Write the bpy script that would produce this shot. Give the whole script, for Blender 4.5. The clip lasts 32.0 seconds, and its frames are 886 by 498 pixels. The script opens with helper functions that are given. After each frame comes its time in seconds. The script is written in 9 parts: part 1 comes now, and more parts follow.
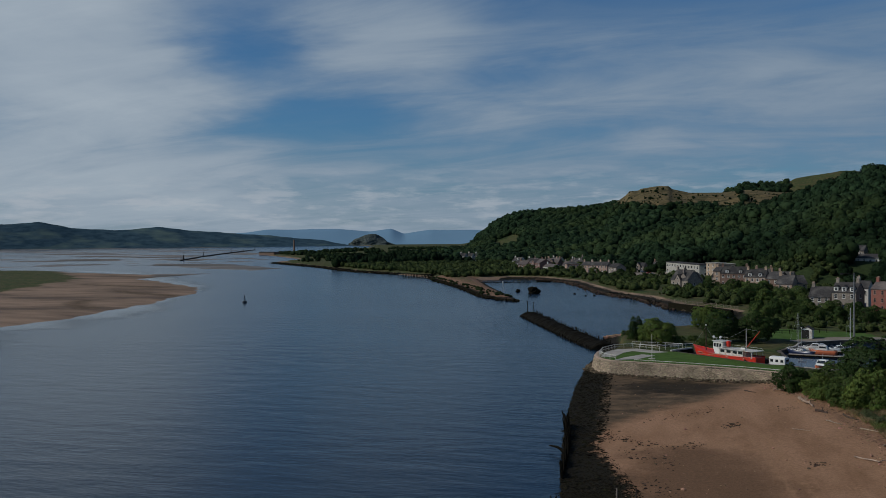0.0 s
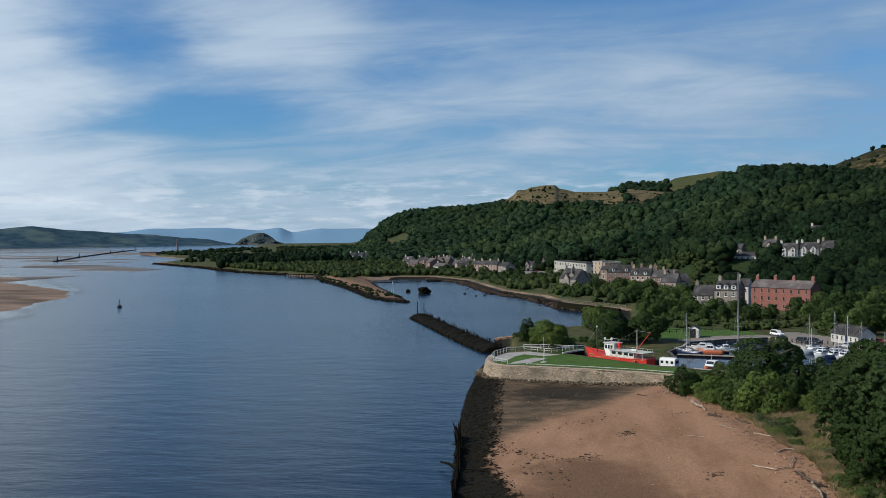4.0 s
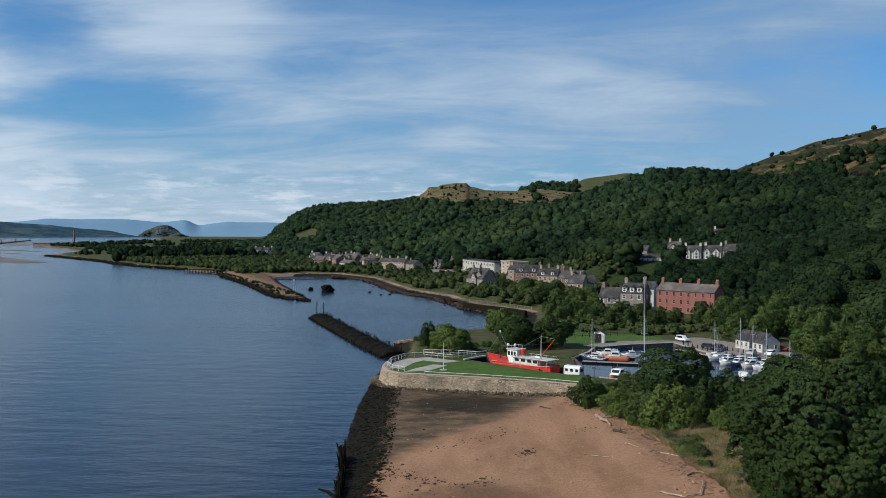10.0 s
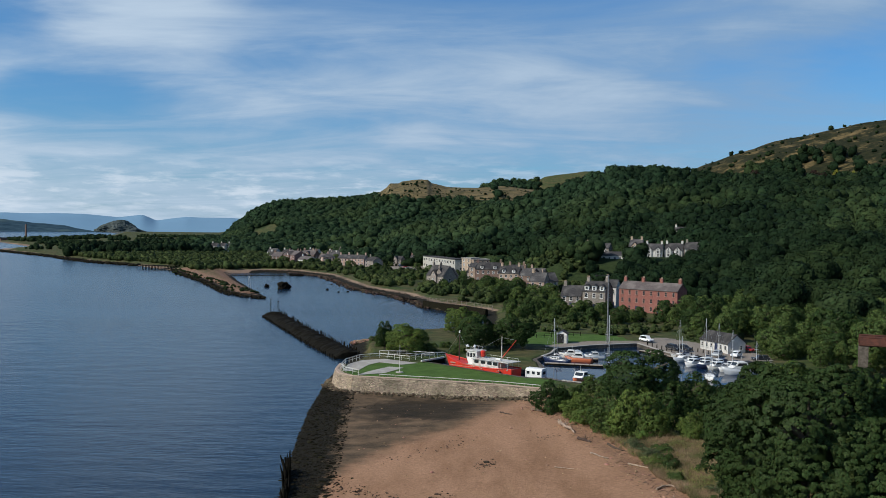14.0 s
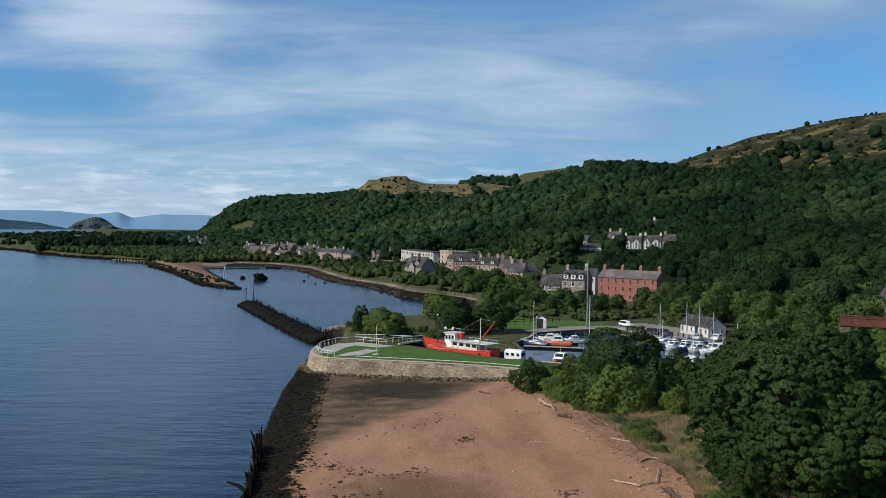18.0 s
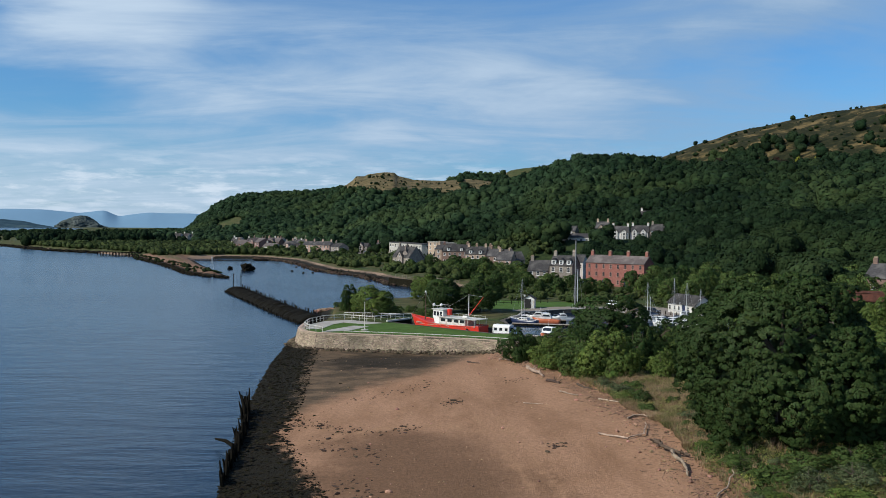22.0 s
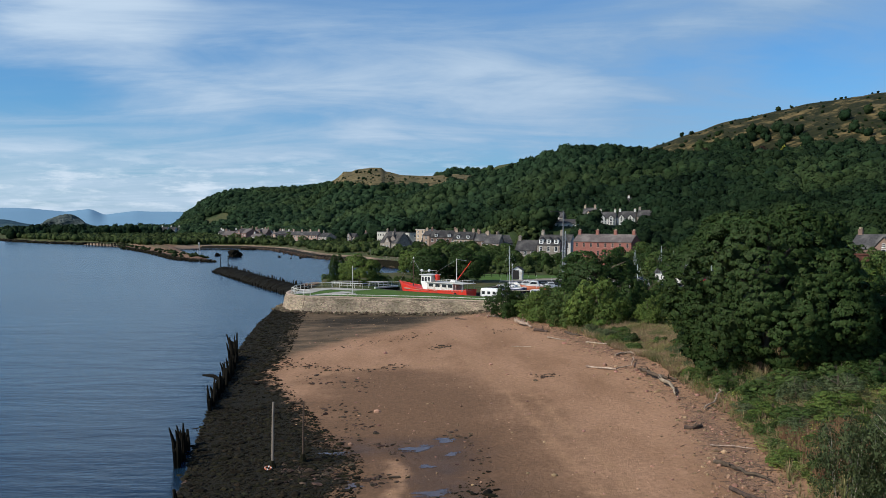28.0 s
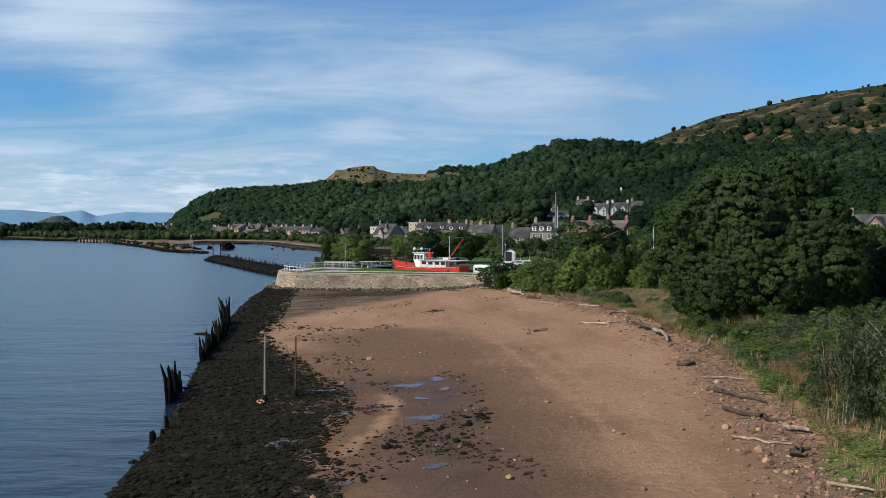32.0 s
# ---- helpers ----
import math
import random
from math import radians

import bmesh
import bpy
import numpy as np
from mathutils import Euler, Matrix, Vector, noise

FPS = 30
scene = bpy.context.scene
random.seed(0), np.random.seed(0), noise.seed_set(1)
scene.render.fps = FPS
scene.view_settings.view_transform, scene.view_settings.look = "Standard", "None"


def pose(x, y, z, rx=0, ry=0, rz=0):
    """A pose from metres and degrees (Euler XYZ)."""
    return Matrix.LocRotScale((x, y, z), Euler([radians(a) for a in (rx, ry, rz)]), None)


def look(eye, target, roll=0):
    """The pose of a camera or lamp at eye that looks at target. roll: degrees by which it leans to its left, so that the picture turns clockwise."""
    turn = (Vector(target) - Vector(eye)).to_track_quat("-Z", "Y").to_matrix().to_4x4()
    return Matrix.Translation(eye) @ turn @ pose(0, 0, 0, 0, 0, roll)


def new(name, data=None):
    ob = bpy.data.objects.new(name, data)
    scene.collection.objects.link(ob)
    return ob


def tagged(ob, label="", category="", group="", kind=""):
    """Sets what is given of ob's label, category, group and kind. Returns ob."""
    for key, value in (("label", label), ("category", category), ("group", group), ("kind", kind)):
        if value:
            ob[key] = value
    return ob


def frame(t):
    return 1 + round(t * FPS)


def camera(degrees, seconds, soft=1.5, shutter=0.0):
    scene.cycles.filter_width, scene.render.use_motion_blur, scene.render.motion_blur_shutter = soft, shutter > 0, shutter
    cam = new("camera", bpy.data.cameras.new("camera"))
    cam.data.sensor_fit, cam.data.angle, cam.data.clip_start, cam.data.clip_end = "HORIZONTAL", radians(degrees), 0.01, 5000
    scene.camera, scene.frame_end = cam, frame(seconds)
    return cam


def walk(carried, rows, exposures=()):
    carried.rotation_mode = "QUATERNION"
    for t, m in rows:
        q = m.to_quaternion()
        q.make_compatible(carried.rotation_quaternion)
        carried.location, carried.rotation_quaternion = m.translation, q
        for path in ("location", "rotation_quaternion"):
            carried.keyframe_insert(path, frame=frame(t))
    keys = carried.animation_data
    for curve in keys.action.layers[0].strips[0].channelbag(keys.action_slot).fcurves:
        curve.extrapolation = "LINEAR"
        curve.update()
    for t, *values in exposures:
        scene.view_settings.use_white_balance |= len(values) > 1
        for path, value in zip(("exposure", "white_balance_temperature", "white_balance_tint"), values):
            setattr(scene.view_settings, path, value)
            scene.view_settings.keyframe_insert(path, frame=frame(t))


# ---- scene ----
cam = camera(53.3, 32.0, soft=0.8)
PATH = [
    (0, (0.33, -23.69, 29.72), (-29.02, 71.90, 28.57), -0.47),
    (0.5, (-0.26, -22.52, 29.77), (-28.40, 73.43, 28.48), -0.54),
    (1, (-0.75, -21.54, 29.84), (-27.07, 74.93, 28.46), -0.60),
    (1.5, (-1.10, -20.63, 29.92), (-25.52, 76.33, 28.51), -0.65),
    (2, (-1.29, -19.71, 30.02), (-24.02, 77.67, 28.58), -0.68),
    (2.5, (-1.34, -18.70, 30.11), (-22.54, 79.02, 28.66), -0.69),
    (3, (-1.31, -17.60, 30.20), (-21.09, 80.41, 28.75), -0.71),
    (3.5, (-1.26, -16.47, 30.28), (-19.72, 81.80, 28.84), -0.72),
    (4.5, (-0.92, -14.19, 30.37), (-17.23, 84.46, 28.92), -0.56),
    (5.5, (-0.67, -11.99, 30.47), (-15.09, 86.96, 29.01), -0.39),
    (6.5, (-0.43, -9.84, 30.57), (-13.15, 89.34, 29.04), -0.20),
    (7.5, (-0.22, -7.76, 30.67), (-11.36, 91.61, 29.04), -0.00),
    (8.5, (-0.06, -5.77, 30.74), (-9.64, 93.75, 29.01), 0.17),
    (9.5, (0.04, -3.84, 30.77), (-8.04, 95.82, 28.95), 0.32),
    (10.5, (0.10, -1.86, 30.78), (-6.61, 97.89, 28.86), 0.43),
    (11.5, (0.16, 0.20, 30.77), (-5.31, 100.03, 28.75), 0.54),
    (12.5, (0.25, 2.35, 30.77), (-4.16, 102.23, 28.67), 0.62),
    (13.5, (0.32, 4.42, 30.67), (-3.14, 104.33, 28.52), 0.70),
    (14.5, (0.37, 6.25, 30.33), (-2.24, 106.19, 28.12), 0.77),
    (15, (0.39, 6.63, 29.79), (-1.85, 106.58, 27.55), 0.76),
    (15.5, (0.41, 7.23, 29.42), (-1.49, 107.18, 27.15), 0.75),
    (16, (0.43, 7.71, 29.00), (-1.17, 107.67, 26.71), 0.75),
    (16.5, (0.46, 8.45, 28.59), (-0.83, 108.42, 26.27), 0.73),
    (17, (0.47, 8.63, 28.06), (-0.56, 108.60, 25.74), 0.75),
    (18, (0.46, 8.74, 26.99), (-0.12, 108.71, 24.65), 0.78),
    (19, (0.43, 8.66, 25.86), (0.26, 108.63, 23.50), 0.78),
    (20, (0.41, 8.63, 24.74), (0.61, 108.60, 22.35), 0.77),
    (21, (0.44, 8.66, 23.65), (0.95, 108.63, 21.22), 0.72),
    (22, (0.52, 8.63, 22.57), (1.29, 108.60, 20.09), 0.65),
    (23, (0.59, 8.53, 21.50), (1.60, 108.49, 18.98), 0.59),
    (24, (0.61, 8.41, 20.41), (1.85, 108.37, 17.87), 0.54),
    (25, (0.60, 8.37, 19.32), (2.06, 108.33, 16.74), 0.50),
    (26, (0.61, 8.40, 18.24), (2.30, 108.35, 15.62), 0.46),
    (27, (0.61, 8.42, 17.15), (2.53, 108.36, 14.52), 0.42),
    (28, (0.61, 8.46, 16.08), (2.76, 108.40, 13.42), 0.37),
    (29, (0.61, 8.48, 15.00), (3.04, 108.41, 12.36), 0.26),
    (30, (0.62, 8.50, 13.91), (3.25, 108.43, 11.29), 0.10),
    (31, (0.66, 8.49, 12.81), (3.45, 108.41, 10.18), 0.01),
    (32, (0.71, 8.45, 11.71), (3.64, 108.37, 9.05), 0.01),
]

walk(cam, [(t, look(e, g, r)) for t, e, g, r in PATH],
     exposures=[(0, -0.98), (0.5, -0.68), (1, -0.42), (2, -0.3), (3, -0.2), (5, -0.1), (7, -0.06), (14, -0.05), (20, 0.05), (26, 0.09), (32, 0.13)])

# ---- sky and sun ----
SUN_AZ, SUN_EL = radians(-117), radians(37)


def make_world():
    world = bpy.data.worlds.new("sky")
    scene.world = world
    world.use_nodes = True
    nt = world.node_tree
    nt.nodes.clear()
    n, l = nt.nodes.new, nt.links.new
    out, bg = n("ShaderNodeOutputWorld"), n("ShaderNodeBackground")
    sky = n("ShaderNodeTexSky")
    sky.sky_type, sky.sun_disc = "NISHITA", False
    sky.sun_elevation, sky.sun_rotation = SUN_EL, SUN_AZ
    sky.air_density, sky.dust_density, sky.ozone_density = 1.0, 0.6, 2.2
    tint = n("ShaderNodeMix")
    tint.data_type, tint.blend_type = "RGBA", "MULTIPLY"
    tint.inputs[0].default_value = 1.0
    tint.inputs[7].default_value = (0.39, 0.81, 1.18, 1)
    l(sky.outputs[0], tint.inputs[6])
    co = n("ShaderNodeTexCoord")
    sep = n("ShaderNodeSeparateXYZ")
    l(co.outputs["Generated"], sep.inputs[0])

    def math_node(op, a, b=None, c=None):
        m = n("ShaderNodeMath")
        m.operation = op
        for k, v in enumerate((a, b, c)):
            if v is None:
                continue
            if isinstance(v, (int, float)):
                m.inputs[k].default_value = v
            else:
                l(v, m.inputs[k])
        return m.outputs[0]

    # bearing and height of the direction, in degrees
    az = math_node("MULTIPLY", math_node("ARCTAN2", sep.outputs[0], sep.outputs[1]), 57.29578)
    el = math_node("MULTIPLY", math_node("ARCSINE", sep.outputs[2]), 57.29578)
    # fine structure lies on a flat layer
    h = math_node("ADD", math_node("MAXIMUM", sep.outputs[2], 0.0), 0.16)
    u, v = math_node("DIVIDE", sep.outputs[0], h), math_node("DIVIDE", sep.outputs[1], h)
    com = n("ShaderNodeCombineXYZ")
    l(u, com.inputs[0]), l(v, com.inputs[1])

    def noise_at(scale, detail, rough, rot, stretch, off, distort=0.0):
        mp = n("ShaderNodeMapping")
        mp.inputs["Rotation"].default_value = (0, 0, radians(rot))
        mp.inputs["Scale"].default_value = (stretch[0], stretch[1], 1)
        mp.inputs["Location"].default_value = off
        l(com.outputs[0], mp.inputs[0])
        t = n("ShaderNodeTexNoise")
        t.inputs["Scale"].default_value = scale
        t.inputs["Detail"].default_value = detail
        t.inputs["Roughness"].default_value = rough
        t.inputs["Distortion"].default_value = distort
        l(mp.outputs[0], t.inputs["Vector"])
        return t.outputs[0]

    big = noise_at(0.9, 6, 0.58, 8, (1.0, 0.9), (1.3, 0.4, 0), 0.6)
    thin = noise_at(2.0, 8, 0.62, 14, (0.55, 1.3), (4.1, 2.2, 0), 0.5)
    wob = noise_at(1.6, 4, 0.5, 0, (1, 1), (7.7, 3.1, 0))
    plain_az, plain_el = az, el
    # the cloud edges wander
    az = math_node("ADD", az, math_node("MULTIPLY", math_node("SUBTRACT", wob, 0.5), 14.0))
    el = math_node("ADD", el, math_node("MULTIPLY", math_node("SUBTRACT", big, 0.5), 5.0))
    # cloud masses and clear gaps: bearing, height, breadth, thickness, amount
    masses = [(-42, 13.5, 8, 5.0, 0.75), (-37, 8.8, 8, 2.4, 0.55), (-20, 12.4, 5.5, 3.0, 0.5), (-40, 3.8, 14, 2.4, 0.45), (0, 10, 14, 3.6, 0.34),
              (4.5, 9.8, 5, 0.8, 0.28), (-2.5, 5.7, 4, 0.6, 0.25), (22, 13.5, 8, 2.6, 0.34), (-29, 12.2, 3.5, 1.7, -0.5), (-26, 7.6, 6, 1.8, -0.42),
              (-2, 15.8, 10, 1.5, -0.5), (24, 9.3, 6, 2.3, -0.45), (-11.5, 10.6, 4, 0.9, -0.3)]
    dens = math_node("ADD", math_node("MULTIPLY", math_node("SUBTRACT", big, 0.5), 0.9), math_node("MULTIPLY", math_node("SUBTRACT", thin, 0.5), 1.1))
    for a0, e0, sa, se, amount in masses:
        p = math_node("POWER", math_node("ABSOLUTE", math_node("DIVIDE", math_node("SUBTRACT", az, a0), sa)), 2.0)
        q = math_node("POWER", math_node("ABSOLUTE", math_node("DIVIDE", math_node("SUBTRACT", el, e0), se)), 2.0)
        dens = math_node("MULTIPLY_ADD", math_node("EXPONENT", math_node("MULTIPLY", math_node("ADD", p, q), -1.0)), amount, dens)
    haze = math_node("EXPONENT", math_node("MULTIPLY", math_node("MAXIMUM", el, 0.0), -0.26))
    dens = math_node("ADD", dens, math_node("MULTIPLY_ADD", haze, 0.50, 0.43))
    ramp = n("ShaderNodeMapRange")
    ramp.interpolation_type = "SMOOTHSTEP"
    ramp.inputs[1].default_value, ramp.inputs[2].default_value = 0.05, 1.0
    ramp.inputs[3].default_value, ramp.inputs[4].default_value = 0.12, 0.95
    l(dens, ramp.inputs[0])
    # fewer clouds overhead and behind
    gate = math_node("MULTIPLY", ramp.outputs[0], math_node("MINIMUM", math_node("MAXIMUM", math_node("MULTIPLY_ADD", el, -0.03, 1.7), 0.35), 1.0))
    mix = n("ShaderNodeMix")
    mix.data_type = "RGBA"
    l(gate, mix.inputs[0])
    l(tint.outputs[2], mix.inputs[6])
    # whiter where thick and towards the sun, blue-grey elsewhere
    cc = n("ShaderNodeValToRGB")
    cc.color_ramp.elements[0].position, cc.color_ramp.elements[0].color = 0.25, (2.62, 3.98, 5.8, 1)
    cc.color_ramp.elements[1].position, cc.color_ramp.elements[1].color = 1.0, (6.9, 8.1, 9.3, 1)
    l(math_node("ADD", math_node("MULTIPLY", dens, 0.55), math_node("MULTIPLY", math_node("MINIMUM", az, 20.0), -0.007)), cc.inputs[0])
    l(cc.outputs[0], mix.inputs[7])
    # small heaps of cloud low over the horizon
    low = n("ShaderNodeCombineXYZ")
    l(math_node("MULTIPLY", plain_az, 0.30), low.inputs[0]), l(math_node("MULTIPLY", plain_el, 1.5), low.inputs[1])
    pt = n("ShaderNodeTexNoise")
    pt.inputs["Scale"].default_value, pt.inputs["Detail"].default_value, pt.inputs["Roughness"].default_value = 1.0, 6, 0.6
    l(low.outputs[0], pt.inputs["Vector"])
    heap = n("ShaderNodeMapRange")
    heap.interpolation_type = "SMOOTHSTEP"
    heap.inputs[1].default_value, heap.inputs[2].default_value = 0.46, 0.66
    l(pt.outputs[0], heap.inputs[0])
    band = math_node("EXPONENT", math_node("MULTIPLY", math_node("POWER", math_node("ABSOLUTE", math_node("DIVIDE", math_node("SUBTRACT", plain_el, 2.2), 1.7)), 2.0), -1.0))
    heaps = n("ShaderNodeMix")
    heaps.data_type = "RGBA"
    l(math_node("MULTIPLY", math_node("MULTIPLY", heap.outputs[0], band), 0.6), heaps.inputs[0])
    l(mix.outputs[2], heaps.inputs[6])
    heaps.inputs[7].default_value = (7.6, 8.4, 9.4, 1)
    l(heaps.outputs[2], bg.inputs[0])
    bg.inputs[1].default_value = 0.10
    l(bg.outputs[0], out.inputs[0])


make_world()
sun = bpy.data.lights.new("sun", "SUN")
sun.energy, sun.angle, sun.color = 4.8, radians(0.53), (1.0, 0.94, 0.83)
sun_dir = Vector((math.sin(SUN_AZ) * math.cos(SUN_EL), math.cos(SUN_AZ) * math.cos(SUN_EL), math.sin(SUN_EL)))
new("sun", sun).matrix_world = look(sun_dir * 300, (0, 0, 0))


# ---- materials ----
def srgb(r, g, b):
    return tuple(((v / 255 + 0.055) / 1.055) ** 2.4 if v > 10 else v / 255 / 12.92 for v in (r, g, b))


def mat(name, a, b=None, scale=1.0, rough=0.8, bump=0.0, bump_scale=None, metal=0.0, vary=0.0, island=False,
        detail=6.0, spec=0.3, c=None, c_scale=None, transl=0.0, stretch=None, tint=0.0):
    """Two colours in noise, a third in larger stains, relief, and a shift per piece."""
    m = bpy.data.materials.new(name)
    m.use_nodes = True
    nt = m.node_tree
    p = nt.nodes["Principled BSDF"]
    n, l = nt.nodes.new, nt.links.new
    p.inputs["Roughness"].default_value = rough
    p.inputs["Metallic"].default_value = metal
    p.inputs["Specular IOR Level"].default_value = spec
    b = b or tuple(v * 0.75 for v in a)
    co = n("ShaderNodeTexCoord")
    src = co.outputs["Object"]
    if stretch:
        mp = n("ShaderNodeMapping")
        mp.inputs["Scale"].default_value = stretch
        l(src, mp.inputs[0])
        src = mp.outputs[0]
    t = n("ShaderNodeTexNoise")
    t.inputs["Scale"].default_value, t.inputs["Detail"].default_value = scale, detail
    t.inputs["Roughness"].default_value = 0.65
    l(src, t.inputs["Vector"])
    r = n("ShaderNodeValToRGB")
    r.color_ramp.elements[0].position, r.color_ramp.elements[1].position = 0.36, 0.64
    r.color_ramp.elements[0].color, r.color_ramp.elements[1].color = (*b, 1), (*a, 1)
    l(t.outputs[0], r.inputs[0])
    col = r.outputs[0]
    if c:
        t2 = n("ShaderNodeTexNoise")
        t2.inputs["Scale"].default_value, t2.inputs["Detail"].default_value = c_scale or scale * 0.15, 4
        l(src, t2.inputs["Vector"])
        r2 = n("ShaderNodeMapRange")
        r2.inputs[1].default_value, r2.inputs[2].default_value = 0.5, 0.66
        l(t2.outputs[0], r2.inputs[0])
        mx = n("ShaderNodeMix")
        mx.data_type = "RGBA"
        mx.inputs[7].default_value = (*c, 1)
        l(r2.outputs[0], mx.inputs[0]), l(col, mx.inputs[6])
        col = mx.outputs[2]
    if vary:
        if island:
            rnd = n("ShaderNodeNewGeometry").outputs["Random Per Island"]
        else:
            rnd = n("ShaderNodeObjectInfo").outputs["Random"]
        hs = n("ShaderNodeHueSaturation")
        v = n("ShaderNodeMapRange")
        v.inputs[3].default_value, v.inputs[4].default_value = 1 - vary, 1 + vary
        l(rnd, v.inputs[0]), l(v.outputs[0], hs.inputs["Value"])
        w = n("ShaderNodeTexWhiteNoise")
        w.noise_dimensions = "1D"
        l(rnd, w.inputs["W"])
        v2 = n("ShaderNodeMapRange")
        v2.inputs[3].default_value, v2.inputs[4].default_value = 0.5 - vary * 0.07, 0.5 + vary * 0.07
        l(w.outputs[0], v2.inputs[0]), l(v2.outputs[0], hs.inputs["Hue"])
        l(col, hs.inputs["Color"])
        col = hs.outputs[0]
    if tint:
        # each tree has its own green, kept with its vertices
        at = n("ShaderNodeAttribute")
        at.attribute_name = "tint"
        hs = n("ShaderNodeHueSaturation")
        v = n("ShaderNodeMapRange")
        v.inputs[3].default_value, v.inputs[4].default_value = 1 - tint, 1 + tint * 1.25
        l(at.outputs["Fac"], v.inputs[0]), l(v.outputs[0], hs.inputs["Value"])
        v2 = n("ShaderNodeMapRange")
        v2.inputs[3].default_value, v2.inputs[4].default_value = 0.5 + tint * 0.045, 0.5 - tint * 0.035
        l(at.outputs["Fac"], v2.inputs[0]), l(v2.outputs[0], hs.inputs["Hue"])
        l(col, hs.inputs["Color"])
        col = hs.outputs[0]
    l(col, p.inputs["Base Color"])
    if bump:
        tb = n("ShaderNodeTexNoise")
        tb.inputs["Scale"].default_value, tb.inputs["Detail"].default_value = bump_scale or scale * 3, 5
        l(src, tb.inputs["Vector"])
        bp = n("ShaderNodeBump")
        bp.inputs["Strength"].default_value, bp.inputs["Distance"].default_value = 1.0, bump
        l(tb.outputs[0], bp.inputs["Height"]), l(bp.outputs[0], p.inputs["Normal"])
    if transl:
        tr = n("ShaderNodeBsdfTranslucent")
        l(col, tr.inputs[0])
        ms = n("ShaderNodeMixShader")
        ms.inputs[0].default_value = transl
        l(p.outputs[0], ms.inputs[1]), l(tr.outputs[0], ms.inputs[2])
        l(ms.outputs[0], nt.nodes["Material Output"].inputs[0])
    return m


def water_material(name="river_water", rough=0.2, calm=(0.07, 0.16), ior=1.29, deep=(0.006, 0.018, 0.036)):
    m = bpy.data.materials.new(name)
    m.use_nodes = True
    nt = m.node_tree
    n, l = nt.nodes.new, nt.links.new
    p = nt.nodes["Principled BSDF"]
    p.inputs["Base Color"].default_value = (*deep, 1)
    p.inputs["Roughness"].default_value = rough
    p.inputs["IOR"].default_value = ior
    co = n("ShaderNodeTexCoord")
    hs = []
    for k, (sc, st, rot, wgt) in enumerate([(0.9, (0.35, 1.0, 1), 12, 0.55), (0.22, (0.4, 1.0, 1), -8, 1.6), (2.6, (0.5, 1.0, 1), 25, 0.2)]):
        mp = n("ShaderNodeMapping")
        mp.inputs["Scale"].default_value = st
        mp.inputs["Rotation"].default_value = (0, 0, radians(rot))
        l(co.outputs["Object"], mp.inputs[0])
        t = n("ShaderNodeTexNoise")
        t.inputs["Scale"].default_value, t.inputs["Detail"].default_value = sc, 3
        l(mp.outputs[0], t.inputs["Vector"])
        mu = n("ShaderNodeMath")
        mu.operation = "MULTIPLY"
        mu.inputs[1].default_value = wgt
        l(t.outputs[0], mu.inputs[0])
        hs.append(mu.outputs[0])
    ad = n("ShaderNodeMath"), n("ShaderNodeMath")
    l(hs[0], ad[0].inputs[0]), l(hs[1], ad[0].inputs[1])
    l(ad[0].outputs[0], ad[1].inputs[0]), l(hs[2], ad[1].inputs[1])
    # calm lanes between ruffled water
    cl = n("ShaderNodeTexNoise")
    cl.inputs["Scale"].default_value, cl.inputs["Detail"].default_value = 0.012, 4
    mp = n("ShaderNodeMapping")
    mp.inputs["Scale"].default_value = (0.5, 1.2, 1)
    l(co.outputs["Object"], mp.inputs[0]), l(mp.outputs[0], cl.inputs["Vector"])
    mr = n("ShaderNodeMapRange")
    mr.inputs[1].default_value, mr.inputs[2].default_value = 0.35, 0.62
    mr.inputs[3].default_value, mr.inputs[4].default_value = calm
    l(cl.outputs[0], mr.inputs[0])
    bp = n("ShaderNodeBump")
    bp.inputs["Strength"].default_value = 1.0
    l(mr.outputs[0], bp.inputs["Distance"])
    l(ad[1].outputs[0], bp.inputs["Height"]), l(bp.outputs[0], p.inputs["Normal"])
    return m


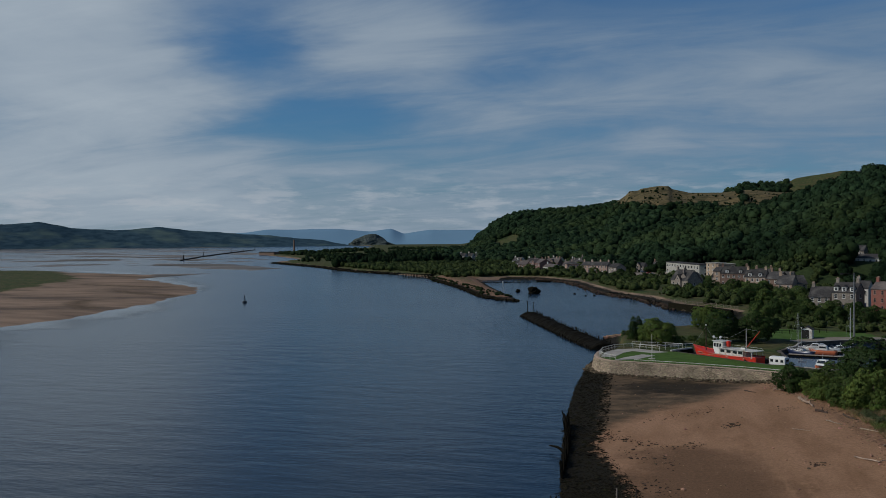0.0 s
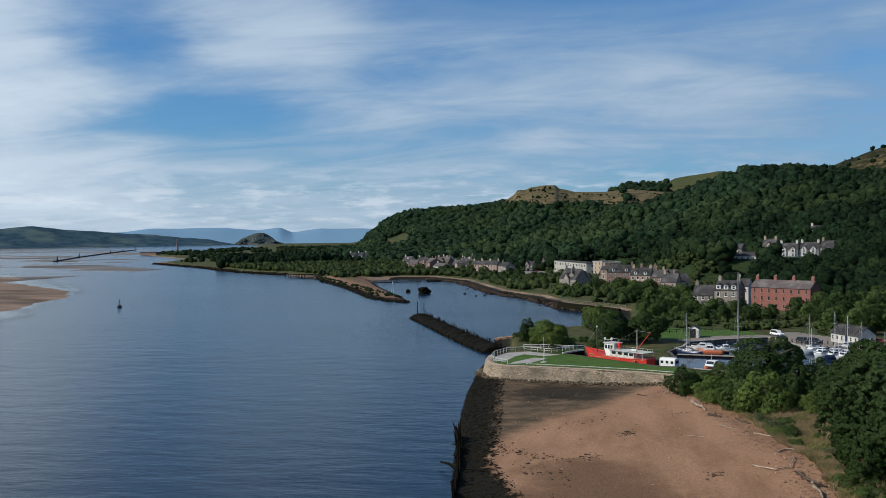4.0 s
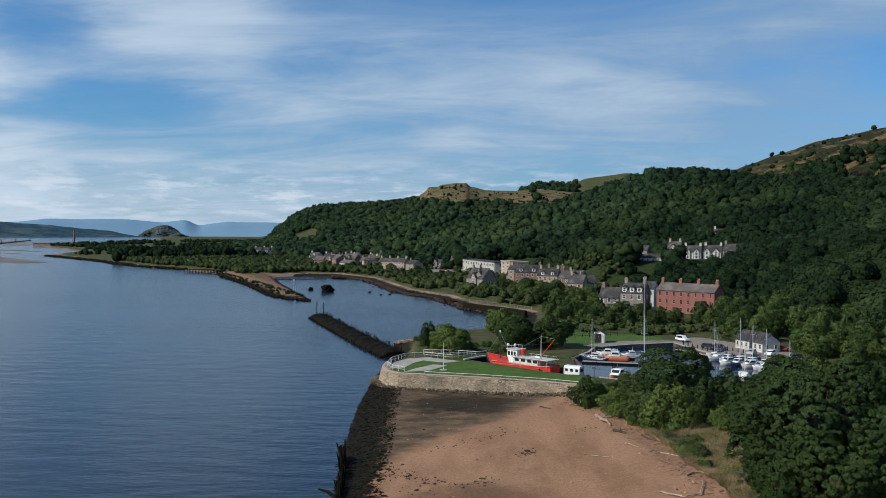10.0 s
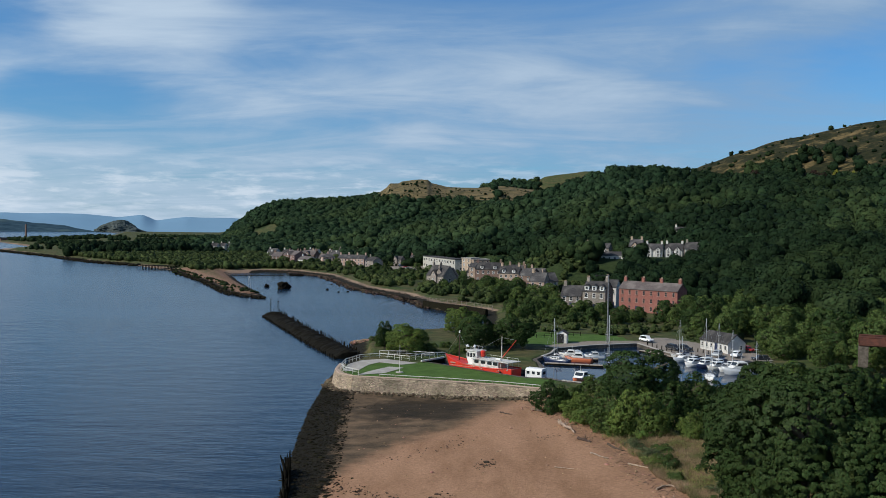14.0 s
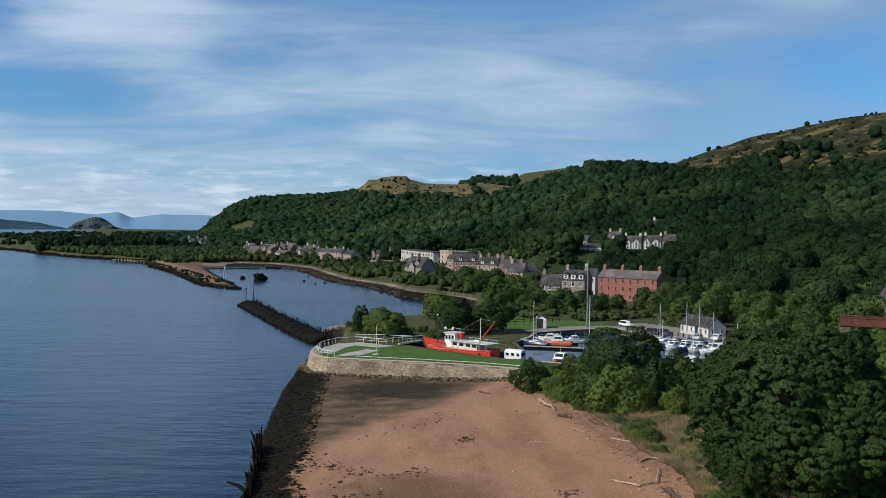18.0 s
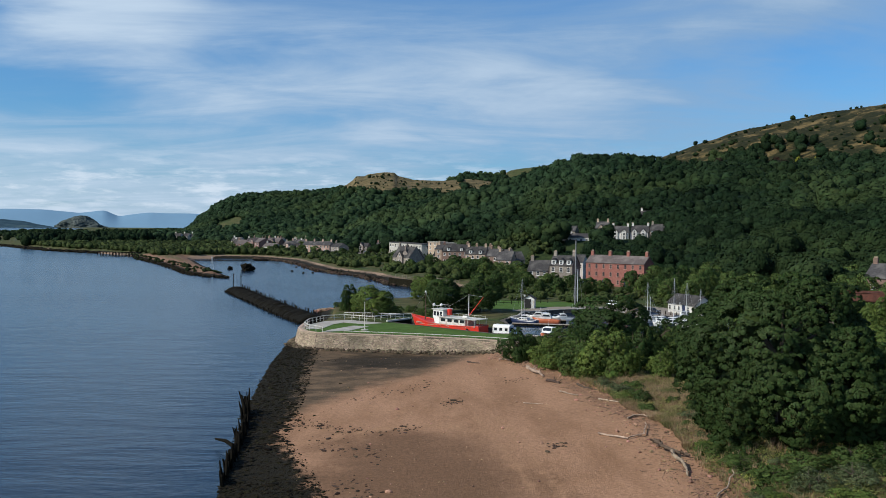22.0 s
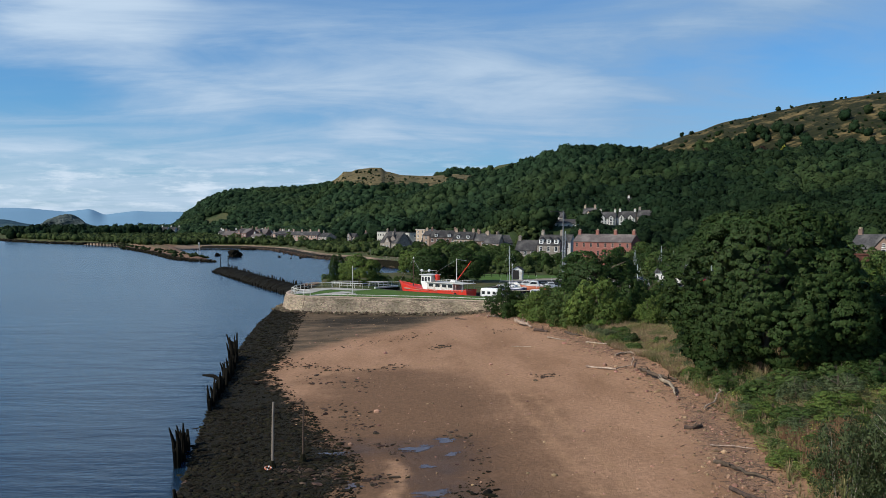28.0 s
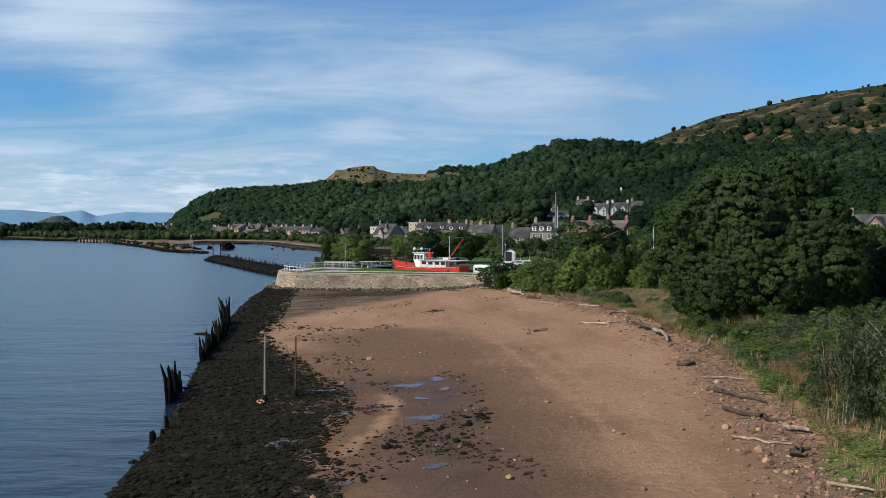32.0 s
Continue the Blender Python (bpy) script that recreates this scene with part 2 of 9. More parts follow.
def ground_material():
    """Sand, wet sand, weed, lawn, rough grass, moor and woodland floor, mixed by what grows where."""
    m = bpy.data.materials.new("ground")
    m.use_nodes = True
    nt = m.node_tree
    n, l = nt.nodes.new, nt.links.new
    p = nt.nodes["Principled BSDF"]
    p.inputs["Specular IOR Level"].default_value = 0.10
    co = n("ShaderNodeTexCoord").outputs["Object"]

    def tex(scale, detail=5, rough=0.6, stretch=(1, 1, 1), rot=0):
        mp = n("ShaderNodeMapping")
        mp.inputs["Scale"].default_value = stretch
        mp.inputs["Rotation"].default_value = (0, 0, radians(rot))
        l(co, mp.inputs[0])
        t = n("ShaderNodeTexNoise")
        t.inputs["Scale"].default_value, t.inputs["Detail"].default_value, t.inputs["Roughness"].default_value = scale, detail, rough
        l(mp.outputs[0], t.inputs["Vector"])
        return t.outputs[0]

    def two(fac, a, b, lo=0.35, hi=0.65):
        r = n("ShaderNodeValToRGB")
        r.color_ramp.elements[0].position, r.color_ramp.elements[1].position = lo, hi
        r.color_ramp.elements[0].color, r.color_ramp.elements[1].color = (*a, 1), (*b, 1)
        l(fac, r.inputs[0])
        return r.outputs[0]

    def mixc(fac, a, b):
        x = n("ShaderNodeMix")
        x.data_type = "RGBA"
        l(fac, x.inputs[0]), l(a, x.inputs[6]), l(b, x.inputs[7])
        return x.outputs[2]

    def mask(name, wob, amount=0.5, soft=0.08):
        a = n("ShaderNodeAttribute")
        a.attribute_name = name
        s = n("ShaderNodeMath")
        s.operation = "MULTIPLY_ADD"
        s.inputs[1].default_value, s.inputs[2].default_value = amount, -amount / 2
        l(wob, s.inputs[0])
        t = n("ShaderNodeMath")
        t.operation = "ADD"
        l(a.outputs["Fac"], t.inputs[0]), l(s.outputs[0], t.inputs[1])
        r = n("ShaderNodeMapRange")
        r.interpolation_type = "SMOOTHSTEP"
        r.inputs[1].default_value, r.inputs[2].default_value = 0.5 - soft, 0.5 + soft
        l(t.outputs[0], r.inputs[0])
        return r.outputs[0]

    fine, mid, broad = tex(3.0, 8, 0.7), tex(0.35, 7, 0.65), tex(0.05, 5)
    streak = tex(0.16, 6, 0.6, (1.0, 0.35, 1), 20)
    grit = tex(14.0, 4, 0.75)
    dry = two(fine, (0.250, 0.142, 0.085), (0.370, 0.216, 0.132))
    damp = two(fine, (0.112, 0.064, 0.037), (0.172, 0.099, 0.058))
    sand = mixc(two(streak, (0, 0, 0), (1, 1, 1), 0.42, 0.66), dry, two(fine, (0.178, 0.098, 0.055), (0.262, 0.148, 0.085)))
    sand = mixc(two(grit, (1, 1, 1), (0, 0, 0), 0.30, 0.37), sand, two(mid, (0.07, 0.042, 0.028), (0.15, 0.09, 0.058)))
    sand = mixc(two(tex(9.0, 3, 0.6), (0, 0, 0), (1, 1, 1), 0.66, 0.71), sand, two(mid, (0.30, 0.19, 0.12), (0.42, 0.28, 0.19)))
    ridge = two(fine, (0.235, 0.136, 0.078), (0.325, 0.190, 0.112))
    wet = two(mid, (0.052, 0.031, 0.020), (0.100, 0.058, 0.036))
    silt = two(tex(0.03, 7, 0.65, (0.5, 1.4, 1), 35), (0.110, 0.080, 0.061), (0.260, 0.182, 0.130), 0.38, 0.6)
    mud = two(tex(0.22, 7, 0.72, (1.0, 1.6, 1), 10), (0.060, 0.044, 0.028), (0.148, 0.100, 0.062), 0.40, 0.62)
    flats = two(tex(0.012, 7, 0.7, (0.4, 1.6, 1), 30), (0.070, 0.066, 0.064), (0.215, 0.200, 0.185), 0.40, 0.60)
    slick = two(tex(0.5, 6, 0.7, (0.6, 1.8, 1), 8), (0.018, 0.015, 0.010), (0.050, 0.036, 0.022), 0.35, 0.7)
    weed = two(fine, (0.006, 0.006, 0.004), (0.023, 0.019, 0.0115), 0.3, 0.75)
    lawn = two(mid, (0.045, 0.085, 0.018), (0.07, 0.125, 0.028))
    rough_g = mixc(two(tex(0.09, 6), (0, 0, 0), (1, 1, 1), 0.40, 0.62), two(mid, (0.02, 0.036, 0.011), (0.062, 0.08, 0.026)), two(mid, (0.042, 0.044, 0.019), (0.105, 0.088, 0.042)))
    hill_n = tex(0.018, 8, 0.68)
    turf = two(tex(0.10, 7, 0.7), (0.060, 0.050, 0.021), (0.165, 0.118, 0.054), 0.36, 0.64)
    moor = mixc(two(tex(0.045, 9, 0.72), (0, 0, 0), (1, 1, 1), 0.52, 0.60), two(tex(0.16, 6, 0.7), (0.006, 0.010, 0.0045), (0.030, 0.030, 0.012)), turf)
    hay = two(tex(0.045, 9, 0.75), (0.050, 0.046, 0.021), (0.165, 0.124, 0.061), 0.40, 0.60)
    floor = two(mid, (0.014, 0.024, 0.009), (0.032, 0.048, 0.017))
    stone = two(grit, (0.085, 0.050, 0.033), (0.25, 0.150, 0.098), 0.36, 0.62)
    short = two(mid, (0.060, 0.085, 0.018), (0.120, 0.150, 0.034))
    paving = two(fine, (0.17, 0.145, 0.12), (0.27, 0.235, 0.20))
    col = sand
    for name, layer, wob, amount in (("damp", damp, tex(0.16, 6), 0.9), ("wet", wet, tex(0.2, 7, 0.65), 0.9), ("ridge", ridge, tex(0.5, 5), 1.0), ("silt", silt, tex(0.02, 6), 0.3), ("flats", flats, tex(0.02, 6), 0.3), ("mud", mud, tex(0.25, 7, 0.7), 0.6), ("slick", slick, tex(0.22, 7, 0.7), 1.1), ("pebble", stone, fine, 1.3), ("weed", weed, tex(0.4, 7, 0.7), 0.8),
                                     ("rough_grass", rough_g, mid, 0.5), ("wood", floor, broad, 0.3), ("moor", moor, broad, 0.3), ("hay", hay, broad, 0.2),
                                     ("lawn", lawn, fine, 0.06), ("short", short, mid, 0.8), ("paved", paving, fine, 0.03)):
        k = mask(name, wob, amount, 0.3 if name in ("wet", "damp") else 0.2 if name in ("mud", "slick", "ridge") else 0.08)
        col = mixc(k, col, layer)
        if name == "wet":
            wetk = k
    l(col, p.inputs["Base Color"])
    rr = n("ShaderNodeMapRange")
    rr.inputs[3].default_value, rr.inputs[4].default_value = 0.92, 0.5
    l(wetk, rr.inputs[0]), l(rr.outputs[0], p.inputs["Roughness"])
    bp = n("ShaderNodeBump")
    bp.inputs["Distance"].default_value = 0.10
    add = n("ShaderNodeMath")
    l(fine, add.inputs[0]), l(mid, add.inputs[1]), l(add.outputs[0], bp.inputs["Height"]), l(bp.outputs[0], p.inputs["Normal"])
    return m


M = {
    "water": water_material(),
    "basin_water": water_material("basin_water", 0.05, (0.012, 0.03), 1.22, (0.004, 0.016, 0.040)),
    "ground": ground_material(),
    "leaf_dark": mat("leaf_dark", (0.0420, 0.0740, 0.0200), (0.0220, 0.0430, 0.0120), 0.5, 0.6, vary=0.45, island=True, transl=0.25, spec=0.1),
    "leaf_great": mat("leaf_great", (0.044, 0.073, 0.021), (0.022, 0.041, 0.012), 0.25, 0.6, vary=0.35, island=True, transl=0.2, spec=0.1),
    "leaf_green": mat("leaf_green", (0.090, 0.132, 0.037), (0.048, 0.080, 0.022), 0.5, 0.6, vary=0.45, island=True, transl=0.3, spec=0.1),
    "leaf_bright": mat("leaf_bright", (0.132, 0.180, 0.042), (0.070, 0.110, 0.027), 0.4, 0.6, vary=0.4, island=True, transl=0.3, spec=0.1),
    "leaf_birch": mat("leaf_birch", (0.082, 0.104, 0.046), (0.044, 0.062, 0.026), 0.5, 0.6, vary=0.4, island=True, transl=0.25, spec=0.1),
    "leaf_grey": mat("leaf_grey", (0.120, 0.145, 0.072), (0.066, 0.090, 0.040), 0.5, 0.6, vary=0.4, island=True, transl=0.25, spec=0.1),
    # paler, bluer than far_leaf: distance haze put into the leaf colour
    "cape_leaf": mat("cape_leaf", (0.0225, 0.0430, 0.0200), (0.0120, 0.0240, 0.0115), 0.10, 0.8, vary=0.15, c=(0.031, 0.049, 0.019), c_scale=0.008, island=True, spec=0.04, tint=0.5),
    "far_leaf": mat("far_leaf", (0.0158, 0.0305, 0.0130), (0.0074, 0.0152, 0.0070), 0.6, 0.8, vary=0.2, c=(0.0245, 0.0390, 0.0142), c_scale=0.011, island=True, spec=0.04, tint=0.62, bump=0.35, bump_scale=1.5),
    "scrub_leaf": mat("scrub_leaf", (0.046, 0.062, 0.021), (0.022, 0.034, 0.011), 0.6, 0.75, vary=0.25, island=True, spec=0.05, tint=0.55, bump=0.25, bump_scale=2.5),
    "leaf_copper": mat("leaf_copper", (0.050, 0.026, 0.020), (0.026, 0.015, 0.012), 0.3, 0.6, vary=0.3, island=True, transl=0.2, spec=0.1),
    "leaf_gold": mat("leaf_gold", (0.270, 0.260, 0.040), (0.170, 0.180, 0.030), 0.3, 0.6, vary=0.3, island=True, transl=0.3, spec=0.1),
    "bark": mat("bark", (0.10, 0.08, 0.06), (0.05, 0.04, 0.03), 4, 0.9, bump=0.03, stretch=(1, 1, 0.2)),
    "birch_bark": mat("birch_bark", (0.42, 0.39, 0.34), (0.18, 0.16, 0.14), 3, 0.85, stretch=(1, 1, 2)),
}


# ---- mesh helpers ----
def mesh_from(name, verts, faces, material=None, smooth=False):
    me = bpy.data.meshes.new(name)
    verts = np.asarray(verts, dtype=np.float32)
    if isinstance(faces, np.ndarray):
        k = faces.shape[1]
        me.vertices.add(len(verts))
        me.vertices.foreach_set("co", verts.ravel())
        me.loops.add(faces.size)
        me.loops.foreach_set("vertex_index", faces.ravel().astype(np.int32))
        me.polygons.add(len(faces))
        me.polygons.foreach_set("loop_start", np.arange(0, faces.size, k, dtype=np.int32))
        me.update(calc_edges=True)
    else:
        me.from_pydata(verts.tolist(), [], faces)
    if material:
        me.materials.append(material)
    me.polygons.foreach_set("use_smooth", np.full(len(me.polygons), smooth))
    me.validate()
    return me


def repeat(template, places):
    """One mesh's arrays from a template (verts, triangles) set at rows of x, y, z, turn, sx, sy, sz."""
    v, f = template
    p = np.asarray(places, float)
    c, s = np.cos(p[:, 3])[:, None], np.sin(p[:, 3])[:, None]
    x, y, z = (v[None, :, k] * p[:, 4 + k, None] for k in range(3))
    out = np.stack([x * c - y * s + p[:, 0, None], x * s + y * c + p[:, 1, None], z + p[:, 2, None]], -1)
    faces = f[None] + (np.arange(len(p)) * len(v))[:, None, None]
    return out.reshape(-1, 3), faces.reshape(-1, f.shape[1])


def join_arrays(pairs):
    vs, fs, k = [], [], 0
    for v, f in pairs:
        vs.append(v), fs.append(f + k)
        k += len(v)
    return np.concatenate(vs), np.concatenate(fs)


def ico(sub, seed, rough=0.25, freq=1.6, squash=1.0):
    """A lumpy closed shape of unit radius: verts and triangles."""
    bm = bmesh.new()
    bmesh.ops.create_icosphere(bm, subdivisions=sub, radius=1)
    rng = random.Random(seed)
    off = Vector((rng.uniform(-50, 50), rng.uniform(-50, 50), rng.uniform(-50, 50)))
    for v in bm.verts:
        k = 1 + rough * noise.noise(v.co * freq + off) * 1.6 + rough * 0.55 * noise.noise(v.co * freq * 3.1 + off) + rng.uniform(-rough, rough) * 0.3
        v.co = Vector((v.co.x * k, v.co.y * k, v.co.z * k * squash))
    out = np.array([v.co[:] for v in bm.verts]), np.array([[v.index for v in f.verts] for f in bm.faces])
    bm.free()
    return out


def inside(px, py, poly):
    """Which of the points lie in a polygon."""
    q = np.asarray(poly, float)
    hit = np.zeros(np.shape(px), bool)
    for (x0, y0), (x1, y1) in zip(q, np.roll(q, -1, 0)):
        cross = (y0 > py) != (y1 > py)
        with np.errstate(divide="ignore", invalid="ignore"):
            hit ^= cross & (px < (x1 - x0) * (py - y0) / (y1 - y0 + 1e-12) + x0)
    return hit


def edge_distance(px, py, line, closed=True):
    q = np.asarray(line, float)
    far = np.full(np.shape(px), 1e9)
    ends = zip(q, np.roll(q, -1, 0)) if closed else zip(q[:-1], q[1:])
    for (x0, y0), (x1, y1) in ends:
        dx, dy = x1 - x0, y1 - y0
        t = np.clip(((px - x0) * dx + (py - y0) * dy) / (dx * dx + dy * dy + 1e-9), 0, 1)
        far = np.minimum(far, np.hypot(px - x0 - t * dx, py - y0 - t * dy))
    return far


def signed(px, py, poly):
    d = edge_distance(px, py, poly)
    return np.where(inside(px, py, poly), d, -d)


def smooth01(x):
    x = np.clip(x, 0, 1)
    return x * x * (3 - 2 * x)


def wavy(x, y, s, seed=0.0):
    """A cheap rolling field between about -1 and 1."""
    a = np.sin(x / s + 1.7 * np.sin(y / s * 0.7 + seed) + seed) + np.sin(y / s * 1.13 - 0.9 * np.sin(x / s * 1.31) + 2.1 * seed)
    b = np.sin(x / s * 2.7 + 3 * seed + np.sin(y / s * 2.1)) * np.sin(y / s * 2.3 - seed)
    return (a * 0.35 + b * 0.4)


# ---- plan ----
LAND = [(-4, -400), (-8, 0), (-11, 30), (-12.6, 47), (-13.7, 60), (-15.5, 70), (-17.4, 82), (-20.5, 102), (-23.5, 126), (-26, 150), (-27, 168), (-28, 178),
        (-28, 190), (-27, 205), (-29, 222), (-30, 238), (-24, 247), (-14, 254), (-3.6, 263), (5, 285), (7, 318), (0, 331), (-16, 351), (-31, 398), (-55, 442), (-90, 553), (-120, 600),
        (-139, 603), (-158, 582), (-132, 505), (-100, 420), (-86, 382), (-97, 389), (-112, 410), (-146, 488), (-190, 576), (-206, 613), (-254, 676), (-314, 728), (-416, 860),
        (-541, 1003), (-600, 1200), (-850, 1555), (-900, 1800), (-1000, 2400), (-1500, 3800), (-1950, 4300), (-1900, 4950), (3500, 4950), (3500, -400)]
BASIN = [(-8.5, 189.5), (-5, 194.3), (12.2, 180.2), (15.5, 184.5), (14.8, 196.3), (19, 205), (21, 213.5), (31, 220.5), (42.3, 225.4), (45.9, 210), (50.3, 197), (59, 189.5), (64, 184), (60, 172), (46, 164), (38, 166), (24, 165), (18.5, 168), (15.5, 171.5), (11.5, 171.8), (7.9, 174.6)]
BASIN_LEVEL = 2.2
POINT = [(-25.5, 176.5), (-24, 172), (-21, 169.2), (-4.2, 166), (6.3, 163), (13, 160), (30, 158), (40, 230), (18, 260), (-2, 258), (-16, 247), (-25, 236), (-24, 215), (-22, 203), (-23.5, 190), (-25.5, 182)]
BACK = [(14, -400), (15, 0), (17, 30), (18.5, 41), (20.5, 52), (22.3, 64), (24.2, 80), (24.4, 102), (20.5, 124), (17, 139), (13.5, 150), (13, 160), (14, 200), (16, 258), (12, 285), (14, 320), (6, 340), (-8, 365), (-20, 405), (-44, 450), (-76, 560), (-115, 625), (-180, 640), (-240, 740), (-420, 900), (-900, 4000), (3500, 4900), (3500, -400)]
BEACH = [(-40, -400), (-40, 160), (-32, 180), (-21, 176), (13, 166), (14, 158), (30, 155), (40, 0), (40, -400)]
WEED = [(-30, -60), (0, -60), (-1.5, 25), (-2.5, 38), (-3.6, 47), (-5, 53), (-4, 60), (-4.2, 66), (-8, 76), (-12, 90), (-15.5, 100), (-16.5, 112), (-17.5, 126), (-19, 140), (-20.5, 156), (-22, 172), (-35, 176)]
BANK = [(-260, 160), (-238, 225), (-240, 271), (-262, 355), (-290, 430), (-322, 474), (-420, 560), (-470, 640), (-640, 700), (-900, 760), (-1500, 700), (-1500, 100)]
SALTING = [(-330, 250), (-400, 395), (-480, 560), (-640, 715), (-900, 730), (-1500, 650), (-1500, 150)]

# crest lines of the hills: bearing in degrees, crest distance, crest height, foot distance
HILLS = {
    "near": ([-9, -5.4, -3.2, 0.5, 3.8, 7, 9.4, 12.2, 14, 20, 30, 60], [900, 850, 850, 850, 850, 850, 850, 850, 850, 760, 640, 500],
             [-60, 14, 30, 46, 56, 73, 83, 82, 79, 67, 60, 60], [760, 690, 660, 610, 570, 510, 470, 450, 400, 310, 250, 180]),
    "moor": ([3, 8, 12, 13.6, 14.6, 16.9, 18.8, 20.7, 22.8, 24.3, 28.2, 60], [1000] * 12,
             [-60, 40, 84, 96, 104, 118, 129, 135, 141, 145, 152, 170], [800, 800, 780, 740, 700, 660, 620, 600, 580, 560, 540, 500]),
    "cape": ([-17, -15.6, -14.7, -13.6, -12.6, -10.5, -7.6, -6.1, 0, 10], [2000] * 10, [-60, 6, 38, 66, 80, 88, 93, 103, 103, -40], [1500, 1500, 1550, 1500, 1450, 1300, 1200, 1150, 1000, 950]),
    "grassy": ([-8.5, -6.4, -5.35, -5.2, -4.6, -4.4, -3.2, -2.75, -2.5, -1.5, 0.1, 2, 6, 12], [1800] * 14, [-60, 92, 116, 123, 124, 128, 132, 132, 125, 118, 117, 121, 108, -40], [1150] * 14),
    "back": ([-1.5, 0.6, 1.6, 4.1, 4.8, 7.2, 12, 20], [2050] * 8, [-60, 125, 141, 144, 157, 168, 165, -60], [1600] * 8),
}


def hill(name, az, d):
    a, dist, top, foot = HILLS[name]
    D, Z, F = np.interp(az, a, dist), np.interp(az, a, top), np.interp(az, a, foot)
    t = np.clip((d - F) / (D - F), 0, 1)
    rise = 0.55 * t + 0.45 * smooth01(t)
    back = 1 - 0.35 * smooth01((d - D) / 600)
    return np.where(d > F, 2.8 + (Z - 2.8) * rise * back, -9)


def ground_height(x, y):
    x, y = np.asarray(x, float), np.asarray(y, float)
    w = signed(x, y, LAND)
    sh = np.where(w > 0, np.minimum(2.6, w * 0.28), np.maximum(-3, w * 0.25))
    beach = inside(x, y, BEACH)
    slope = np.minimum(2.1, w * 0.048 + 0.02 + 0.05 * wavy(x, y, 7.0, 1.0))
    z = np.where(beach & (w > 0), slope, sh)
    near_back = signed(x, y, BACK)
    z = np.where(w > 0, np.maximum(z, np.minimum(2.9, 1.2 + 1.7 * smooth01((near_back + 2.0) / 9))) * (near_back > -2.0) + z * (near_back <= -2.0), z)
    hollow = edge_distance(x, y, [(-22, 166), (-10, 164.5), (5, 160.5)], False)
    z = np.where(beach & (w > 0), np.maximum(z - 1.05 * np.exp(-(hollow / 8.5) ** 2), 0.12), z)
    pt = signed(x, y, POINT)
    z = np.where(pt > 0.2, np.maximum(z, 3.0 * smooth01((pt - 0.3) / 0.5)), z)
    b = signed(x, y, BASIN)
    z = np.where(b > -0.3, np.minimum(z, 3.0 - 5.0 * smooth01((b + 0.3) / 0.5)), z)
    k = signed(x, y, BANK) + 3.5 * wavy(x, y, 12.0, 0.7) + 2.0 * wavy(x, y, 4.6, 0.3)
    z = np.where(k > -12, np.maximum(z, np.clip(k * 0.05, -0.6, 0.5 + 0.12 * wavy(x, y, 23.0, 2.0))), z)
    g = signed(x, y, SALTING)
    z = np.where(g > -2, np.maximum(z, 0.9 * smooth01((g + 2) / 5)), z)
    flats = (x < -420) & (y > 560) & (w < -40) & (x + 0.62 * y < 170 - 0.02 * y)
    z = np.where(flats, np.maximum(z, 0.22 * wavy(x, y * 1.6, 85.0, 0.9) + 0.12 * wavy(x, y, 27.0, 0.2) - 0.03), z)
    d, az = np.hypot(x, y), np.degrees(np.arctan2(x, y))
    for h in HILLS:
        z = np.where((w > 0) & (y > -50), np.maximum(z, hill(h, az, d)), z)
    # the shelf on the slope that carries the villas
    shelf = edge_distance(x, y, [(68, 512), (98, 506), (126, 497)], False)
    z = np.where(w > 0, np.maximum(z, 17.0 * smooth01((62 - shelf) / 44)), z)
    far = smooth01((d - 420) / 500) * (z > 6)
    return z + far * (2.2 * wavy(x, y, 55.0, 0.4) + 1.2 * wavy(x, y, 21.0, 1.4))


def axis(parts):
    out = []
    for a, b, step in parts:
        out += list(np.arange(a, b, step))
    return np.array(out + [parts[-1][1]])


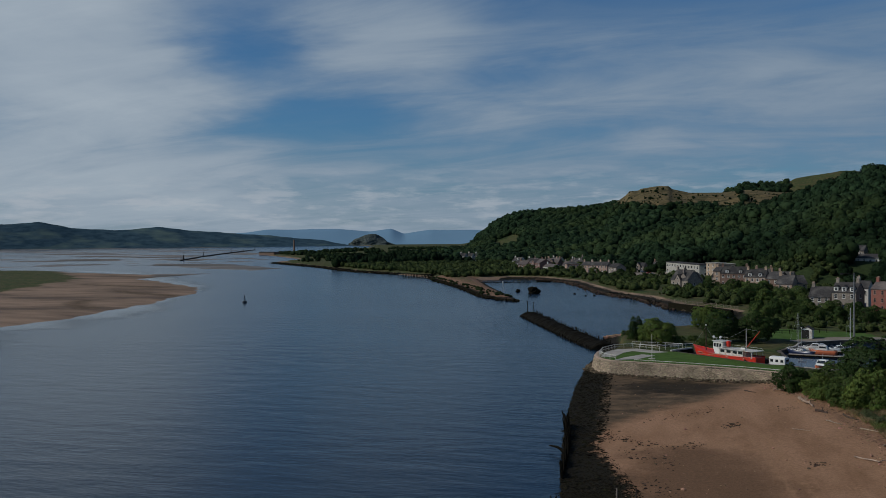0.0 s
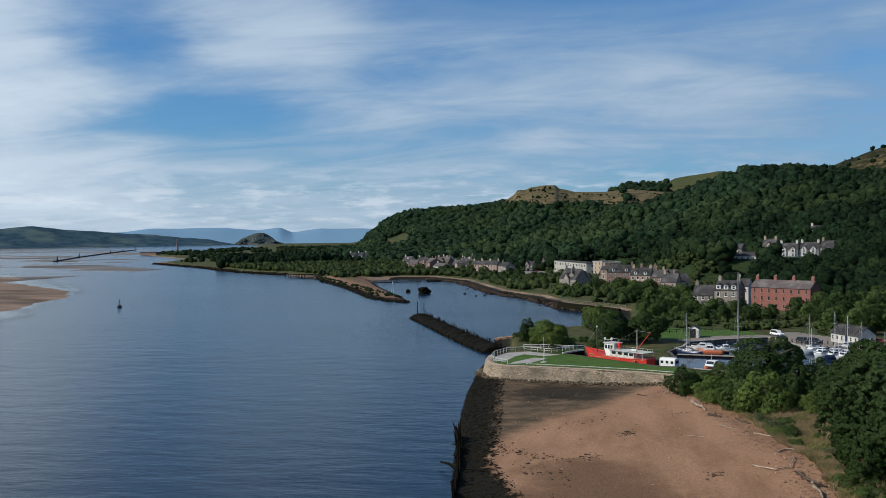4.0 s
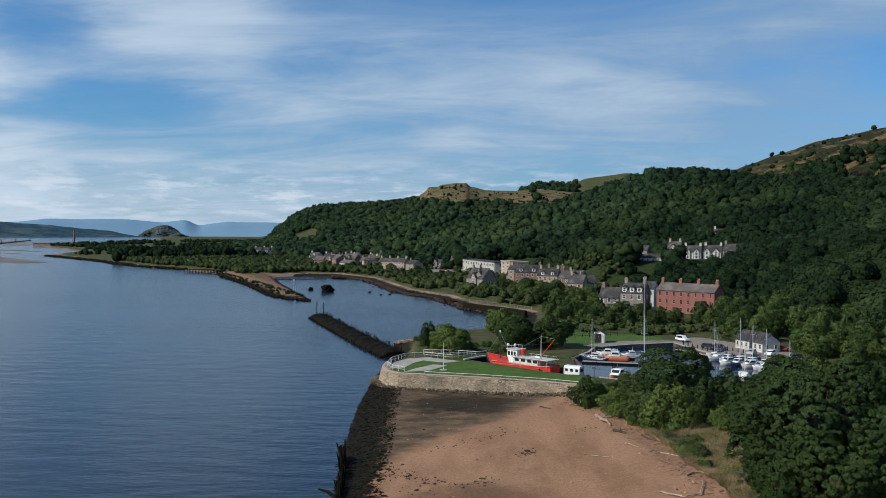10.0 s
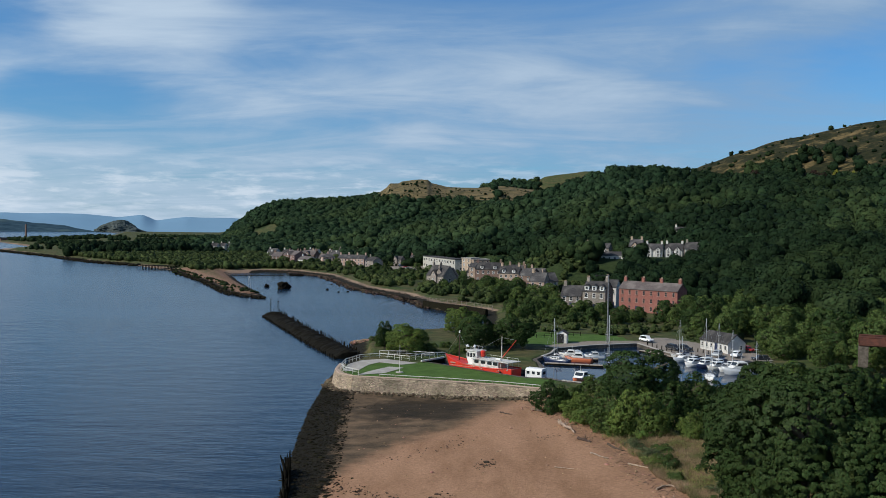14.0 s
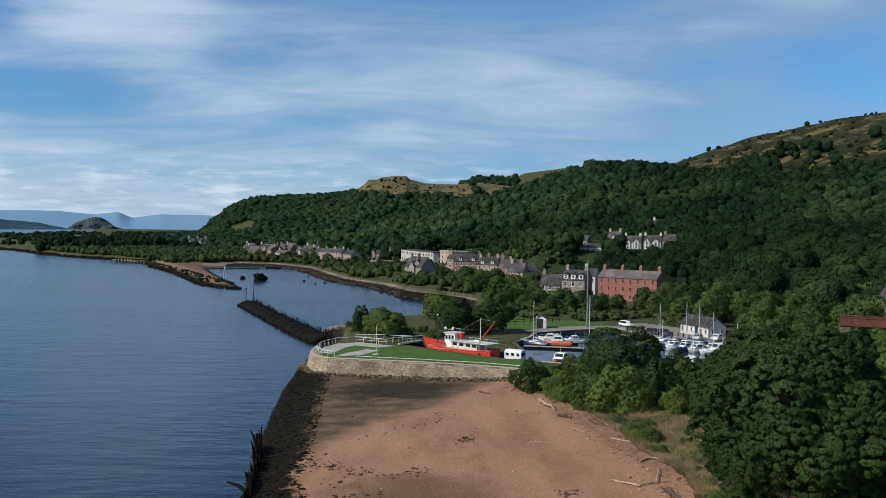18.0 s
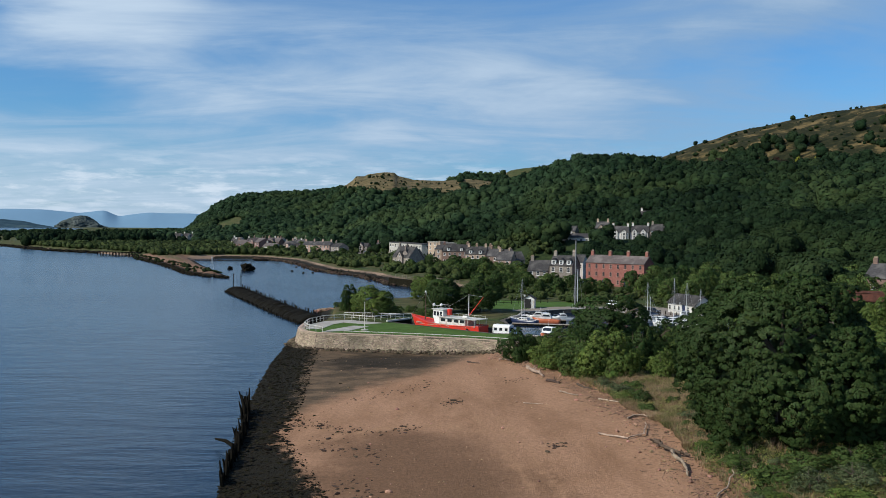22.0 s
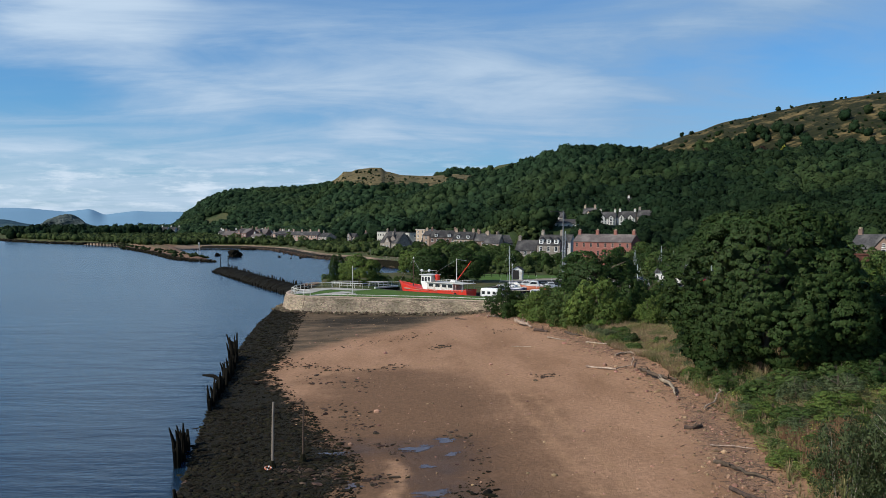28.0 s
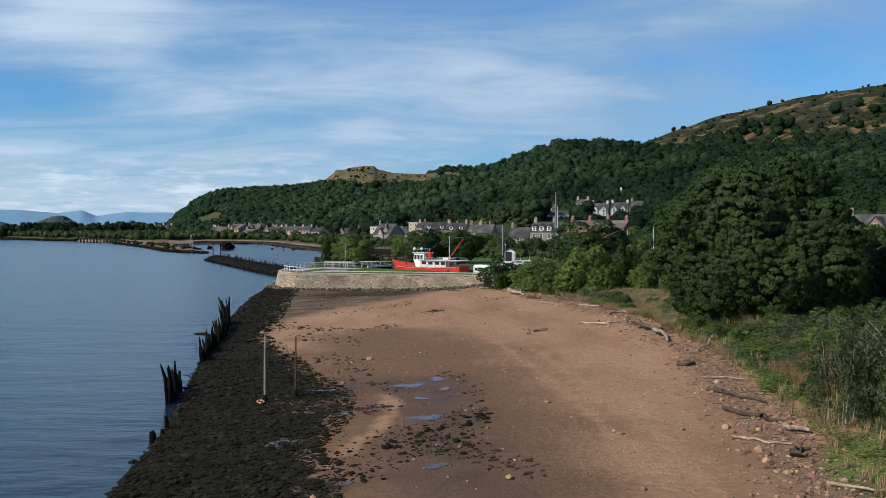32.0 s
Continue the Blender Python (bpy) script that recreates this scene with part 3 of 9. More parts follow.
def field_material_masks(x, y, z):
    d, az = np.hypot(x, y), np.degrees(np.arctan2(x, y))
    w = signed(x, y, LAND)
    out = {}
    weed = signed(x, y, WEED)
    out["weed"] = np.clip(0.5 + weed * 0.09, 0, 1) * (w > -6)
    shore = (w > -8) & (w < 13) & ~inside(x, y, BEACH)
    out["weed"] = np.maximum(out["weed"], np.where(shore & (x > -150) & (y > 150), np.clip(1.0 - np.abs(w - 1) * 0.12, 0, 1), 0))
    beach = inside(x, y, BEACH) & (near_b(x, y) < 2)
    out["mud"] = np.where(beach, np.clip(0.78 + 0.08 * signed(x, y, [(-26, 178), (-10, 169), (6, 163), (3, 155), (0, 147), (-4, 138.5), (-9, 134), (-14, 126), (-18, 116), (-24, 126)]), 0, 1), 0)
    out["slick"] = np.where(beach, np.clip(1.12 - 0.5 * np.hypot((x + 7.5 - (y - 152) * 0.15) / 7.5, (y - 153) / 8.5), 0, 1), 0)
    out["damp"] = np.where(beach, np.clip(0.58 + 0.06 * signed(x, y, [(-9, 100), (-2, 101), (4, 94), (7.5, 82), (9, 70), (9.6, 58), (9.4, 46), (8, 28), (-6, 28), (-8, 60), (-9, 80)]), 0, 1), 0)
    out["wet"] = np.where(beach, np.clip(0.68 - edge_distance(x, y, [(-4, 70), (1, 69), (2.5, 60), (2.5, 50), (3.5, 40), (4, 20)], False) * 0.075, 0, 1), 0)
    tracks = np.minimum(edge_distance(x, y, [(5, 108), (7.6, 90), (9.2, 74), (10.2, 62), (10.6, 52), (10.2, 40), (9, 26)], False), edge_distance(x, y, [(7.5, 108), (9.6, 90), (11.2, 74), (12.4, 60), (12.8, 48), (12.2, 36)], False))
    bar = np.minimum(edge_distance(x, y, [(-5.5, 44), (-3.6, 50), (-1.6, 56), (-0.6, 62), (-1.5, 66)], False), edge_distance(x, y, [(-14, 98), (-9, 101), (-4, 104), (2, 104), (6, 100)], False) * 0.6)
    out["ridge"] = np.where(beach, np.maximum(np.clip(0.66 - tracks * 0.5, 0, 0.56), np.clip(0.62 - bar * 0.40, 0, 0.57)), 0)
    out["short"] = np.clip(0.5 + 0.25 * signed(x, y, [(17.3, 41.5), (18.2, 46), (20.4, 49.5), (23, 49), (23.5, 40), (20, 30), (16.5, 30)]), 0, 1)
    flats = (x < -420) & (y > 560) & (w < -40)
    out["flats"] = flats * np.clip(0.5 - signed(x, y, BANK) * 0.02, 0, 1)
    out["silt"] = np.maximum(np.where(flats, 1.0, 0.0), np.clip(0.75 + 0.01 * signed(x, y, BANK), 0, 0.9) * (x < -100))
    out["silt"] = np.maximum(out["silt"], np.where((w > -10) & (y > 260), 0.9, 0.0))
    streaks = [(-262, 300), (-285, 318), (-300, 345)], [(-268, 385), (-300, 395), (-340, 420)], [(-330, 455), (-370, 470), (-420, 480)], [(-420, 590), (-470, 600), (-520, 640)]
    dark = np.min([edge_distance(x, y, s, False) for s in streaks], 0)
    out["mud"] = np.maximum(out["mud"], np.where(x < -200, np.clip(0.72 - dark * 0.05, 0, 1), 0))
    nb = near_b(x, y)
    out["pebble"] = np.where(beach, np.clip(0.60 - np.abs(nb + 2.2) * 0.10 - 0.1 * (y > 75), 0, 0.6), 0)
    out["rough_grass"] = np.where((w > 0) & ~beach, np.clip(0.5 + np.where(inside(x, y, BEACH), nb, np.where((y > 320) & (x > -160), w - 7, w - 4)) * 0.12, 0, 1), 0)
    out["rough_grass"] = np.maximum(out["rough_grass"], np.clip(0.5 + signed(x, y, SALTING) * 0.05, 0, 1))
    spit = inside(x, y, [(-80, 375), (-100, 380), (-150, 480), (-200, 570), (-215, 620), (-165, 600), (-130, 500), (-98, 415)])
    out["pebble"] = np.where(spit, 0.62, out["pebble"])
    out["weed"] = np.where(spit, np.clip(1.0 - w * 0.15, 0, 1), out["weed"])
    out["rough_grass"] = np.where(spit, np.clip(w * 0.055, 0, 0.5), out["rough_grass"])
    out["rough_grass"] = np.where(signed(x, y, POINT) > 0.25, 1.0, out["rough_grass"])
    out["wet"] = np.where(signed(x, y, POINT) > 0.25, 0.0, out["wet"])
    out["wood"] = np.where((d > 330) & (az > -14) & (z > 4.5), 1.0, 0.0)
    out["wood"] = np.maximum(out["wood"], np.clip(0.5 + 0.12 * signed(x, y, [(30, 84), (36, 72), (46, 58), (80, 60), (120, 120), (90, 180), (62, 168), (50, 156), (38, 152), (33, 128), (27, 120), (28, 100)]), 0, 1))
    open_hill = np.maximum(smooth01((hill("moor", az, d) - hill("near", az, d) - 1) / 6) * (az > 13) * (d > 600),
                           smooth01((hill("grassy", az, d) - np.maximum(hill("cape", az, d), 79)) / 6) * (az > -8) * (az < 3.2) * (d > 1150))
    out["hay"] = smooth01((hill("grassy", az, d) - np.maximum(hill("cape", az, d), 79)) / 6) * (az > -8) * (az < 4.5) * (d > 1150)
    out["moor"] = np.maximum(open_hill, ((az > 2.5) & (az < 5) & (d > 1500) & (d < 1900)) * 1.0)
    green = ((az > 4.6) & (az < 9) & (d > 1750)) | ((np.abs(az + 13.15) < 0.75) & (np.abs(d - 1640) < 55))
    lawn_poly = [(-24.5, 176), (-21, 170), (-4.2, 166.6), (6.3, 163.6), (13, 160.6), (17, 168), (11.5, 172), (8, 174.8), (-8, 189), (-12, 186), (-21, 186)]
    out["lawn"] = np.maximum(inside(x, y, lawn_poly) * 1.0, inside(x, y, [(14, 222), (20, 219), (30, 228.5), (42, 231.5), (40, 242), (33, 244), (18, 247), (12, 236)]) * 1.0)
    out["rough_grass"] = np.maximum(out["rough_grass"], green * 1.0)
    out["paved"] = 1.0 * (inside(x, y, [(42.3, 226), (46.5, 210.3), (51, 197.5), (60, 190), (65, 194), (68, 204), (66, 218), (60, 226), (52, 240), (46, 236)]) |
                          inside(x, y, [(-62, 690), (-40, 698), (-24, 590), (-30, 572), (-42, 570), (-56, 630)]) | inside(x, y, [(20.5, 214), (31, 221), (42.3, 226), (44, 232), (30, 228), (18.5, 218.5)]))
    out["moor"] = np.where(green, 0, out["moor"])
    out["wood"] = np.where(green, 0, out["wood"])
    return out


def near_b(x, y):
    return signed(x, y, BACK)


def make_ground():
    gx = axis([(-4000, -1500, 120), (-1500, -400, 28), (-400, -250, 8), (-250, -60, 4), (-60, -32, 2.5), (-32, 16, 0.55), (16, 34, 0.8), (34, 70, 1.3), (70, 110, 2.0), (110, 420, 6), (420, 1200, 16), (1200, 3500, 90)])
    gy = axis([(-400, 0, 20), (0, 24, 4), (24, 60, 0.9), (60, 150, 1.1), (150, 196, 0.6), (196, 232, 1.0), (232, 270, 1.6), (270, 380, 5), (380, 640, 4), (640, 1300, 10), (1300, 2200, 16), (2200, 4950, 90)])
    X, Y = np.meshgrid(gx, gy)
    Z = ground_height(X, Y)
    nx, ny = len(gx), len(gy)
    i = np.arange(nx * ny).reshape(ny, nx)
    f = np.stack([i[:-1, :-1], i[:-1, 1:], i[1:, 1:], i[1:, :-1]], -1).reshape(-1, 4)
    me = mesh_from("ground", np.stack([X, Y, Z], -1).reshape(-1, 3), f, M["ground"], True)
    for k, v in field_material_masks(X.ravel(), Y.ravel(), Z.ravel()).items():
        at = me.attributes.new(k, "FLOAT", "POINT")
        at.data.foreach_set("value", np.asarray(v, np.float32))
    tagged(new("ground", me), "reddish sand beach, green banks and wooded hills of the shore", "ground", kind="structure")


make_ground()
wv = [(-6000, -600, 0), (6000, -600, 0), (6000, 6000, 0), (-6000, 6000, 0)]
tagged(new("water_basin", mesh_from("water_basin", [(x, y, BASIN_LEVEL) for x, y in BASIN], [tuple(range(len(BASIN)))[::-1]], M["basin_water"])), "still dark water of the harbour basin", "basin", kind="structure")
tagged(new("water", mesh_from("water", wv, [(0, 1, 2, 3)], M["water"])), "wide blue-grey river with small ripples and calm lanes", "river", kind="structure")


# ---- far distance ----
def far_hills():
    # distance haze is put into the mountains' pale blue base colour
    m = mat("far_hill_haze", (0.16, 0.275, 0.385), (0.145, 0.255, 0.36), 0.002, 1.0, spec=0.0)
    # the far bank's greens are blued to carry distance haze in the colour
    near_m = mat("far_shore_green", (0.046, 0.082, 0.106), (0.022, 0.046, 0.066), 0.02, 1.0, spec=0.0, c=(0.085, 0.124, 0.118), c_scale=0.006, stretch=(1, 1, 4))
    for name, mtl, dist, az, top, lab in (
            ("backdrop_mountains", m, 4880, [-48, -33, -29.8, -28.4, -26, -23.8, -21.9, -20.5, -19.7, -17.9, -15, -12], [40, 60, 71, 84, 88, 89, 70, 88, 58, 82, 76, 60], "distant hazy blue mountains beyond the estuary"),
            ("backdrop_shore", near_m, 4500, [-62, -50, -43.7, -41.9, -40.1, -37.5, -35.2, -32.6, -29.8, -27.5, -25, -23.8, -23], [80, 100, 108, 122, 96, 80, 96, 78, 60, 46, 30, 12, 1], "low dark green hills of the far river bank, tinted with painted haze")):
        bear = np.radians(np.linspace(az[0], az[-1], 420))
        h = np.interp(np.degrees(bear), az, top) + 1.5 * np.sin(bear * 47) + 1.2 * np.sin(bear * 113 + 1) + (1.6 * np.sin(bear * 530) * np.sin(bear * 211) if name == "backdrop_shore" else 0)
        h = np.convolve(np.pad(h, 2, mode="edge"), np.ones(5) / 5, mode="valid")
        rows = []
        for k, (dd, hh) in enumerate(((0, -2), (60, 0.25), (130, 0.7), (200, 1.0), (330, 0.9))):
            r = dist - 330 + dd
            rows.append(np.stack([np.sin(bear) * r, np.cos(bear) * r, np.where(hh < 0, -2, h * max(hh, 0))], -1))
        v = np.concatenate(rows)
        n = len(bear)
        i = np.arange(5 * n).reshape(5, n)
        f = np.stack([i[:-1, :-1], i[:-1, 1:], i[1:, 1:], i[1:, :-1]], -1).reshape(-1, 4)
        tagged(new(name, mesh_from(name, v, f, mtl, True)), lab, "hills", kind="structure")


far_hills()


def volcanic_rock():
    v, f = ico(5, 4, 0.10, 2.2)
    v = v.copy()
    z = np.clip(v[:, 2], -0.3, 1)
    v[:, 0] *= 118 * (1 - 0.22 * np.clip(z, 0, 1))
    v[:, 1] *= 110
    # two summits with a saddle between them
    v[:, 2] = np.where(v[:, 2] > 0, z * (46 + 12 * np.cos((v[:, 0] - 5) / 32)), z * 10)
    m = mat("far_rock", (0.085, 0.10, 0.095), (0.05, 0.065, 0.06), 0.03, 1.0, spec=0.0, bump=4, bump_scale=0.05)
    ob = tagged(new("volcanic_rock", mesh_from("volcanic_rock", v, f, m)), "steep bare castle rock rising from the shore", "rock")
    ob.matrix_world = pose(-1672, 4160, 0)


volcanic_rock()


# ---- woods ----
def wood_positions(spacing, test, x0, x1, y0, y1, seed):
    rng = np.random.default_rng(seed)
    gx, gy = np.meshgrid(np.arange(x0, x1, spacing), np.arange(y0, y1, spacing))
    x = gx.ravel() + rng.uniform(-0.45, 0.45, gx.size) * spacing
    y = gy.ravel() + rng.uniform(-0.45, 0.45, gx.size) * spacing
    k = test(x, y)
    return x[k], y[k], rng


CLEAR = []  # house plots: x, y, radius


def not_in_plots(x, y):
    ok = np.ones(np.shape(x), bool)
    for cx, cy, r in CLEAR:
        ok &= np.hypot(x - cx, y - cy) > r
    return ok


def in_view(x, y, lo=-30.0, hi=33.0):
    az = np.degrees(np.arctan2(x, y))
    return (az > lo) & (az < hi)


def wooded_near(x, y):
    d, az = np.hypot(x, y), np.degrees(np.arctan2(x, y))
    F = np.interp(az, HILLS["near"][0], HILLS["near"][3])
    over = hill("moor", az, d) - hill("near", az, d)
    chance = np.exp(-np.maximum(over + 26 * wavy(x, y, 27.0, 0.9) + 12 * wavy(x, y, 9.0, 0.3) - 8, 0) / 12)
    bare = (over > 1) & (az > 13) & (np.random.default_rng(77).uniform(0, 1, len(x)) > chance)
    return in_view(x, y) & (d > F - 25) & (d < 900) & ~bare & (az > -8) & not_in_plots(x, y)


def wooded_far(x, y):
    d, az = np.hypot(x, y), np.degrees(np.arctan2(x, y))
    z = ground_height(x, y)
    grassy = (hill("grassy", az, d) > np.maximum(hill("cape", az, d), 82) + 1 + 8 * wavy(x, y, 48.0, 0.3)) & (az > -7.0) & (az < 1.5)
    grassy |= (az > 1.6 + 0.4 * wavy(x, y, 40.0, 0.5)) & (az < 4.9) & (d > 1480 + 40 * wavy(x, y, 50.0, 0.2)) & (d < 1860)
    field = (np.abs(az + 13.15) < 0.8) & (np.abs(d - 1640) < 60)
    strip = (az > 0.7) & (az < 4.5) & (d > 1900)
    open_f = (az > 4.5) & (d > 1700)
    flat = (az < -8) & (d > 820) & (signed(x, y, LAND) > 110) & (wavy(x, y, 45.0, 1.0) > -0.1) & (az > -17.5)
    return in_view(x, y, -25, 16) & (d > 880) & (d < 2060) & ((z > 5) | flat) & (~grassy | strip) & ~field & ~(open_f & ~strip) & (az < 12) & not_in_plots(x, y)


def tree_rows(x, y, rng, lo, hi, zfac=1.1, sink=0.25):
    s = rng.uniform(lo, hi, len(x))
    z = ground_height(x, y)
    hgt = s * zfac * rng.uniform(0.85, 1.2, len(x))
    return np.stack([x, y, z + hgt * (1 - sink), rng.uniform(0, 6.28, len(x)), s * rng.uniform(0.85, 1.15, len(x)), s, hgt], -1)


def clump_tree(seed, count, leaves, size=0.15):
    """A crown of several lumps with loose leaf sprays on their skins, about 2 across and 2 high."""
    rng = np.random.default_rng(seed)
    cs, rs, pairs = [(0, 0, 0)], [0.74 if count > 1 else 0.9], []
    for k in range(count - 1):
        a, e, q = k * 2.4 + rng.uniform(0, 1), rng.uniform(-0.4, 1.2), rng.uniform(0.5, 0.7)
        cs.append((math.cos(a) * math.cos(e) * q, math.sin(a) * math.cos(e) * q, math.sin(e) * q)), rs.append(rng.uniform(0.38, 0.56))
    for k, (c, r) in enumerate(zip(cs, rs)):
        pairs.append(repeat(ico(2, seed * 31 + k, 0.26, 2.4), [[*c, k * 1.3, r, r, r]]))
    cs, rs = np.array(cs), np.array(rs)
    pick = rng.choice(len(rs), leaves * 3, p=rs ** 2 / (rs ** 2).sum())
    d = rng.normal(size=(leaves * 3, 3)) + [0, 0, 0.45]
    d /= np.linalg.norm(d, axis=1)[:, None]
    p = cs[pick] + d * (rs[pick] * rng.uniform(0.98, 1.2, leaves * 3))[:, None]
    keep = np.min(np.linalg.norm(p[:, None] - cs[None], axis=2) / rs[None], axis=1) > 0.95
    p, d = p[keep][:leaves], d[keep][:leaves]
    m = d + rng.normal(size=p.shape) * 0.28
    m /= np.linalg.norm(m, axis=1)[:, None]
    t = np.cross(m, rng.normal(size=p.shape))
    t /= np.linalg.norm(t, axis=1)[:, None]
    b = np.cross(m, t)
    s = size * rng.uniform(0.6, 1.3, len(p))[:, None]
    pairs.append((np.stack([p - t * s - b * s * 0.6, p + t * s - b * s * 0.6, p + b * s], 1).reshape(-1, 3), np.arange(len(p) * 3).reshape(-1, 3)))
    return join_arrays(pairs)


def make_woods():
    near_t = [clump_tree(s, 7, 640, 0.08) for s in range(6)]
    mid_t = [clump_tree(s + 40, 4, 130, 0.12) for s in range(6)]
    thin_t = [clump_tree(s + 60, 2, 80, 0.15) for s in range(6)]
    low_t = [clump_tree(s + 20, 1, 46, 0.22) for s in range(6)]

    def build(name, rows, temps, label, material):
        pairs = [repeat(t, rows[k::len(temps)]) for k, t in enumerate(temps) if len(rows[k::len(temps)])]
        shades = np.random.default_rng(len(rows)).beta(1.6, 2.4, len(rows)) * 0.55 + 0.22 * np.clip(0.5 + wavy(rows[:, 0], rows[:, 1], 44.0, 0.8), 0, 1) + 0.23 * np.clip(0.5 + wavy(rows[:, 0], rows[:, 1], 17.0, 1.8), 0, 1)
        shade = [np.repeat(shades[k::len(temps)], len(t[0])) for k, t in enumerate(temps) if len(rows[k::len(temps)])]
        v, f = join_arrays(pairs)
        me = mesh_from(name, v, f, material, True)
        me.attributes.new("tint", "FLOAT", "POINT").data.foreach_set("value", np.concatenate(shade).astype(np.float32))
        tagged(new(name, me), label, "woodland", kind="stuff")

    x, y, rng = wood_positions(6.8, wooded_near, -200, 480, 220, 900, 5)
    rows = tree_rows(x, y, rng, 3.0, 7.2, 0.95, 0.28)
    d = np.hypot(rows[:, 0], rows[:, 1])
    build("lower_hillside_wood", rows[d < 480], near_t, "dense green broadleaf wood at the foot of the hill", M["far_leaf"])
    build("hillside_wood", rows[(d >= 480) & (d < 680)], mid_t, "dense dark green broadleaf wood covering the hillside", M["far_leaf"])
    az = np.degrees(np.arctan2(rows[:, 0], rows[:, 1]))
    # conifer only picks the far crest trees that take the haze-tinted leaf colour
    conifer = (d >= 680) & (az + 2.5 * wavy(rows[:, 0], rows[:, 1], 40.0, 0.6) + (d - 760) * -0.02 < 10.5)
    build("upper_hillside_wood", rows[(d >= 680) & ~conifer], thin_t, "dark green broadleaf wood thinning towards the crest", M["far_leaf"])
    build("crest_wood", rows[conifer], thin_t, "dark green wood along the crest of the hill, bluish with painted haze", M["cape_leaf"])
    x, y, rng = wood_positions(12.5, wooded_far, -1000, 420, 800, 2060, 6)
    build("distant_wood", tree_rows(x, y, rng, 5.0, 8.0, 0.85, 0.35), low_t, "dark green woods on the farther hills, paled by haze in the leaf colour", M["cape_leaf"])

    # bushes dotted on the open moor
    def moor_spot(x, y):
        d, az = np.hypot(x, y), np.degrees(np.arctan2(x, y))
        bare = (hill("moor", az, d) > hill("near", az, d) + 2) & (az > 13) & (az < 33) & (d > 620) & (d < 1040)
        gr = (hill("grassy", az, d) > np.maximum(hill("cape", az, d), 79) + 1 + 6 * wavy(x, y, 60.0, 0.3)) & (az > -7.5) & (az < 6) & (d > 1150) & (d < 1800)
        r = np.random.default_rng(9).uniform(0, 1, len(x))
        k = wavy(x, y, 9.0, 0.7)
        k2 = wavy(x, y, 24.0, 1.9)
        return (bare & ((d < 915 + 40 * k2) | (r < 0.10)) & (r < 0.17 + 0.9 * np.maximum(k - 0.2, 0) * (k2 > -0.1) + 1.8 * np.maximum(k2 - 0.32, 0))) | (gr & (r < 0.035 + 1.3 * np.maximum(k - 0.15, 0) * (d < 1720) + 1.6 * np.maximum(k2 - 0.25, 0) * (d < 1640)))

    x, y, rng = wood_positions(5.5, moor_spot, -260, 640, 560, 1800, 7)
    rows = tree_rows(x, y, rng, 0.9, 4.6, 0.75, 0.4)
    small = rng.uniform(0.22, 1.0, len(rows)) ** 1.8
    rows[:, 4:7] *= small[:, None]
    rows[:, 2] = ground_height(x, y) + rows[:, 6] * 0.6
    build("moor_bushes", rows, thin_t, "scattered gorse bushes and small trees on the moor", M["far_leaf"])

    # low scrub on the flat ground behind the spit
    def scrub(x, y):
        d, az = np.hypot(x, y), np.degrees(np.arctan2(x, y))
        w = signed(x, y, LAND)
        return (w > 9) & (d > 600) & (d < 930) & (az > -27) & (az < -9) & not_in_plots(x, y) & (wavy(x, y, 30.0, 3.0) > -0.6)

    x, y, rng = wood_positions(4.2, scrub, -480, -60, 500, 1100, 8)
    build("scrub", tree_rows(x, y, rng, 0.8, 3.1, 0.9, 0.3), low_t, "pale green willow scrub on the flat ground behind the spit", M["scrub_leaf"])

    def headland(x, y):
        d, az = np.hypot(x, y), np.degrees(np.arctan2(x, y))
        w = signed(x, y, LAND)
        return (w > 22) & (d >= 960) & (d < 2600) & (az > -31) & (az < -14) & not_in_plots(x, y) & ((wavy(x, y, 45.0, 1.0) > 0.36) | ((d < 1200) & (az > -21) & (wavy(x, y, 33.0, 2.0) > -0.2)))

    x, y, rng = wood_positions(9, headland, -1100, -200, 950, 2400, 12)
    build("headland_trees", tree_rows(x, y, rng, 1.2, 4.8, 0.9, 0.3), low_t, "dark tree clumps on the low headland", M["far_leaf"])

    def tall_line(x, y):
        return inside(x, y, [(-372, 800), (-300, 846), (-292, 880), (-262, 860), (-236, 850), (-230, 900), (-290, 985), (-340, 1000), (-400, 1000), (-395, 900)]) & (wavy(x, y, 13.0, 0.2) > -0.15) & not_in_plots(x, y)

    x, y, rng = wood_positions(8.5, tall_line, -410, -220, 790, 1010, 33)
    build("headland_wood", tree_rows(x, y, rng, 3.0, 6.6, 1.05, 0.3), mid_t, "tall dark trees behind the willow scrub", M["far_leaf"])

    # scrub and gardens between the shore road, the houses and the bay
    def shore_scrub(x, y):
        d, az = np.hypot(x, y), np.degrees(np.arctan2(x, y))
        w = signed(x, y, LAND)
        F = np.interp(az, HILLS["near"][0], HILLS["near"][3])
        return (w > 9) & (y > 325) & (d < F) & (az > -14) & (az < 10) & not_in_plots(x, y) & (wavy(x, y, 9.0, 1.2) + 0.6 * wavy(x, y, 3.7, 0.4) > 0.05)

    x, y, rng = wood_positions(3.4, shore_scrub, -190, 60, 320, 800, 14)
    build("shore_scrub", tree_rows(x, y, rng, 0.5, 2.9, 0.85, 0.3), thin_t, "bushes and garden trees between the houses and the bay", M["scrub_leaf"])

    # rough shrubs between the basin, the road and the tenement
    def rough_ground(x, y):
        return inside(x, y, [(12, 250), (20, 249), (42, 240), (50, 242), (60, 230), (74, 226), (64, 262), (56, 282), (38, 300), (12, 276)]) & (wavy(x, y, 5.0, 0.6) + 0.5 * wavy(x, y, 2.1, 0.4) > 0.1) & not_in_plots(x, y)

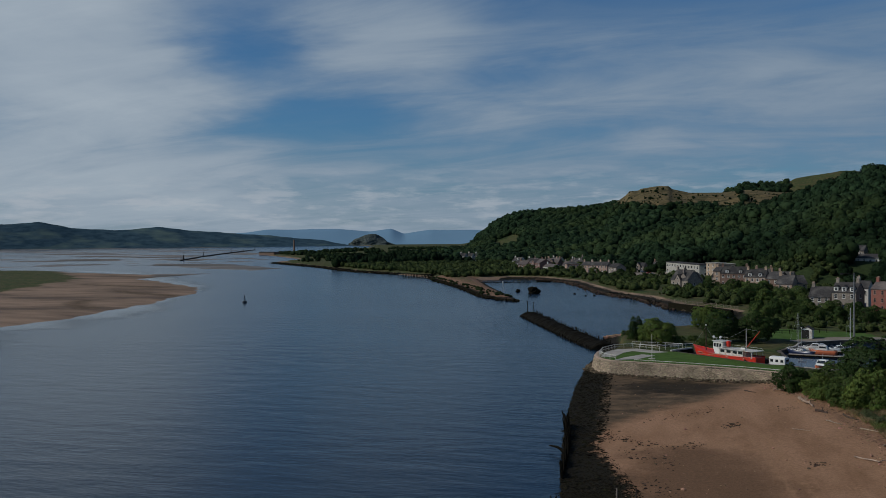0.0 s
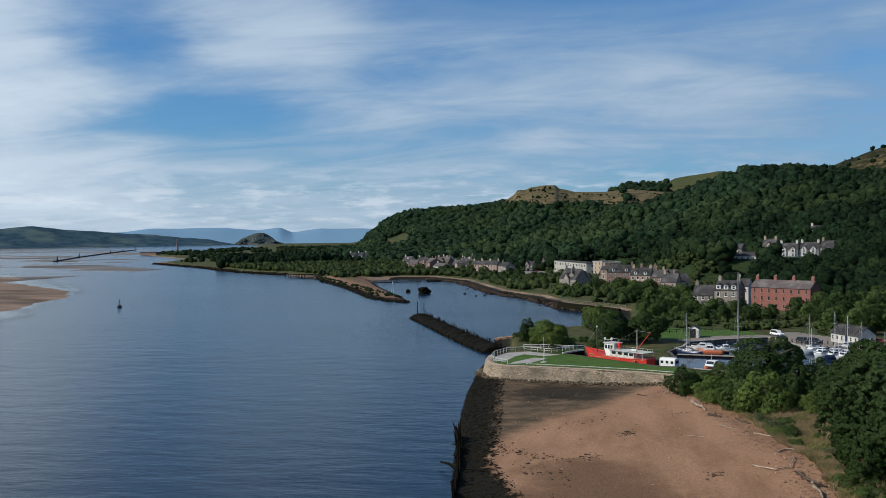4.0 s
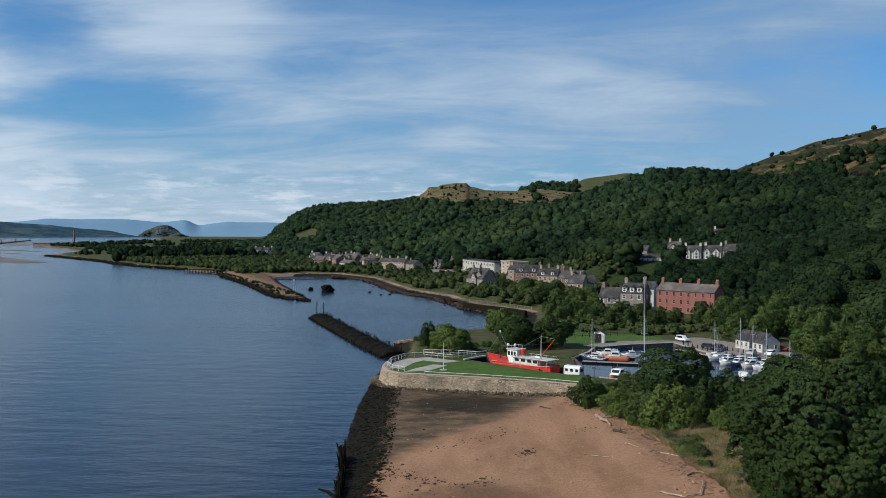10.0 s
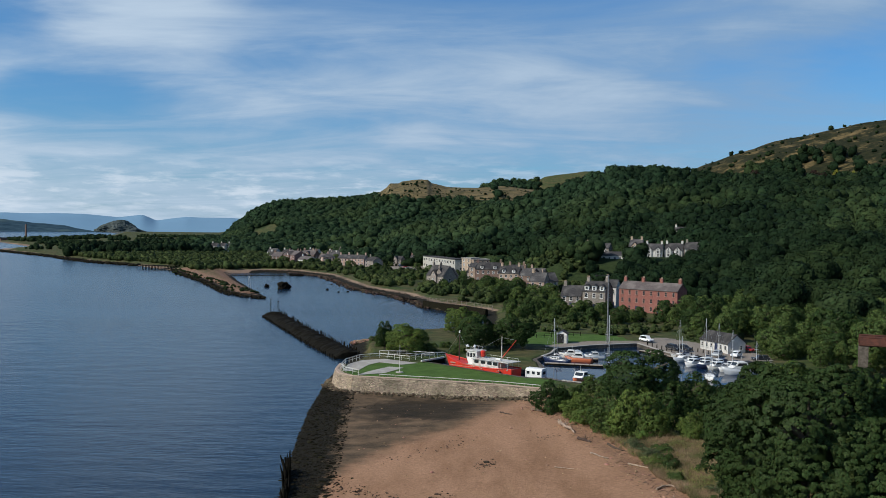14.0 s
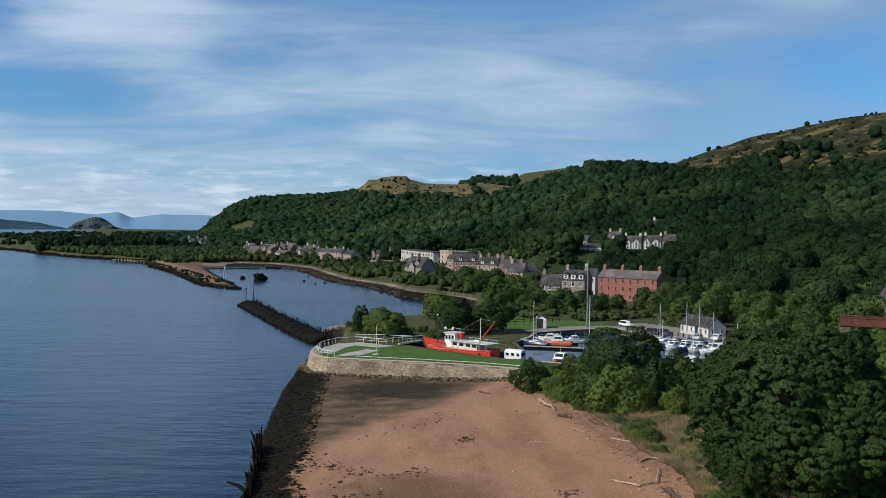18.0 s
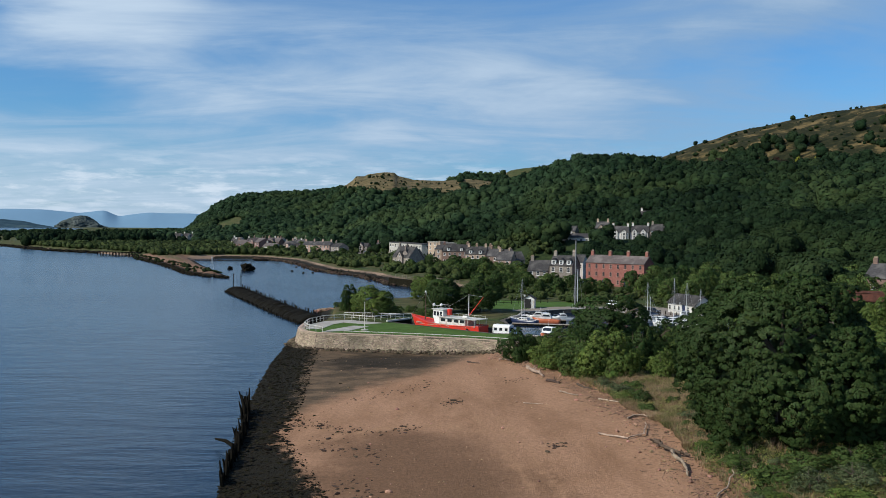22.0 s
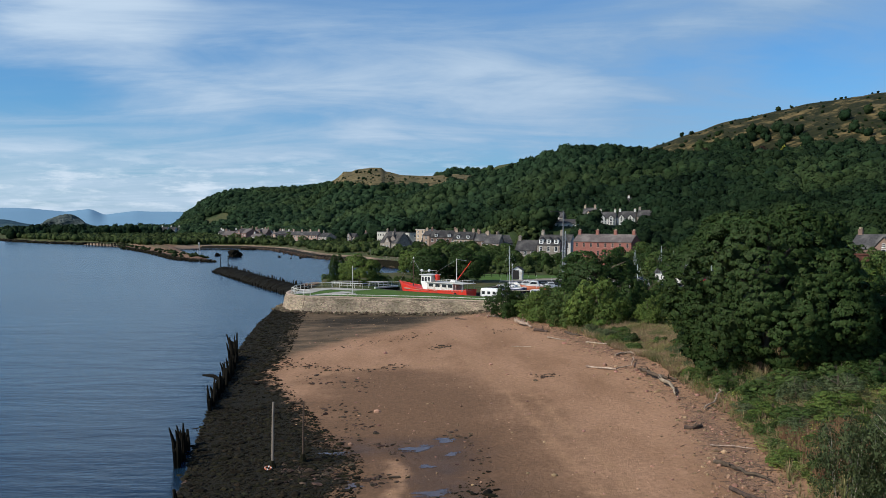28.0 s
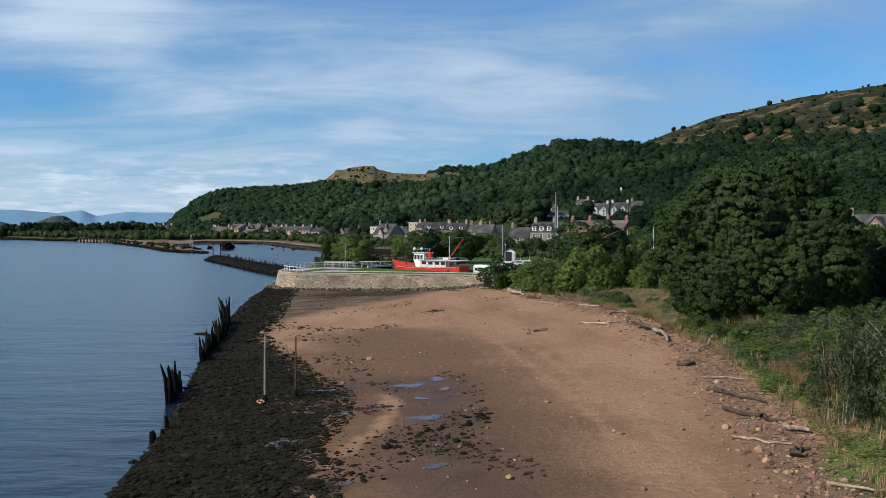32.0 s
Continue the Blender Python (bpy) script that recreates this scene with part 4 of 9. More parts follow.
    x, y, rng = wood_positions(1.9, rough_ground, 10, 76, 224, 302, 15)
    build("rough_shrubs", tree_rows(x, y, rng, 0.25, 1.5, 0.8, 0.3), mid_t, "low brambles and shrubs on rough ground behind the basin", M["scrub_leaf"])


# ---- building blocks for things ----
def P(name, bm, material, parent=None, label="", smooth=False):
    """Links a bmesh as one mesh object, under a thing or part where given."""
    me = bpy.data.meshes.new(name)
    bm.to_mesh(me)
    bm.free()
    me.materials.append(material)
    if smooth:
        me.polygons.foreach_set("use_smooth", [True] * len(me.polygons))
    return link(name, me, parent, label)


def link(name, me, parent=None, label="", m=None):
    ob = new(name, me)
    if parent:
        ob.parent = parent
    if m is not None:
        ob.matrix_local = m
    if label:
        ob["label"] = label
    return ob


def thing(name, label, category, m, group="", kind=""):
    ob = tagged(new(name), label, category, group, kind)
    ob.matrix_world = m
    return ob


def box(bm, x0, x1, y0, y1, z0, z1, bevel=0.0, taper=1.0):
    v = [bm.verts.new(((x0 + x1) / 2 + (x - (x0 + x1) / 2) * (taper if z == z1 else 1), (y0 + y1) / 2 + (y - (y0 + y1) / 2) * (taper if z == z1 else 1), z))
         for z in (z0, z1) for x, y in ((x0, y0), (x1, y0), (x1, y1), (x0, y1))]
    fs = [bm.faces.new([v[i] for i in q]) for q in ((3, 2, 1, 0), (4, 5, 6, 7), (0, 1, 5, 4), (1, 2, 6, 5), (2, 3, 7, 6), (3, 0, 4, 7))]
    if bevel:
        bmesh.ops.bevel(bm, geom=list({e for f in fs for e in f.edges}), offset=bevel, segments=1, affect="EDGES")
    return bm


def boxed(*a, **k):
    return box(bmesh.new(), *a, **k)


def prism(bm, profile, y0, y1, axis="y"):
    """A flat outline of (x, z) pushed from y0 to y1."""
    a = [bm.verts.new((x, y0, z)) for x, z in profile]
    b = [bm.verts.new((x, y1, z)) for x, z in profile]
    n = len(profile)
    bm.faces.new(a)
    bm.faces.new(b[::-1])
    for i in range(n):
        bm.faces.new((a[i], b[i], b[(i + 1) % n], a[(i + 1) % n]))
    bmesh.ops.recalc_face_normals(bm, faces=bm.faces)
    return bm


def tube(bm, pts, radii, sides=6, wob=0.0, seed=0):
    """A closed tapered tube along points."""
    rng = random.Random(seed)
    rings = []
    pts = [Vector(p) for p in pts]
    for i, p in enumerate(pts):
        d = (pts[min(i + 1, len(pts) - 1)] - pts[max(i - 1, 0)]).normalized()
        q = d.to_track_quat("Z", "Y")
        r = radii[i] if not isinstance(radii, (int, float)) else radii
        rings.append([bm.verts.new(p + q @ Vector((math.cos(a) * r * (1 + rng.uniform(-wob, wob)), math.sin(a) * r * (1 + rng.uniform(-wob, wob)), 0)))
                      for a in [k * 2 * math.pi / sides for k in range(sides)]])
    for a, b in zip(rings, rings[1:]):
        for k in range(sides):
            bm.faces.new((a[k], a[(k + 1) % sides], b[(k + 1) % sides], b[k]))
    bm.faces.new(rings[0][::-1])
    bm.faces.new(rings[-1])
    return bm


def rod(*a, **k):
    return tube(bmesh.new(), *a, **k)


def gz(x, y):
    return float(ground_height(np.array([x]), np.array([y]))[0])


M.update({
    "red_sandstone": mat("red_sandstone", (0.245, 0.098, 0.078), (0.185, 0.074, 0.060), 1.2, 0.9, bump=0.02, bump_scale=6, c=(0.23, 0.10, 0.08), c_scale=0.2),
    "grey_stone": mat("grey_stone", (0.27, 0.235, 0.20), (0.15, 0.13, 0.115), 1.4, 0.9, bump=0.03, bump_scale=4, vary=0.12),
    "buff_stone": mat("buff_stone", (0.38, 0.29, 0.22), (0.27, 0.20, 0.15), 0.8, 0.9, vary=0.15),
    "pink_render": mat("pink_render", (0.46, 0.32, 0.26), (0.38, 0.25, 0.21), 0.5, 0.9, vary=0.12),
    "cream_render": mat("cream_render", (0.40, 0.385, 0.345), (0.29, 0.28, 0.25), 0.6, 0.85, vary=0.06),
    "white_render": mat("white_render", (0.54, 0.53, 0.50), (0.42, 0.41, 0.385), 0.6, 0.85, vary=0.05),
    "brown_brick": mat("brown_brick", (0.20, 0.13, 0.105), (0.14, 0.09, 0.075), 1.5, 0.9, vary=0.2),
    "sill_stone": mat("sill_stone", (0.34, 0.22, 0.18), (0.26, 0.16, 0.13), 1.5, 0.9),
    "slate": mat("slate", (0.058, 0.056, 0.057), (0.032, 0.031, 0.032), 2.0, 0.9, spec=0.1, bump=0.02, bump_scale=3, vary=0.25, c=(0.095, 0.09, 0.085), c_scale=0.3),
    "red_tile": mat("brown_slate", (0.105, 0.085, 0.080), (0.070, 0.058, 0.055), 1.5, 0.75, bump=0.02, bump_scale=3, c=(0.15, 0.13, 0.12), c_scale=0.25),
    "window_glass": mat("window_glass", (0.02, 0.025, 0.03), (0.015, 0.018, 0.022), 0.5, 0.08, spec=0.6),
    "white_paint": mat("white_paint", (0.70, 0.70, 0.68), (0.60, 0.60, 0.58), 3, 0.45, spec=0.4),
    "old_white": mat("old_white", (0.58, 0.58, 0.55), (0.42, 0.42, 0.39), 2.5, 0.6, c=(0.38, 0.34, 0.28), c_scale=1.4),
    "boat_red": mat("boat_red", (0.62, 0.035, 0.018), (0.50, 0.028, 0.015), 1.5, 0.42, c=(0.40, 0.05, 0.03), c_scale=0.6, spec=0.4),
    "dark_hull": mat("dark_hull", (0.018, 0.022, 0.035), (0.012, 0.014, 0.02), 2, 0.35, spec=0.5),
    "navy": mat("navy", (0.015, 0.025, 0.07), (0.012, 0.02, 0.05), 2, 0.3, spec=0.5),
    "orange": mat("orange_paint", (0.46, 0.13, 0.06), (0.36, 0.10, 0.045), 2, 0.5),
    "grey_hull": mat("grey_hull", (0.42, 0.45, 0.48), (0.36, 0.39, 0.42), 2, 0.35, spec=0.5),
    "deck": mat("deck_board", (0.34, 0.29, 0.23), (0.24, 0.20, 0.16), 4, 0.8, stretch=(1, 8, 1)),
    "rope": mat("rope", (0.55, 0.5, 0.4), (0.4, 0.36, 0.28), 8, 0.9),
    "steel": mat("steel", (0.42, 0.43, 0.44), (0.32, 0.33, 0.34), 3, 0.4, metal=0.6),
    "alloy": mat("mast_alloy", (0.62, 0.63, 0.64), (0.52, 0.53, 0.54), 2, 0.35, metal=0.5),
    "mast_grey": mat("mast_grey", (0.20, 0.205, 0.21), (0.13, 0.135, 0.14), 2, 0.5, metal=0.3),
    "black": mat("black_rubber", (0.02, 0.02, 0.02), (0.012, 0.012, 0.012), 4, 0.7),
    "weed_timber": mat("weedy_timber", (0.0115, 0.0100, 0.0070), (0.0045, 0.0042, 0.0030), 2.0, 0.85, bump=0.06, bump_scale=5, stretch=(1, 1, 0.3), vary=0.3, spec=0.05),
    "timber": mat("grey_timber", (0.24, 0.20, 0.165), (0.14, 0.115, 0.09), 3, 0.85, bump=0.02, stretch=(1, 1, 0.15), vary=0.15),
    "drift": mat("driftwood", (0.40, 0.31, 0.23), (0.17, 0.125, 0.09), 3, 0.85, bump=0.03, vary=0.2),
    "drift_dark": mat("dark_driftwood", (0.095, 0.066, 0.047), (0.042, 0.029, 0.021), 3, 0.9, bump=0.03, vary=0.2),
    "rock": mat("weedy_rock", (0.019, 0.016, 0.0085), (0.005, 0.0046, 0.0028), 2.0, 0.92, vary=0.6, island=True, spec=0.08),
    "dark_stone": mat("dark_stone", (0.075, 0.050, 0.036), (0.022, 0.017, 0.012), 2.0, 0.85, vary=0.5, island=True, spec=0.1),
    "pale_rock": mat("pale_rock", (0.30, 0.180, 0.115), (0.145, 0.084, 0.053), 2.0, 0.9, vary=0.45, island=True),
    "wall_stone": mat("wall_stone", (0.43, 0.345, 0.255), (0.27, 0.215, 0.155), 0.8, 0.92, bump=0.04, bump_scale=6, vary=0.33, island=True, c=(0.17, 0.145, 0.10), c_scale=0.13),
    "foot_stone": mat("foot_stone", (0.150, 0.115, 0.078), (0.042, 0.034, 0.023), 1.2, 0.9, vary=0.4, island=True, spec=0.1),
    "mortar": mat("wall_core", (0.37, 0.30, 0.225), (0.25, 0.205, 0.155), 1.5, 0.95, bump=0.04, bump_scale=5, c=(0.09, 0.08, 0.06), c_scale=0.25),
    "quay_stone": mat("quay_stone", (0.13, 0.11, 0.09), (0.05, 0.043, 0.035), 1.5, 0.95, bump=0.04, bump_scale=5, c=(0.04, 0.036, 0.026), c_scale=0.25),
    "concrete": mat("concrete", (0.38, 0.36, 0.325), (0.28, 0.262, 0.235), 0.8, 0.9, bump=0.01, c=(0.28, 0.26, 0.24), c_scale=0.3),
    "pool": mat("pool_water", (0.085, 0.056, 0.042), (0.06, 0.040, 0.030), 1.5, 0.16, spec=0.36, bump=0.004, bump_scale=3),
    "grass": mat("grass_blades", (0.18, 0.165, 0.075), (0.10, 0.105, 0.042), 0.35, 0.8, vary=0.4, island=True, transl=0.3, c=(0.30, 0.215, 0.115), c_scale=0.12),
    "straw": mat("straw_grass", (0.36, 0.25, 0.155), (0.20, 0.145, 0.075), 0.3, 0.85, vary=0.4, island=True, transl=0.25, c=(0.13, 0.14, 0.05), c_scale=0.25),
    "herb_green": mat("herb_green", (0.235, 0.260, 0.080), (0.135, 0.165, 0.050), 0.5, 0.7, vary=0.5, island=True, transl=0.3, spec=0.1, c=(0.17, 0.15, 0.06), c_scale=0.2),
    "herb_bright": mat("herb_bright", (0.34, 0.36, 0.085), (0.21, 0.25, 0.060), 0.5, 0.7, vary=0.4, island=True, transl=0.3, spec=0.1),
    "herb_dark": mat("herb_dark", (0.14, 0.175, 0.060), (0.080, 0.110, 0.038), 0.5, 0.7, vary=0.5, island=True, transl=0.3, spec=0.1),
    "heath": mat("pinkish_weeds", (0.22, 0.115, 0.065), (0.12, 0.075, 0.04), 0.8, 0.85, vary=0.3, island=True),
    "car_white": mat("car_white", (0.76, 0.76, 0.76), (0.72, 0.72, 0.72), 1, 0.25, spec=0.5),
    "car_dark": mat("car_dark", (0.03, 0.032, 0.038), (0.025, 0.027, 0.03), 1, 0.25, spec=0.5),
    "car_silver": mat("car_silver", (0.40, 0.42, 0.44), (0.36, 0.38, 0.40), 1, 0.3, metal=0.3, spec=0.5),
    "car_red": mat("car_red", (0.35, 0.03, 0.03), (0.28, 0.025, 0.025), 1, 0.25, spec=0.5),
    "rust": mat("rusty_iron", (0.12, 0.044, 0.030), (0.06, 0.026, 0.019), 2, 0.85),
})


# ---- houses ----
WINDOWS = {}


def window(parent, w, h, m, material="white_paint", bars=True):
    """A window: frame with its bars and sill, and the pane inside, set on a wall that faces -y."""
    key = (round(w, 2), round(h, 2), material)
    if key not in WINDOWS:
        t = 0.055
        bm = bmesh.new()
        outer, inner = (w / 2 + t, h / 2 + t), (w / 2 - t * 0.4, h / 2 - t * 0.4)
        rings = [[bm.verts.new((sx * a, y, sz * b)) for sx, sz in ((-1, -1), (1, -1), (1, 1), (-1, 1))] for y, (a, b) in ((0.02, outer), (-0.09, outer), (-0.09, inner), (0.02, inner))]
        for p, q in zip(rings, rings[1:] + rings[:1]):
            for k in range(4):
                bm.faces.new((p[k], p[(k + 1) % 4], q[(k + 1) % 4], q[k]))
        bmesh.ops.recalc_face_normals(bm, faces=bm.faces)
        bar = boxed(-w / 2 + t * 0.4, w / 2 - t * 0.4, -0.085, 0.0, -0.035, 0.035)
        sill = boxed(-w / 2 - 0.2, w / 2 + 0.2, -0.2, 0.02, -h / 2 - t - 0.12, -h / 2 - t - 0.002)
        pane = boxed(-w / 2 + t * 0.4, w / 2 - t * 0.4, -0.045, 0.02, -h / 2 + t * 0.4, h / 2 - t * 0.4)
        made = []
        for name, b, mt in (("window", bm, material), ("glazing_bar", bar, material), ("sill", sill, material), ("pane", pane, "window_glass")):
            me = bpy.data.meshes.new(name)
            b.to_mesh(me), b.free()
            me.materials.append(M[mt])
            made.append(me)
        WINDOWS[key] = made
    fr, *rest = WINDOWS[key]
    ob = link("window", fr, parent, m=m)
    for me in rest:
        link(me.name.split(".")[0], me, ob)
    return ob


def face_matrix(side, W, D, u, z):
    """The place of a wall fitting: side 0 front, 1 right, 2 back, 3 left; u along the wall from its middle."""
    a = (0, 90, 180, -90)[side]
    r = (D if side in (0, 2) else W) / 2
    return pose(0, 0, 0, 0, 0, a) @ pose(u, -r, z)


def house(name, label, left, right, depth, eave, ridge, wall, roof, floors=2, cols=4, chimneys=1, dormers=0, gable_cols=1,
          hip=False, flat=False, win=(0.95, 1.35), gables=0, door=True, z=None, group="houses of the village", category="house", frame_m="white_paint"):
    """A house whose front runs from left to right (plan corners), set back by depth."""
    (x0, y0), (x1, y1) = left, right
    W = math.hypot(x1 - x0, y1 - y0)
    rz = math.degrees(math.atan2(y1 - y0, x1 - x0))
    c = Vector(((x0 + x1) / 2, (y0 + y1) / 2, 0)) + Vector((-(y1 - y0), x1 - x0, 0)).normalized() * depth / 2
    base = gz(c.x, c.y) if z is None else z
    h = thing(name, label, category, pose(c.x, c.y, base, 0, 0, rz), group)
    D = depth
    bm = bmesh.new()
    if flat:
        box(bm, -W / 2, W / 2, -D / 2, D / 2, -7.0, eave)
        P("wall", bm, M[wall], h)
        bm = boxed(-W / 2 - 0.3, W / 2 + 0.3, -D / 2 - 0.3, D / 2 + 0.3, eave + 0.003, eave + 0.45)
        P("roof", bm, M[roof], h)
    else:
        hr = W / 2 - D / 2 * 0.9 if hip else W / 2
        if hip:
            box(bm, -W / 2, W / 2, -D / 2, D / 2, -7.0, eave)
        else:
            pr = [(-D / 2, -7.0), (D / 2, -7.0), (D / 2, eave), (0, ridge - 0.12), (-D / 2, eave)]
            prism(bm, pr, -W / 2, W / 2)
            bmesh.ops.rotate(bm, verts=bm.verts, matrix=Matrix.Rotation(radians(90), 3, "Z"))
        P("wall", bm, M[wall], h)
        # roof slabs with overhang
        bm = bmesh.new()
        o, t, sl = 0.3, 0.16, (ridge - eave) / (D / 2)
        ye, ze = D / 2 + o, eave - o * sl
        xo = W / 2 + (o if hip else 0.18)
        xr = max(hr, 0.2) if hip else xo
        for up in (0,):
            lo = [(-xo, -ye, ze), (xo, -ye, ze), (xo, ye, ze), (-xo, ye, ze), (-xr, 0, ridge), (xr, 0, ridge)]
            a = [bm.verts.new((p[0], p[1], p[2] + 0.03)) for p in lo]
            b = [bm.verts.new((p[0], p[1], p[2] + t + 0.03)) for p in lo]
            qs = [(0, 1, 5, 4), (2, 3, 4, 5), (1, 2, 5), (3, 0, 4)] if hip else [(0, 1, 5, 4), (2, 3, 4, 5)]
            for q in qs:
                bm.faces.new([b[i] for i in q])
                bm.faces.new([a[i] for i in q[::-1]])
            rim = [(0, 1), (1, 2), (2, 3), (3, 0)] if hip else [(0, 1), (1, 5), (5, 2), (2, 3), (3, 4), (4, 0)]
            for i, j in rim:
                bm.faces.new((a[i], a[j], b[j], b[i]))
        P("roof", bm, M[roof], h)
    for k in range(chimneys):
        u = 0 if chimneys == 1 and hip else -W / 2 + 0.7 + k * (W - 1.4) / max(1, chimneys - 1)
        bm = boxed(u - 0.55, u + 0.55, -0.4, 0.4, (eave if flat else ridge) - 0.9, (eave if flat else ridge) + 1.35)
        box(bm, u - 0.63, u + 0.63, -0.48, 0.48, (eave if flat else ridge) + 1.35, (eave if flat else ridge) + 1.5)
        ch = P("chimney", bm, M[wall], h)
        for q in (-0.3, 0, 0.3):
            P("chimney_pot", rod([(u + q, 0, (eave if flat else ridge) + 1.5), (u + q, 0, (eave if flat else ridge) + 1.95)], [0.13, 0.1]), M["buff_stone"], ch)
    fh = eave / floors
    for side, n in ((0, cols), (1, gable_cols), (3, gable_cols)):
        L = W if side == 0 else D
        for f in range(floors):
            for k in range(n):
                u = (k + 0.5) / n * L - L / 2
                is_door = door and side == 0 and f == 0 and k in ((n // 2,) if n < 7 else (2, n - 3))
                if is_door:
                    bm = boxed(u - 0.5, u + 0.5, -D / 2 - 0.06, -D / 2 + 0.02, 0.05, 2.15)
                    P("door", bm, M["navy" if wall != "navy" else "white_paint"], h)
                else:
                    window(h, *win, face_matrix(side, W, D, u, f * fh + fh * 0.54), frame_m)
    for k in range(dormers):
        u = (k + 0.5) / dormers * W - W / 2
        sl = (ridge - eave) / (D / 2)
        bm = boxed(u - 0.8, u + 0.8, -D / 2 + 0.25, -D / 2 + 0.25 + 2.0 / max(sl, 0.4), eave + 0.1, eave + 1.75)
        dm = P("dormer", bm, M["white_paint"], h)
        P("dormer_roof", prism(bmesh.new(), [(u - 1.0, eave + 1.7), (u + 1.0, eave + 1.7), (u, eave + 2.5)], -D / 2 + 0.05, -D / 2 + 0.3 + 2.2 / max(sl, 0.4)), M[roof], dm)
        window(h, 0.9, 1.1, pose(u, -D / 2 + 0.25, eave + 0.95))
    for k in range(gables):
        u = (k + 0.5) / gables * W - W / 2
        g = min(W / gables * 0.55, 4.5)
        pr = [(u - g / 2, -7.0), (u + g / 2, -7.0), (u + g / 2, eave + 0.2), (u, eave + g * 0.62), (u - g / 2, eave + 0.2)]
        P("gable_bay", prism(bmesh.new(), pr, -D / 2 - 0.9, 0), M["white_render" if gables > 1 else wall], h)
        pr = [(u - g / 2 - 0.25, eave + 0.1), (u, eave + g * 0.62 + 0.05), (u + g / 2 + 0.25, eave + 0.1), (u + g / 2 + 0.25, eave + 0.28), (u, eave + g * 0.62 + 0.25), (u - g / 2 - 0.25, eave + 0.28)]
        P("gable_roof", prism(bmesh.new(), pr, -D / 2 - 1.15, 0), M[roof], h)
        for f in range(floors):
            window(h, 1.1, 1.4, pose(u, -D / 2 - 0.9, f * fh + fh * 0.54))
        window(h, 0.7, 0.9, pose(u, -D / 2 - 0.9, eave + g * 0.18))
    CLEAR.append((c.x, c.y, max(W, D) * 0.62 + 3))
    f = -Vector((-(y1 - y0), x1 - x0, 0)).normalized()
    CLEAR.append((c.x + f.x * (D / 2 + 6), c.y + f.y * (D / 2 + 6), max(W, D) * 0.5 + 2))
    return h


def village():
    house("tenement", "three-storey red sandstone tenement with slate roof and four chimneys", (53.2, 318.0), (70.1, 303.0), 6.6, 8.0, 10.4, "red_sandstone", "red_tile",
          floors=3, cols=8, chimneys=4, gable_cols=0, win=(0.75, 1.35), z=2.9, frame_m="sill_stone")
    house("stone_house", "grey stone house with three white dormers and slate roof", (40.6, 319.5), (48.0, 315.5), 8.0, 6.8, 10.0, "grey_stone", "slate", floors=2, cols=3, chimneys=2, dormers=3, win=(0.95, 1.45), z=2.9)
    house("stone_cottage", "low stone cottage with long dark slate roof", (33.5, 325), (40.4, 322.5), 8, 4.6, 8.0, "grey_stone", "slate", floors=2, cols=3, chimneys=1, z=2.9)
    house("white_house", "narrow white rendered house behind the tenement", (49.5, 331), (54.0, 329), 7, 7.6, 10.0, "white_render", "slate", floors=2, cols=2, chimneys=1, z=2.9)
    house("twin_villa", "grey stone villa with slate roof and gabled bay", (26.8, 396), (33.2, 393), 7, 5.6, 9.2, "buff_stone", "slate", floors=2, cols=2, chimneys=1, z=2.9)
    house("twin_villa", "grey stone villa with slate roof and gabled bay", (34.2, 397.5), (40.0, 400), 7, 5.6, 9.0, "buff_stone", "slate", floors=2, cols=2, chimneys=1, z=2.9)
    house("terrace_house", "buff stone terrace house with dormers and dark roof", (15.0, 445), (24.6, 442), 8, 6.6, 10.0, "buff_stone", "slate", floors=2, cols=4, chimneys=2, dormers=2, z=2.9)
    house("terrace_house", "brown stone terrace house with dark slate roof", (24.9, 442), (30.5, 437), 8, 5.8, 9.2, "brown_brick", "slate", floors=2, cols=2, chimneys=1, z=2.9)
    house("corner_house", "tall buff stone corner house with bay and dormer windows", (3.6, 476), (17.2, 474), 9, 7.0, 10.4, "brown_brick", "slate", floors=2, cols=5, chimneys=2, dormers=2, z=2.9)
    house("corner_house", "pale stone gabled house beside the terrace", (0.0, 478), (3.4, 476.5), 8, 8.0, 10.2, "buff_stone", "slate", floors=3, cols=1, chimneys=1, z=2.9)
    house("flats", "pale four-storey flat-roofed block of flats", (-4.4, 546), (1.2, 541), 9, 10.4, 0, "buff_stone", "concrete", floors=4, cols=2, chimneys=0, flat=True, z=2.9, category="flats")
    house("flats", "pale flat-roofed block of flats with a wide front", (1.6, 541), (12.6, 543.5), 9, 9.8, 0, "buff_stone", "concrete", floors=3, cols=4, chimneys=0, flat=True, z=2.9, category="flats")
    house("white_terrace", "long off-white terrace with flat roof and regular windows", (-33.5, 650), (-9.0, 581.5), 9, 8.2, 0, "cream_render", "slate", floors=2, cols=12, chimneys=0, flat=True, win=(2.2, 1.7), z=2.9)
    house("church_hall", "grey stone hall with steep slate roofs", (-21.5, 456), (-12.6, 444), 8, 4.6, 9.6, "grey_stone", "slate", floors=1, cols=3, chimneys=1, gables=1, z=2.9)
    sp = thing("church_spire", "small dark slate spire on a stone turret", "spire", pose(-14.0, 452, 2.9, 0, 0, 30))
    P("turret", box(bmesh.new(), -1.3, 1.3, -1.3, 1.3, 0, 6.6), M["grey_stone"], sp)
    P("spire", rod([(0, 0, 6.6), (0, 0, 11.8)], [2.0, 0.08], 4), M["slate"], sp)
    house("church_hall", "low grey stone house with steep slate roof", (-12.2, 446), (-5.2, 455), 7, 4.4, 8.2, "grey_stone", "slate", floors=1, cols=3, chimneys=1, z=2.9)
